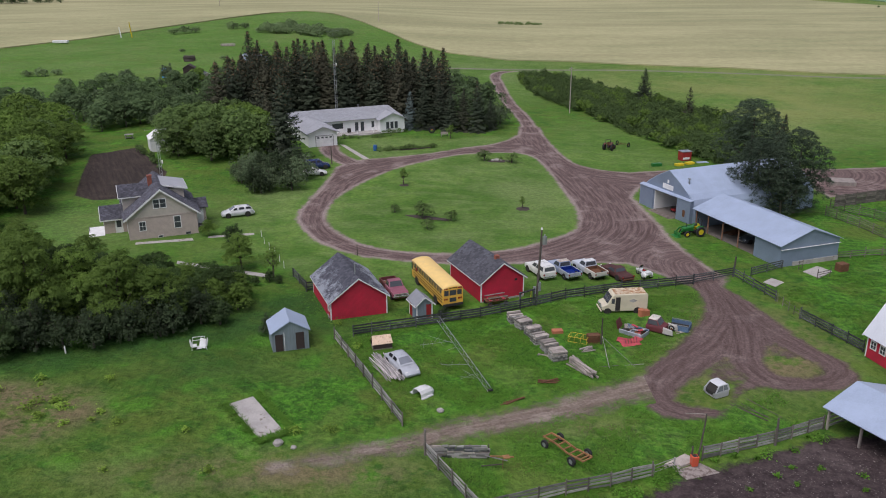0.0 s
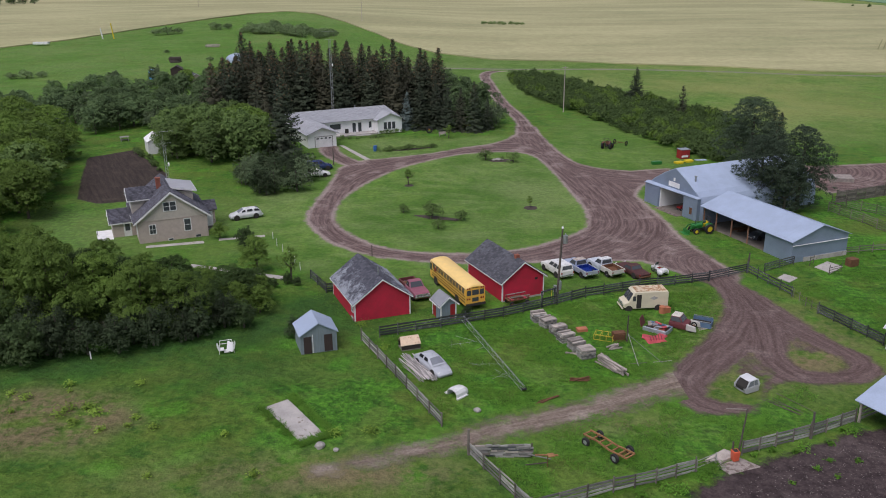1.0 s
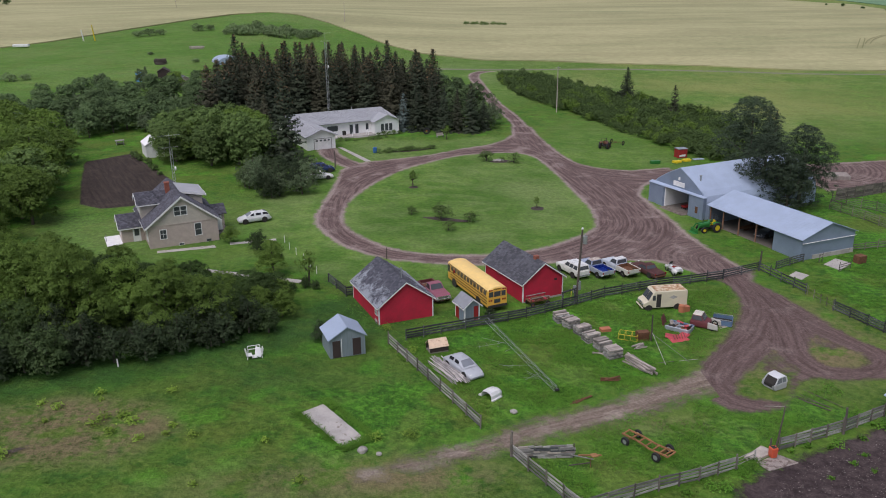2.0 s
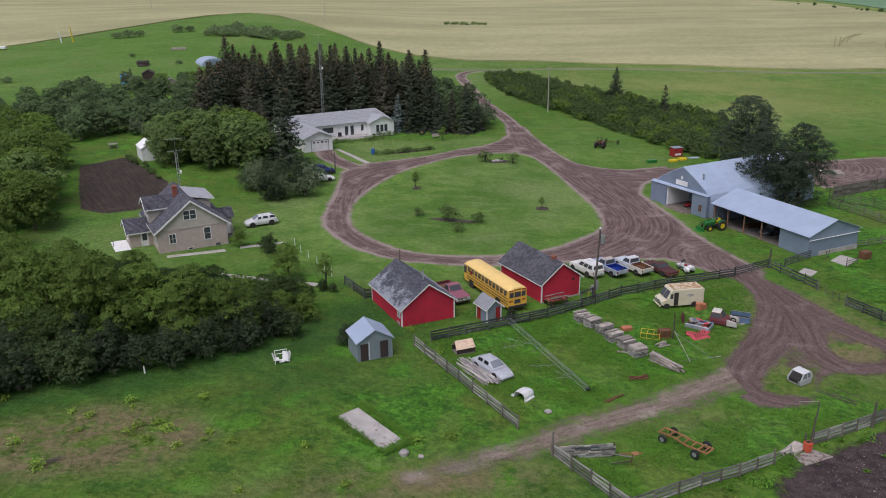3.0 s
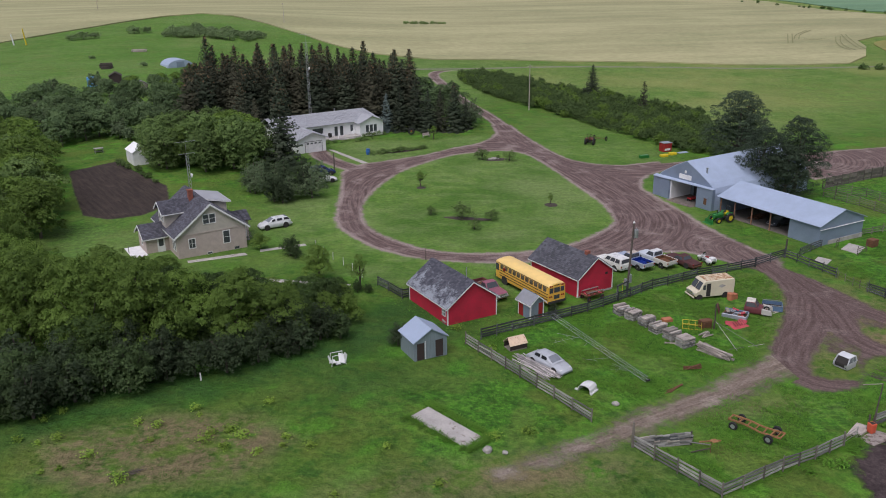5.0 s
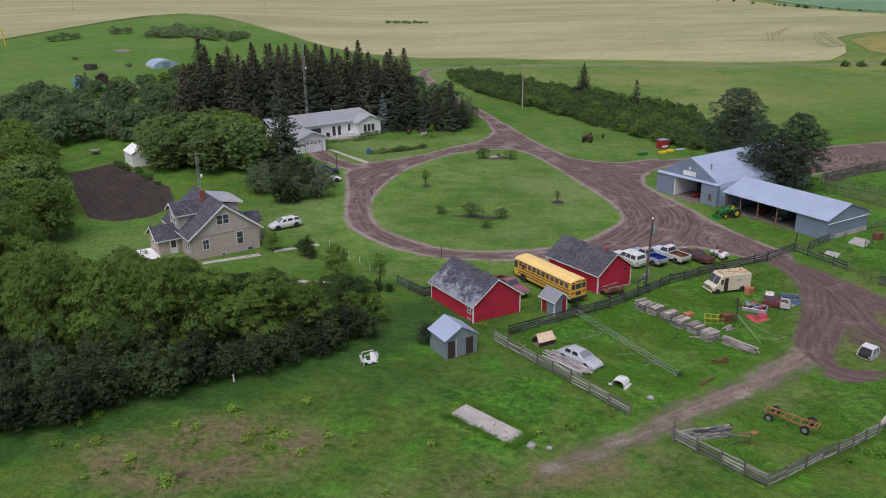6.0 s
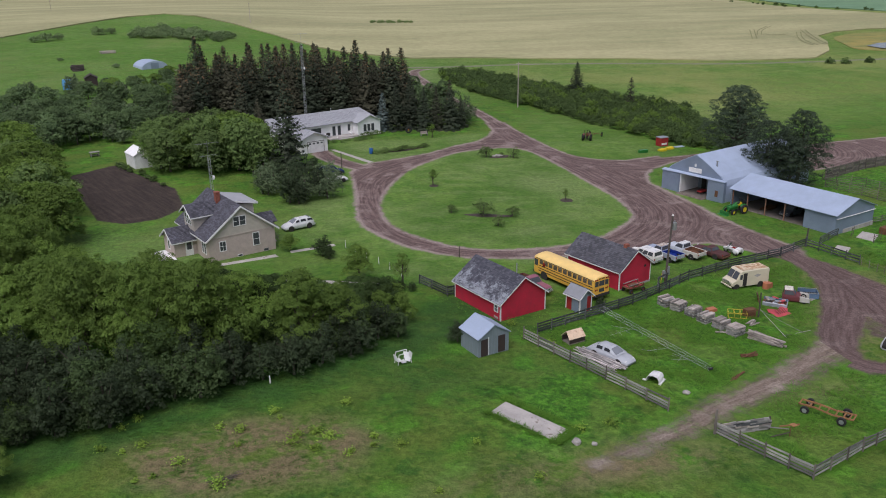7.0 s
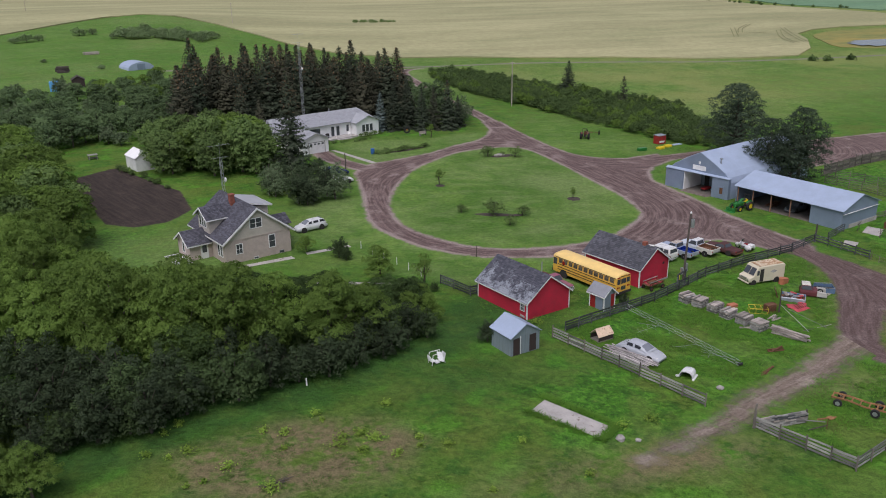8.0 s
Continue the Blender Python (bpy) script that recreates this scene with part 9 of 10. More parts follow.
post_thing("gate_post", -1.55, 53.85, 2.3, 0.12, "tall grey gate post at the fence end", M_POSTGREY)
post_thing("gate_post", 35.3, 93.15, 2.6, 0.14, "tall dark gate post", M_POST, (0.1, 0))
post_thing("trough_post", 18.8, 53.6, 1.6, 0.1, "short dark post beside the trough", M_POST)
post_thing("yard_post", -11.2, 98.9, 1.6, 0.06, "thin dark post at the driveway edge", M_POST)
post_thing("driveway_post", -20.7, 147.6, 3.2, 0.12, "dark wooden post beside the driveway", M_POST)
post_thing("marker_post", -36.0, 69.9, 0.75, 0.08, "short white marker post by the bushes", M_WHITE)
for x, y in ((-25, 106), (-24, 103.1), (-22.9, 100.9), (-21.7, 98.7), (-20.7, 96.4), (-19.7, 94.0)):
    post_thing("garden_stake", x, y, 1.0, 0.04, "thin white garden stake", M_WHITE)
bar("crossarm", (0.33, 0.1, 4.25), (-1.1, 0.5, 4.1), 0.05, 0.05, M_WOODPALE, bpy.data.objects["crooked_pole"])
for k, (x1, y1) in enumerate(((15.5, 68.9), (18.0, 69.3))):
    s = thing("leaning_pole", x1, y1, 0, "thin grey pole leaning from the yard post", "pole")
    bar("pole", (0, 0, 0.05), (15.7 - x1, 73.9 - y1, 1.0), 0.055, 0.055, M_WOOD, s, "pole")
    bar("pole", (-0.9, 0.3, 0.06), (1.0, 0.5, 0.08), 0.05, 0.05, M_WOOD, s, "pole")
tub = thing("orange_tub", 18.95, 53.35, 10, "bright orange-red plastic tub on the pad", "tub")
bm = bmesh.new()
hull8(bm, [(-0.24, -0.24, 0.1), (0.24, -0.24, 0.1), (0.24, 0.24, 0.1), (-0.24, 0.24, 0.1)], [(-0.28, -0.28, 0.95), (0.28, -0.28, 0.95), (0.28, 0.28, 0.95), (-0.28, 0.28, 0.95)])
bevelled(bm, 0.06, 2)
part("tub_wall", bm, surface("orange_plastic", (0.6, 0.1, 0.045), 0.4, var=0.1), tub)
box_part("water", (-0.19, 0.19, -0.19, 0.19, 0.951, 0.955), M_DARK, tub)
arch = thing("loading_frame", 8.3, 82.75, 33, "dark timber frame standing in the fence line", "timber frame")
for x in (0.0, 1.9):
    bar("post", (x, 0, -0.3), (x, 0, 1.75), 0.15, 0.15, M_BLACKFENCE, arch)
bar("lintel", (-0.15, 0, 1.78), (2.05, 0, 1.78), 0.15, 0.14, M_BLACKFENCE, arch)
imp = thing("rusty_implement", 4.3, 52.4, 10, "rusty implement seat on a T-shaped frame", "farm implement")
bar("upright", (0, 0, -0.2), (0, 0, 1.0), 0.07, 0.07, M_RUST, imp, "pole")
bar("beam", (-0.9, 0.3, 1.0), (0.8, -0.1, 0.98), 0.08, 0.1, M_CHASSIS, imp)
bar("drawbar", (0.0, 0, 0.4), (-1.6, 0.4, 0.15), 0.07, 0.07, M_POST, imp)
box_part("seat_plate", (0.0, 0.5, -0.25, 0.2, 0.99, 1.05), M_CHASSIS, imp)
for k, (x, y, s) in enumerate(((-13.0, 54.8, 0.42), (-11.7, 54.3, 0.25), (10.1, 152.4, 0.55), (9.3, 152.2, 0.4), (10.9, 152.5, 0.35), (17.6, 53.0, 0.2), (-0.4, 60.4, 0.35))):
    stone(x, y, s, seed=k + 1)


def patio_set():
    """White garden glider: two slatted seats facing each other on one frame."""
    g = thing("garden_glider", -23.7, 71.3, 15, "white metal garden glider with two seats", "garden seat")
    g.matrix_basis = g.matrix_basis @ Matrix.Diagonal((0.82, 0.82, 0.82, 1))
    for s in (-1, 1):
        for x in (-0.85, 0.85):
            bar("leg", (x, s * 0.45, 0), (x * 0.8, s * 0.45, 1.35), 0.06, 0.06, M_WHITE, g)
        bar("top_rail", (-0.7, s * 0.45, 1.33), (0.7, s * 0.45, 1.33), 0.06, 0.06, M_WHITE, g)
        box_part("seat", (s * 0.28, s * 0.8, -0.42, 0.42, 0.42, 0.48) if s > 0 else (-0.8, -0.28, -0.42, 0.42, 0.42, 0.48), M_WHITE, g)
        for k in range(4):
            bar("back_slat", (s * 0.85, -0.33 + k * 0.22, 0.45), (s * 1.0, -0.33 + k * 0.22, 1.15), 0.03, 0.14, M_WHITE, g)
    box_part("foot_board", (-0.3, 0.3, -0.4, 0.4, 0.14, 0.18), M_WHITE, g)
    bm = bmesh.new()
    hull8(bm, [(0.0, -0.5, 0.5), (0.6, -0.55, 0.2), (0.7, -0.5, 0.25), (0.1, -0.45, 0.55)], [(0.2, 0.3, 1.2), (0.8, 0.2, 0.95), (0.85, 0.25, 1.0), (0.25, 0.35, 1.25)])
    part("awning_panel", bm, M_WHITE, g)


patio_set()

# ---- lawn, gardens and far things ----
def mulch_ring(x, y, r, label="dark mulch ring in the lawn", oblong=1.0, rz=0.0):
    m = thing("mulch_bed", x, y, rz, label, "flower bed")
    bm = bmesh.new()
    q = random.Random(int(x * 7 + y))
    n = 22
    c = bm.verts.new((0, 0, 0.1))
    ring = [bm.verts.new((math.cos(6.283 * i / n) * r * oblong * q.uniform(0.9, 1.08), math.sin(6.283 * i / n) * r * q.uniform(0.88, 1.08), 0.0)) for i in range(n)]
    for i in range(n):
        bm.faces.new((c, ring[i], ring[(i + 1) % n]))
    part("mulch", bm, M_MULCH, m)


mulch_ring(-3.6, 116.4, 0.85, "long dark mulch bed with shrubs in the lawn", 6.2, -21)
mulch_ring(12.1, 121.5, 1.2)
mulch_ring(-6.8, 134.1, 0.9)
mulch_ring(10.2, 152.2, 1.2, "stone-edged bed with shrubs in the lawn", 2.6, 5)


def small_box(name, x, y, rz, dims, label, material, category, z0=0.0, bevel=0.04):
    b = thing(name, x, y, rz, label, category)
    w, d, h = dims
    bm = bmesh.new()
    box(bm, -w / 2, w / 2, -d / 2, d / 2, z0, h)
    bevelled(bm, bevel)
    part("body", bm, material, b)
    return b


small_box("rusty_feeder", 49.6, 95.4, 20, (1.3, 1.0, 1.0), "rusty brown steel feeder box in the grass", M_RUST, "feeder")
fuel = small_box("red_tank_box", 47.1, 156.6, 15, (2.0, 1.6, 1.75), "red painted storage box with a grey lid on the grass", M_REDTRIM, "storage box")
box_part("lid", (-1.05, 1.05, -0.85, 0.85, 1.75, 1.86), M_STEELBLUE, fuel)
box_part("white_stripe", (-0.8, 0.6, -0.83, -0.8, 0.3, 0.7), M_WHITE, fuel)
small_box("green_bin", 40.4, 151.6, 10, (1.9, 0.8, 0.6), "green metal implement box on the grass", M_JDGREEN, "storage box")
for x, y in ((44.9, 152.2), (47.2, 153.4)):
    y1 = small_box("yellow_header", x, y, 20, (1.7, 0.9, 0.4), "yellow machine shield lying on the grass", M_JDYELLOW, "machine part")
    box_part("flange", (-0.6, 0.6, -0.6, -0.45, 0.0, 0.25), M_JDYELLOW, y1)
small_box("grey_sheet", 50.0, 154.6, 12, (2.2, 1.0, 0.12), "grey sheet metal lying on the grass", M_TIN, "sheet metal", 0.0, 0.01)
rake = thing("hay_rake", 37.6, 169.0, 40, "rusty old hay rake behind the tractor", "hay rake")
for s in (-1, 1):
    wheel(rake, 0, s * 1.5, 0.5, 0.08, M_RUST, 0.2)
bar("axle", (0, -1.5, 0.5), (0, 1.5, 0.5), 0.08, 0.08, M_RUST, rake, "pole")
bar("drawbar", (0, 0, 0.5), (-2.0, 0, 0.45), 0.08, 0.08, M_RUST, rake)
for k in range(8):
    bar("tine", (0.1, -1.3 + k * 0.37, 0.7), (0.6, -1.3 + k * 0.37, 0.1), 0.03, 0.03, M_RUST, rake, "pole")
barrel = thing("rain_barrel", -13.6, 159.4, 0, "blue plastic rain barrel at the flower bed", "barrel")
bm = bmesh.new()
tube(bm, (0, 0, 0), (0, 0, 0.55), 0.36, 0.42, 14)
tube(bm, (0, 0, 0.55), (0, 0, 1.1), 0.42, 0.36, 14)
part("drum", bm, M_PLASTICBLUE, barrel)
mulch_ring(-7.6, 160.9, 0.8, "flower border along the front lawn", 7.0, 20)


def white_shed():
    s = gable_house("garden_shed", -57.0, 156.4, 25, 3.4, 4.8, 2.4, 3.5, M_WHITE, M_SIDING, "small white garden shed among trees", "shed", 0.15, 0, 0.3, rib=0.5, trim=None, corner=False)


white_shed()
hive = thing("garden_table", -65.9, 169.2, 20, "weathered grey garden table on the lawn", "table")
box_part("table_top", (-0.9, 0.9, -0.6, 0.6, 0.85, 0.95), M_WOOD, hive)
for sx in (-0.7, 0.7):
    for sy in (-0.4, 0.4):
        bar("leg", (sx, sy, -0.1), (sx, sy, 0.85), 0.12, 0.12, M_WOOD, hive)
box_part("shelf", (-0.8, 0.8, -0.5, 0.5, 0.3, 0.36), M_WOOD, hive)

# patio things by the ranch house
def porch_chair(x, y, rz):
    c = thing("porch_chair", x, y, rz, "white resin chair on the porch", "chair", "porch chairs", z=0.3)
    box_part("seat", (-0.25, 0.25, -0.25, 0.25, 0.4, 0.45), M_WHITE, c)
    box_part("backrest", (-0.25, 0.25, 0.22, 0.27, 0.45, 0.95), M_WHITE, c)
    for sx in (-0.22, 0.22):
        for sy in (-0.22, 0.22):
            bar("leg", (sx, sy, 0), (sx, sy, 0.42), 0.05, 0.05, M_WHITE, c)


def at_house(lx, ly):
    m = pose(-27.0, 161.3, 0, 0, 0, 24) @ Vector((lx, ly, 0))
    return m.x, m.y


porch_chair(*at_house(7.4, 9.6), 40)
porch_chair(*at_house(8.6, 9.4), 10)
porch_chair(*at_house(16.9, 9.5), -20)
grill_x, grill_y = at_house(11.5, 9.6)
grill = thing("barbecue_grill", grill_x, grill_y, 24, "dark covered barbecue grill on the porch", "grill", z=0.3)
box_part("cover", (-0.35, 0.35, -0.25, 0.25, 0.2, 1.1), M_DARK, grill, bevel=0.06)
play = thing("lawn_ornament", -2.6, 177.8, 0, "rusty orange ornamental wheel on the lawn", "ornament")
wheel(play, 0, 0, 0.75, 0.1, M_ORANGE, 0.25)
seat = thing("garden_bench", 0.2, 174.6, 15, "small weathered garden bench by the spruces", "bench")
box_part("seat", (-0.8, 0.8, -0.25, 0.25, 0.42, 0.48), M_WOODPALE, seat)
box_part("backrest", (-0.8, 0.8, 0.22, 0.27, 0.5, 0.95), M_WOODPALE, seat)
for sx in (-0.7, 0.7):
    box_part("leg", (sx - 0.05, sx + 0.05, -0.2, 0.25, -0.1, 0.42), M_WOOD, seat)

# far pasture
blue = small_box("blue_tank", -87.0, 260.5, 5, (2.6, 2.2, 2.8), "bright blue storage box in the pasture", M_SKYBLUE, "storage box")
gable_house("pasture_hut", -83.0, 264.5, 10, 3.5, 4.0, 2.2, 3.2, M_DOORDARK, M_DOORDARK, "small dark hut at the pasture edge", "hut", 0.2, 0, trim=None, corner=False)
gable_house("pasture_hut", -73.2, 249.5, 30, 4.0, 5.0, 1.8, 3.0, M_WOODPALE, M_ASPHALT, "small weathered hut among bushes", "hut", 0.2, 0, trim=M_WHITE, corner=False)
arch_shed = thing("pasture_shed", -66.0, 295.0, 25, "pale arch-roofed metal shed beyond the trees", "shed")
bm = bmesh.new()
prism(bm, [(4.4 * math.cos(math.pi * i / 10), 2.7 * math.sin(math.pi * i / 10) ** 0.8 - 0.2) for i in range(11)], 0.0, 9.0)
bmesh.ops.recalc_face_normals(bm, faces=bm.faces)
part("arch_shell", bm, M_TIN, arch_shed)
box_part("door", (-1.3, 1.3, -0.05, -0.003, -0.2, 1.9), M_TINWALL, arch_shed)
pole_pile("machinery_heap", -90.5, 297, 5, 3.6, 4.5, 34, "dark heap of old farm machinery in the pasture", M_POST, 31, 4, 0.4, "board")
pole_pile("lumber_heap", -86.5, 337, 5, 4.6, 3.0, 16, "pale heap of timber in the pasture", M_WOODPALE, 32, 2, 0.4, "board")
for x, y, h, m, lab in ((-139.8, 365, 4.5, M_WHITE, "white upright auger pipe"), (-135, 364.7, 6.5, M_JDYELLOW, "yellow upright auger pipe")):
    post_thing("grain_auger", x, y, h, 0.28, lab + " in the far pasture", m, (-0.6, 0))
small_box("far_trailer", -157.8, 346, 5, (6.0, 2.2, 1.4), "white flat trailer at the field edge", M_WHITE, "trailer", 0.5)
# slough water
me, wx, wy = grid_mesh("pond", np.arange(205, 262, 4.0), np.arange(280, 304, 3.0), lambda a, b: ground_height(a, b) + 0.55, lambda a, b: ((a - 236) / 24) ** 2 + ((b - 291) / 9) ** 2 < 1)
m_water, n_w, l_w, p_w = nodes_of("slough_water")
p_w.inputs["Base Color"].default_value, p_w.inputs["Roughness"].default_value = (0.1, 0.12, 0.14, 1), 0.04
me.materials.append(m_water)
tagged(new("water", me), "pale still water of a small slough", "pond", kind="structure")

car("stored_car", 42.8, 106.7, 199.5, "dark old car stored inside the pole shed", paint((0.07, 0.08, 0.1), (0.14, 0.12, 0.11), 0.3, 0.5), 4.6, 1.8, SEDAN, (-1.85, 1.2, -0.95, 0.05, 0.86, 1.4), (1.4, -1.35), soft=True)
pole_pile("stored_lumber", 41.4, 110.2, 20, 3.0, 1.6, 14, "dark boards and scrap stored in the shed", M_RUST, 41, 3, 0.14, "board")
cart = thing("shop_cart", 36.0, 121.0, 20, "small red cart inside the workshop doorway", "cart")
box_part("tray", (-0.9, 0.9, -0.45, 0.45, 0.42, 0.7), M_REDTRIM, cart, bevel=0.04)
for sx in (-0.6, 0.6):
    for sy in (-0.4, 0.4):
        wheel(cart, sx, sy, 0.24, 0.12)

# ---- single shrubs and far growth ----
for x, y, s in ((-3.3, 116.0, 1.75), (1.1, 114.9, 1.15), (-2.4, 110.8, 1.1), (7.7, 152.3, 1.6), (12.9, 151.0, 1.5), (-7.5, 118.6, 0.95), (10.9, 152.6, 0.6)):
    plant("bush", x, y, s, None, "lawn shrubs")
plant("sapling", -20.3, 90.2, 1.25, None, "yard bushes", 0, 1.1, "slender young tree beside the garden walk")
plant("sapling", -6.8, 134.1, 0.95, None, "lawn saplings")
plant("sapling", 12.1, 121.6, 0.62, None, "lawn saplings")
plant("sapling", 1.4, 172.2, 0.95, None, "lawn saplings")
q_bed = random.Random(44)
for i in range(13):
    plant("bush", *at_house(7.6 + i * 0.95 + q_bed.uniform(-0.4, 0.4), 6.0 - i * 0.1 + q_bed.uniform(-0.7, 0.7)), q_bed.uniform(0.3, 0.75), None, "flower border shrubs", 0, q_bed.uniform(0.6, 1.1))
for i in range(22):
    u = i / 21
    plant("bush", -12.9 + u * 10.6 + q_bed.uniform(-0.4, 0.4), 158.9 + u * 3.9 + q_bed.uniform(-0.6, 0.6), q_bed.uniform(0.35, 0.95), None, "lawn flower border", 0, q_bed.uniform(0.6, 1.1), "leafy green plant in a flower border")
for i in range(5):
    plant("bush", *at_house(18.8 + i * 1.2, 7.9), 0.6 + 0.2 * (i % 2), None, "house wall shrubs")
for x, y, k, s in ((-28.3, 103.2, "thicket", 0.55), (-24.8, 93.4, "elm0", 0.58), (-27.6, 102.0, "thicket", 0.4), (-20.6, 89.4, "thicket", 0.3), (-21.9, 88.2, "thicket", 0.26), (-19.3, 88.9, "thicket", 0.24), (-17.6, 74.6, "willow1", 0.5), (-56.6, 71.0, "willow0", 0.9), (-55.0, 69.2, "willow1", 0.8), (-32.2, 106.2, "elm1", 0.3), (-0.2, 79.6, "willow1", 0.3)):
    plant(k, x, y, s, None, "yard bushes")
grove([(-62, 74), (-56.5, 65.5), (-59.5, 62.5), (-65, 57), (-75, 52), (-78, 72)], 3.4, ["willow0", "willow1", "willow0", "thicket"], 0.8, 1.15, 12, "front grove")
for k, (x, y, s) in enumerate(((-128, 264, 1.2), (-124, 266, 0.9), (-132, 263, 0.9), (-116, 378, 1.5), (-112, 381, 1.2), (-120, 375, 1.2), (-98, 394, 1.5), (-93, 396, 1.2), (-79, 300, 0.7), (-100, 320, 0.6))):
    plant("wisp%d" % (k % 2), x, y, s, None, "pasture bushes", 0.2, 0.85)
grove([(-84, 378), (-66, 372), (-44, 358), (-40, 372), (-58, 392), (-80, 402)], 5.0, ["wisp0", "wisp1"], 0.9, 1.7, 13, "pasture bushes", 0.2, 0.9)
grove([(-84, 240), (-70, 238), (-52, 232), (-48, 262), (-62, 272), (-70, 256), (-80, 250)], 5.0, ["mid1", "far1", "farwillow0"], 0.5, 0.72, 14, "pasture bushes")
for x, y, k in ((-94, 246, 1.0), (-97, 251, 0.8), (-84.5, 253, 1.1), (-81.5, 250, 0.9)):
    plant("farwillow1", x, y, k, None, "pasture bushes")
hedge("field_bushes", "low green bushes round a wet spot in the wheat", [(28, 448), (50, 446), (54, 456), (32, 458)], 3.0, ["shrub0", "shrub1"], 0.45, 0.75, 15, LEAF_FIELD)
for x, y in ((164.3, 258.4), (169.5, 256.6), (179, 256.5)):
    plant("shrub1", x, y, 1.2, None, "roadside shrubs", 0.9)
grove([(-420, 720), (-330, 735), (-330, 745), (-420, 735)], 9.0, ["far0", "far1"], 1.0, 1.3, 16, "far tree line")
hedge("far_hedge", "thin distant hedge between two fields", [(320, 500), (345, 430), (350, 432), (326, 510), (330, 640), (324, 640)], 11.0, ["shrub0", "shrub1", "shrub2"], 0.6, 1.1, 17)

for x, y, k in ((-60.2, 158.6, 0.5), (-59.0, 156.4, 0.6), (-57.6, 154.2, 0.45), (-55.4, 151.8, 0.55), (-54.2, 149.0, 0.4), (-53.0, 146.8, 0.5), (-51.2, 143.4, 0.35)):
    plant("shrub%d" % (int(y) % 3), x, y, k, None, "garden edge bushes", 0, 0.9, "leafy green bush at the edge of the garden")
for x, y, k, s in ((-56.2, 58.2, "elm1", 0.54), (-58.8, 58.9, "elm0", 0.52), (-60.6, 57.6, "elm1", 0.6), (-57.1, 63.6, "willow0", 0.62), (-54.9, 64.4, "willow1", 0.58), (-52.6, 65.2, "willow0", 0.55), (-46.2, 73.6, "maple0", 0.72), (-47.6, 76.0, "elm1", 0.85)):
    plant(k, x, y, s, None, "front grove")

# ---- grass tufts and weeds ----
def grass_tufts(name, label, ring, count, tall, leaf, seed, avoid=None, blades=5, clumpy=0.0, upright=0.42):
    """Tufts of bent blades scattered over a ring, thinner where avoid is small."""
    g = np.random.default_rng(seed)
    ring = np.array(ring, float)
    x = g.uniform(ring[:, 0].min(), ring[:, 0].max(), count * 3)
    y = g.uniform(ring[:, 1].min(), ring[:, 1].max(), count * 3)
    ok = inside(x, y, ring)
    if avoid is not None:
        ok &= avoid(x, y) > 0.4
    if clumpy:
        w = np.sin(x * 0.9 + 2.1 * np.sin(y * 0.37)) + np.sin(y * 1.1 + 1.7 * np.sin(x * 0.53)) + np.sin((x + y) * 0.41)
        ok &= w + g.normal(0, 0.7, x.shape) > clumpy
    x, y = x[ok][:count], y[ok][:count]
    n = len(x)
    z = ground_height(x, y)
    base = np.repeat(np.stack([x, y, z], 1), blades, 0) + g.normal(0, 0.09, (n * blades, 3)) * [1, 1, 0]
    a = g.uniform(0, 6.283, n * blades)
    h = tall * g.uniform(0.5, 1.25, n * blades) * np.repeat(g.uniform(0.6, 1.3, n), blades)
    w = h * 0.1
    side = np.stack([np.cos(a), np.sin(a), 0 * a], 1) * w[:, None]
    lean = np.stack([-np.sin(a), np.cos(a), 0 * a], 1) * (h * g.uniform(1.2, 2.0, n * blades) * (0.42 / upright) ** 0.7)[:, None]
    up = np.stack([0 * a, 0 * a, h * upright], 1)
    v = np.stack([base - side, base + side, base + side * 0.7 + up * 0.65 + lean * 0.4, base - side * 0.7 + up * 0.65 + lean * 0.4, base + up + lean], 1).reshape(-1, 3)
    i = np.arange(n * blades)[:, None] * 5
    faces = np.hstack([i, i + 1, i + 2, i + 3]).tolist() + np.hstack([i + 3, i + 2, i + 4]).tolist()
    return tagged(new(name, mesh_of(name, v, faces, leaf, normals=np.repeat(unit(g.normal(0, 0.22, (n * blades, 3)) * [1, 1, 0] + [0, 0, 1]), 5, 0))), label, "grass", kind="stuff")


PAD = np.array([(-18.6, 60.7), (-14.6, 55.1), (-12.4, 56.5), (-16.4, 62.6)])


SHED_PADS = np.array([(36.0, 90.3), (38.4, 88.7), (49.2, 94.6), (46.8, 97.0)])


def clear(x, y):
    return np.minimum(np.minimum(np.minimum(region_distance(x, y, PAD), region_distance(x, y, SHED_PADS)) + 0.3, farm_road(x, y)), np.minimum(distance_to_line(x, y, TRACK)[0] - 0.3, region_distance(x, y, FEEDLOT)))


grass_tufts("long_grass", "long green grass of the fenced junk yard", [(-10, 74), (-3.5, 58), (16, 66), (29, 77), (29.5, 88), (13, 84.5)], 12000, 0.2, LEAF_GRASS, 3, clear, 6, -0.2, 0.55)
grass_tufts("meadow_grass", "rough meadow grass in front of the sheds", [(-62, 46), (14, 46), (18, 52), (-1, 54), (-11, 72), (-19, 90), (-22, 77), (-40, 70), (-58, 62)], 9000, 0.16, LEAF_MEADOW, 4, clear, 5, 0.5, 0.5)
grass_tufts("pen_grass", "lush grass inside the corner pen", [(-1, 53.5), (2.5, 47.2), (16, 52.5), (30, 59), (30, 66), (22, 60), (14, 63)], 5000, 0.2, LEAF_GRASS, 5, clear, 6, -0.2, 0.55)
grass_tufts("fence_grass", "tall grass beyond the lane fence", [(36, 92), (42, 73), (60, 75), (66, 104), (52, 100), (42, 95)], 5000, 0.2, LEAF_GRASS, 6, clear, 5, -0.2, 0.55)
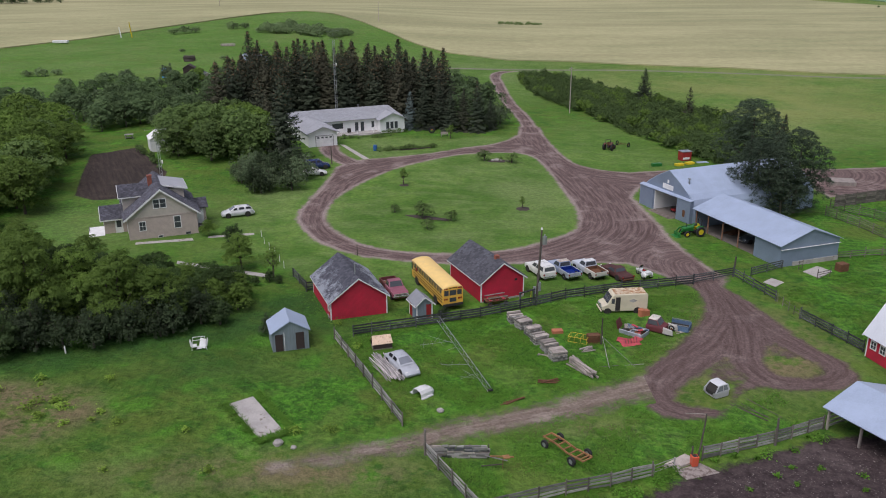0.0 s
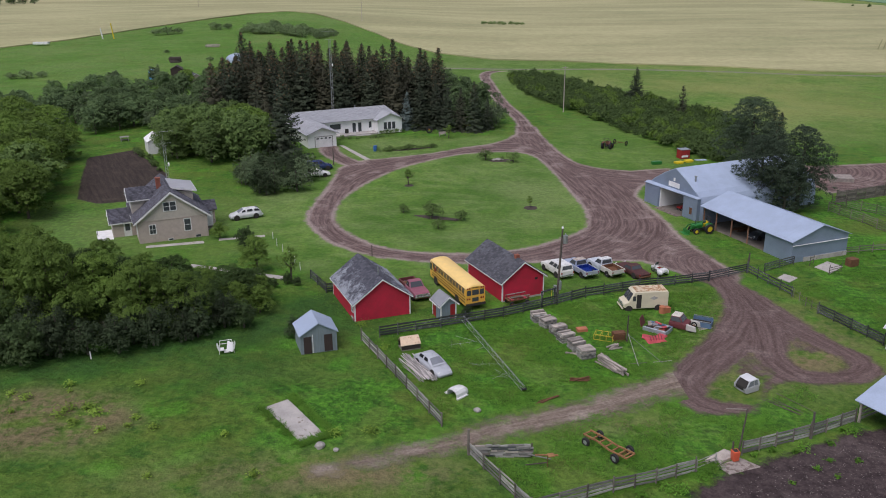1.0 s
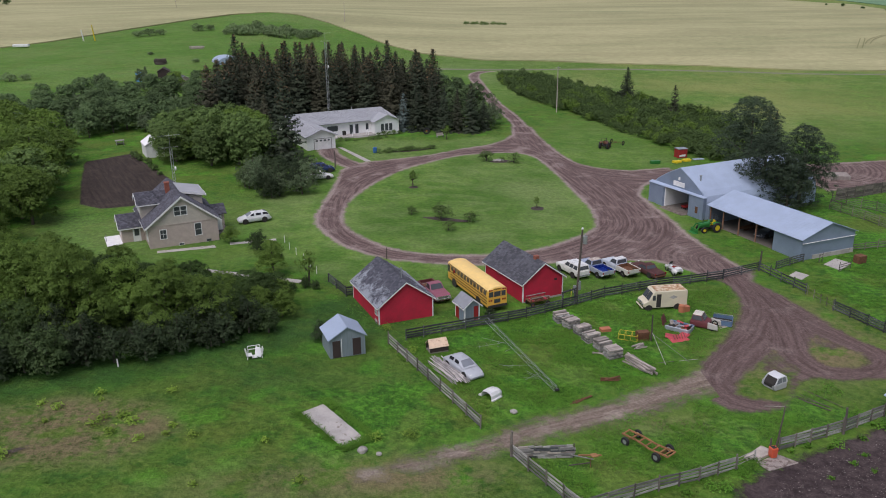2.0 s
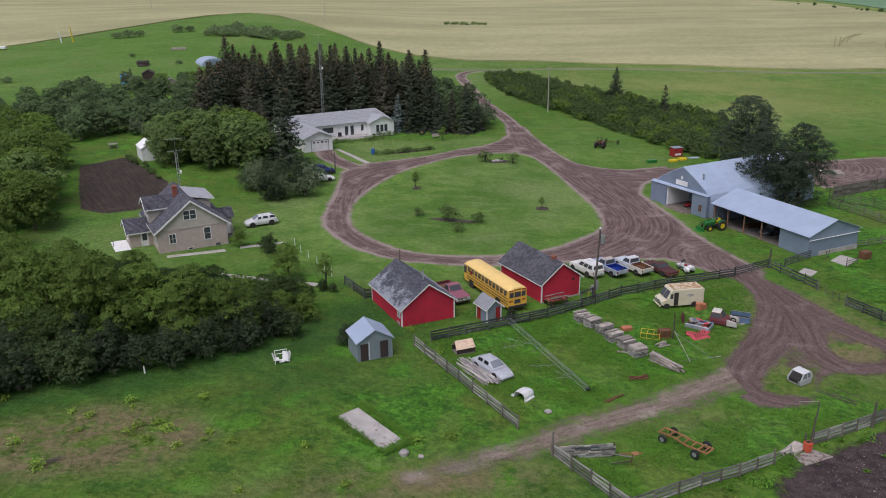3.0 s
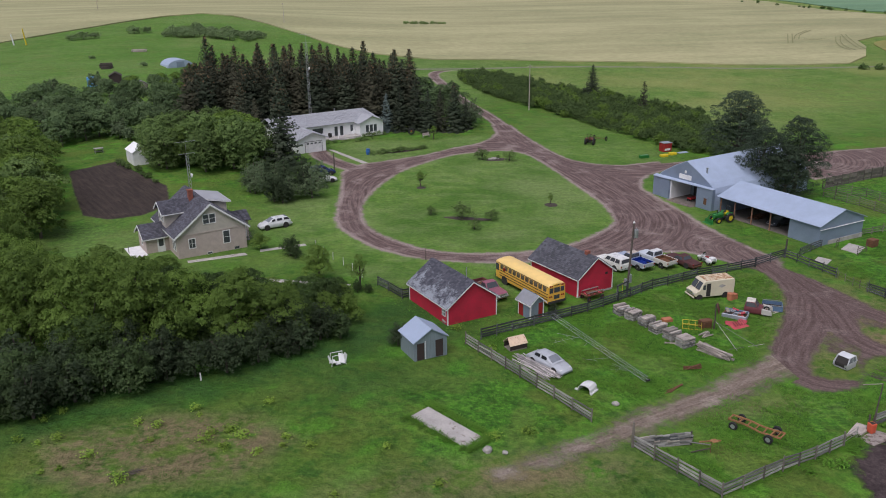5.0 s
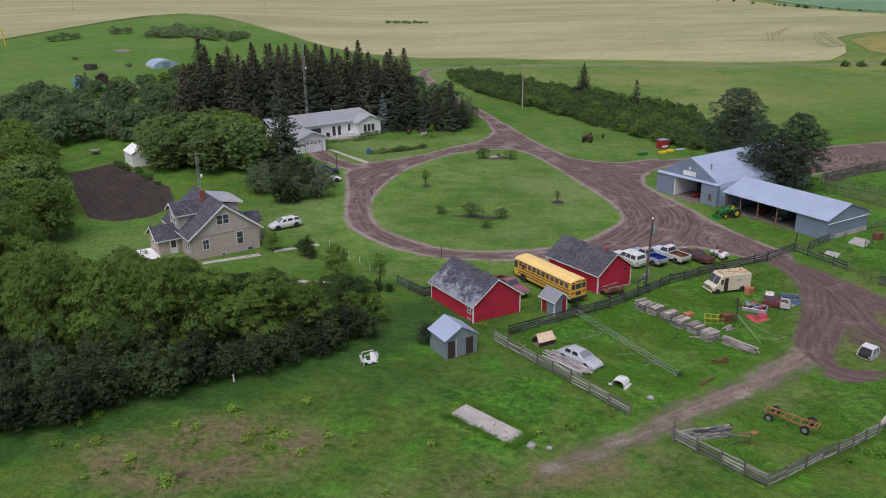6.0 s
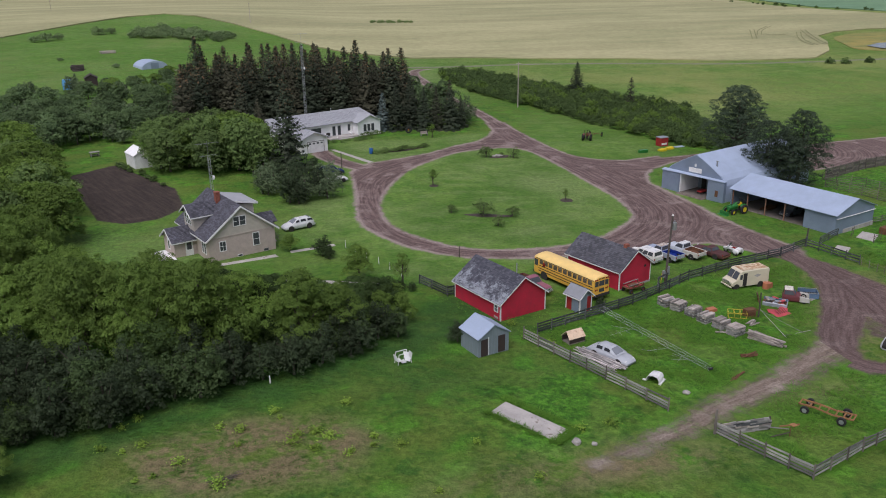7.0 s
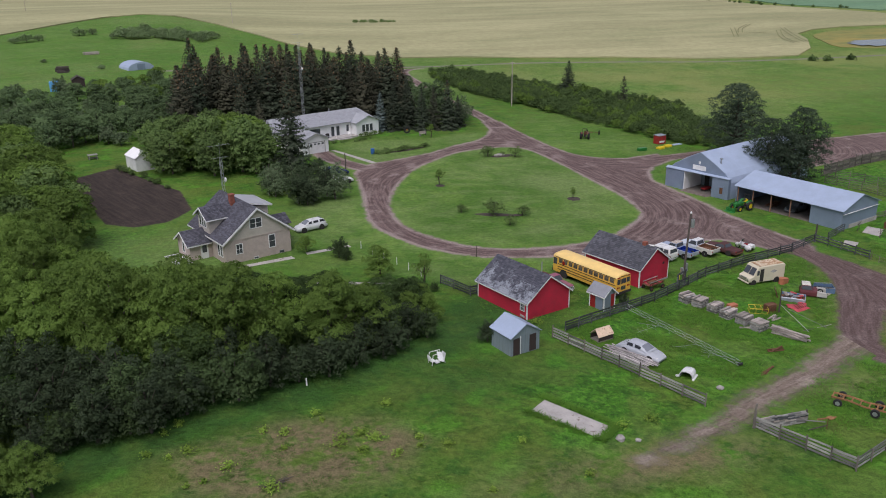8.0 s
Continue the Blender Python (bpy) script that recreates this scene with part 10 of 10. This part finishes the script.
grass_tufts("shed_grass", "rough grass between the sheds", [(-20, 90), (-11, 75), (-4, 77.5), (13, 86), (28, 90.5), (22, 96), (6, 95), (-10, 96)], 3000, 0.14, LEAF_GRASS, 7, clear, 4, 0.0)


grass_tufts("fence_foot_grass", "taller uncut grass along the foot of the fences", [(-11.4, 74.2), (-3.3, 57.4), (-2.6, 58.0), (-10.4, 74.6)], 700, 0.26, LEAF_GRASS, 8, None, 5)
grass_tufts("fence_foot_grass", "taller uncut grass along the foot of the fences", [(2.0, 46.6), (15.6, 51.4), (15.4, 52.3), (2.2, 47.4)], 700, 0.26, LEAF_GRASS, 9, None, 5)
grass_tufts("fence_foot_grass", "taller uncut grass along the foot of the fences", [(-9.4, 74.2), (8.5, 81.8), (29.6, 89.8), (29.4, 90.8), (8.1, 82.9), (-9.6, 75.2)], 1400, 0.24, LEAF_GRASS, 10, None, 5)


for ring, count, seed in (([(-16.6, 62.6), (-12.6, 56.8), (-12.1, 57.2), (-16.2, 63.2)], 500, 31), ([(-18.9, 60.6), (-15.0, 55.0), (-14.5, 55.5), (-18.3, 61.0)], 260, 32), ([(-14.7, 55.3), (-14.5, 54.8), (-12.3, 56.3), (-12.6, 56.9)], 220, 33)):
    grass_tufts("slab_edge_grass", "long grass leaning over the edge of the concrete slab", ring, count, 0.3, LEAF_GRASS, seed, None, 6, 0.0, 0.6)


def weed(x, y, s, seed):
    g = np.random.default_rng(seed)
    n = int(150 * s)
    c = g.normal(0, 0.32 * s, (n, 3)) * [1, 1, 0.6] + [0, 0, 0.35 * s]
    c[:, 2] = np.abs(c[:, 2])
    v, f, soft = leaf_sprays(c, c * 0.6 + [0, 0, 0.6], 0.14)
    w = thing("weed_plant", x, y, 0, "leafy green weed clump at the fence" if x > 8 else "bright yellow-green weed clump in the meadow", "weed", "meadow weeds")
    mesh_part("leaves", mesh_of("leaves", v, f, LEAF_GRASS if x > 8 else LEAF_WEED, normals=soft), w)


q_weed = random.Random(12)
for k, (x, y, s) in enumerate(((-34.6, 59.3, 1.0), (-31.8, 59.6, 1.1), (-35.8, 64.6, 0.7), (-40.1, 54.9, 1.0), (-33.0, 58.0, 0.8), (-34.2, 60.4, 0.9), (-32.6, 60.6, 0.8), (-29.8, 64.8, 0.7), (-38.5, 62.2, 0.8), (-26.4, 57.4, 0.8), (-43, 58.5, 0.9), (-46, 61.5, 0.8), (-30.5, 57.0, 0.7), (-9.2, 56.9, 1.0), (-11.9, 56.5, 0.9), (15.6, 51.0, 1.0), (16.3, 51.7, 0.95), (12.6, 49.5, 0.9), (13.6, 49.3, 0.95), (10.6, 48.8, 0.8), (25, 54.9, 0.9), (30.2, 57.2, 1.1), (17.1, 52.3, 0.9), (-8.6, 72.2, 0.8), (-11.2, 77.6, 0.9))):
    weed(x, y, s, k)
for k in range(16):
    weed(q_weed.uniform(-50, -14), q_weed.uniform(50, 66), q_weed.uniform(0.4, 0.7), 100 + k)


def feedlot_stones():
    """Pale stones and clods trodden into the mud, too many to count."""
    g = np.random.default_rng(21)
    ring = np.array([(15, 47.5), (21.5, 52.6), (29.4, 55.7), (36.0, 57.4), (46, 54), (40, 44), (22, 44)])
    x, y = g.uniform(15, 46, 5200), g.uniform(44, 58, 5200)
    ok = inside(x, y, ring)
    x, y = x[ok], y[ok]
    n = len(x)
    z = ground_height(x, y) + 0.06
    s = g.uniform(0.02, 0.05, n) * np.where(g.random(n) > 0.93, 2.0, 1.0)
    base = np.stack([x, y, z], 1)
    corners = np.array([(1, 0, 0), (0, 1, 0), (-1, 0, 0), (0, -1, 0), (0, 0, 0.8)])
    v = (base[:, None, :] + corners[None] * s[:, None, None] * g.uniform(0.6, 1.4, (n, 5, 1))).reshape(-1, 3)
    i = np.arange(n)[:, None] * 5
    f = np.vstack([np.hstack([i + a, i + b, i + 4]) for a, b in ((0, 1), (1, 2), (2, 3), (3, 0))])
    tagged(new("feedlot_stones", mesh_of("feedlot_stones", v, f, surface("muddy_stone", (0.13, 0.112, 0.104), 0.9, var=0.4, scale=6.0, island=0.6))), "pale stones and clods trodden into the mud", "stones", kind="stuff")


feedlot_stones()
for k, (x, y, s) in enumerate(((24.9, 52.2, 0.5), (26.4, 53.3, 0.45), (26.0, 51.2, 0.4), (29.5, 57.6, 0.5), (22.4, 54.6, 0.6), (20.8, 54.0, 0.55), (28.6, 53.2, 0.45), (31.5, 52.4, 0.5), (24.2, 54.4, 0.5), (27.6, 55.6, 0.6), (30.8, 50.6, 0.4), (22.2, 50.4, 0.4))):
    weed(x, y, s, 300 + k)
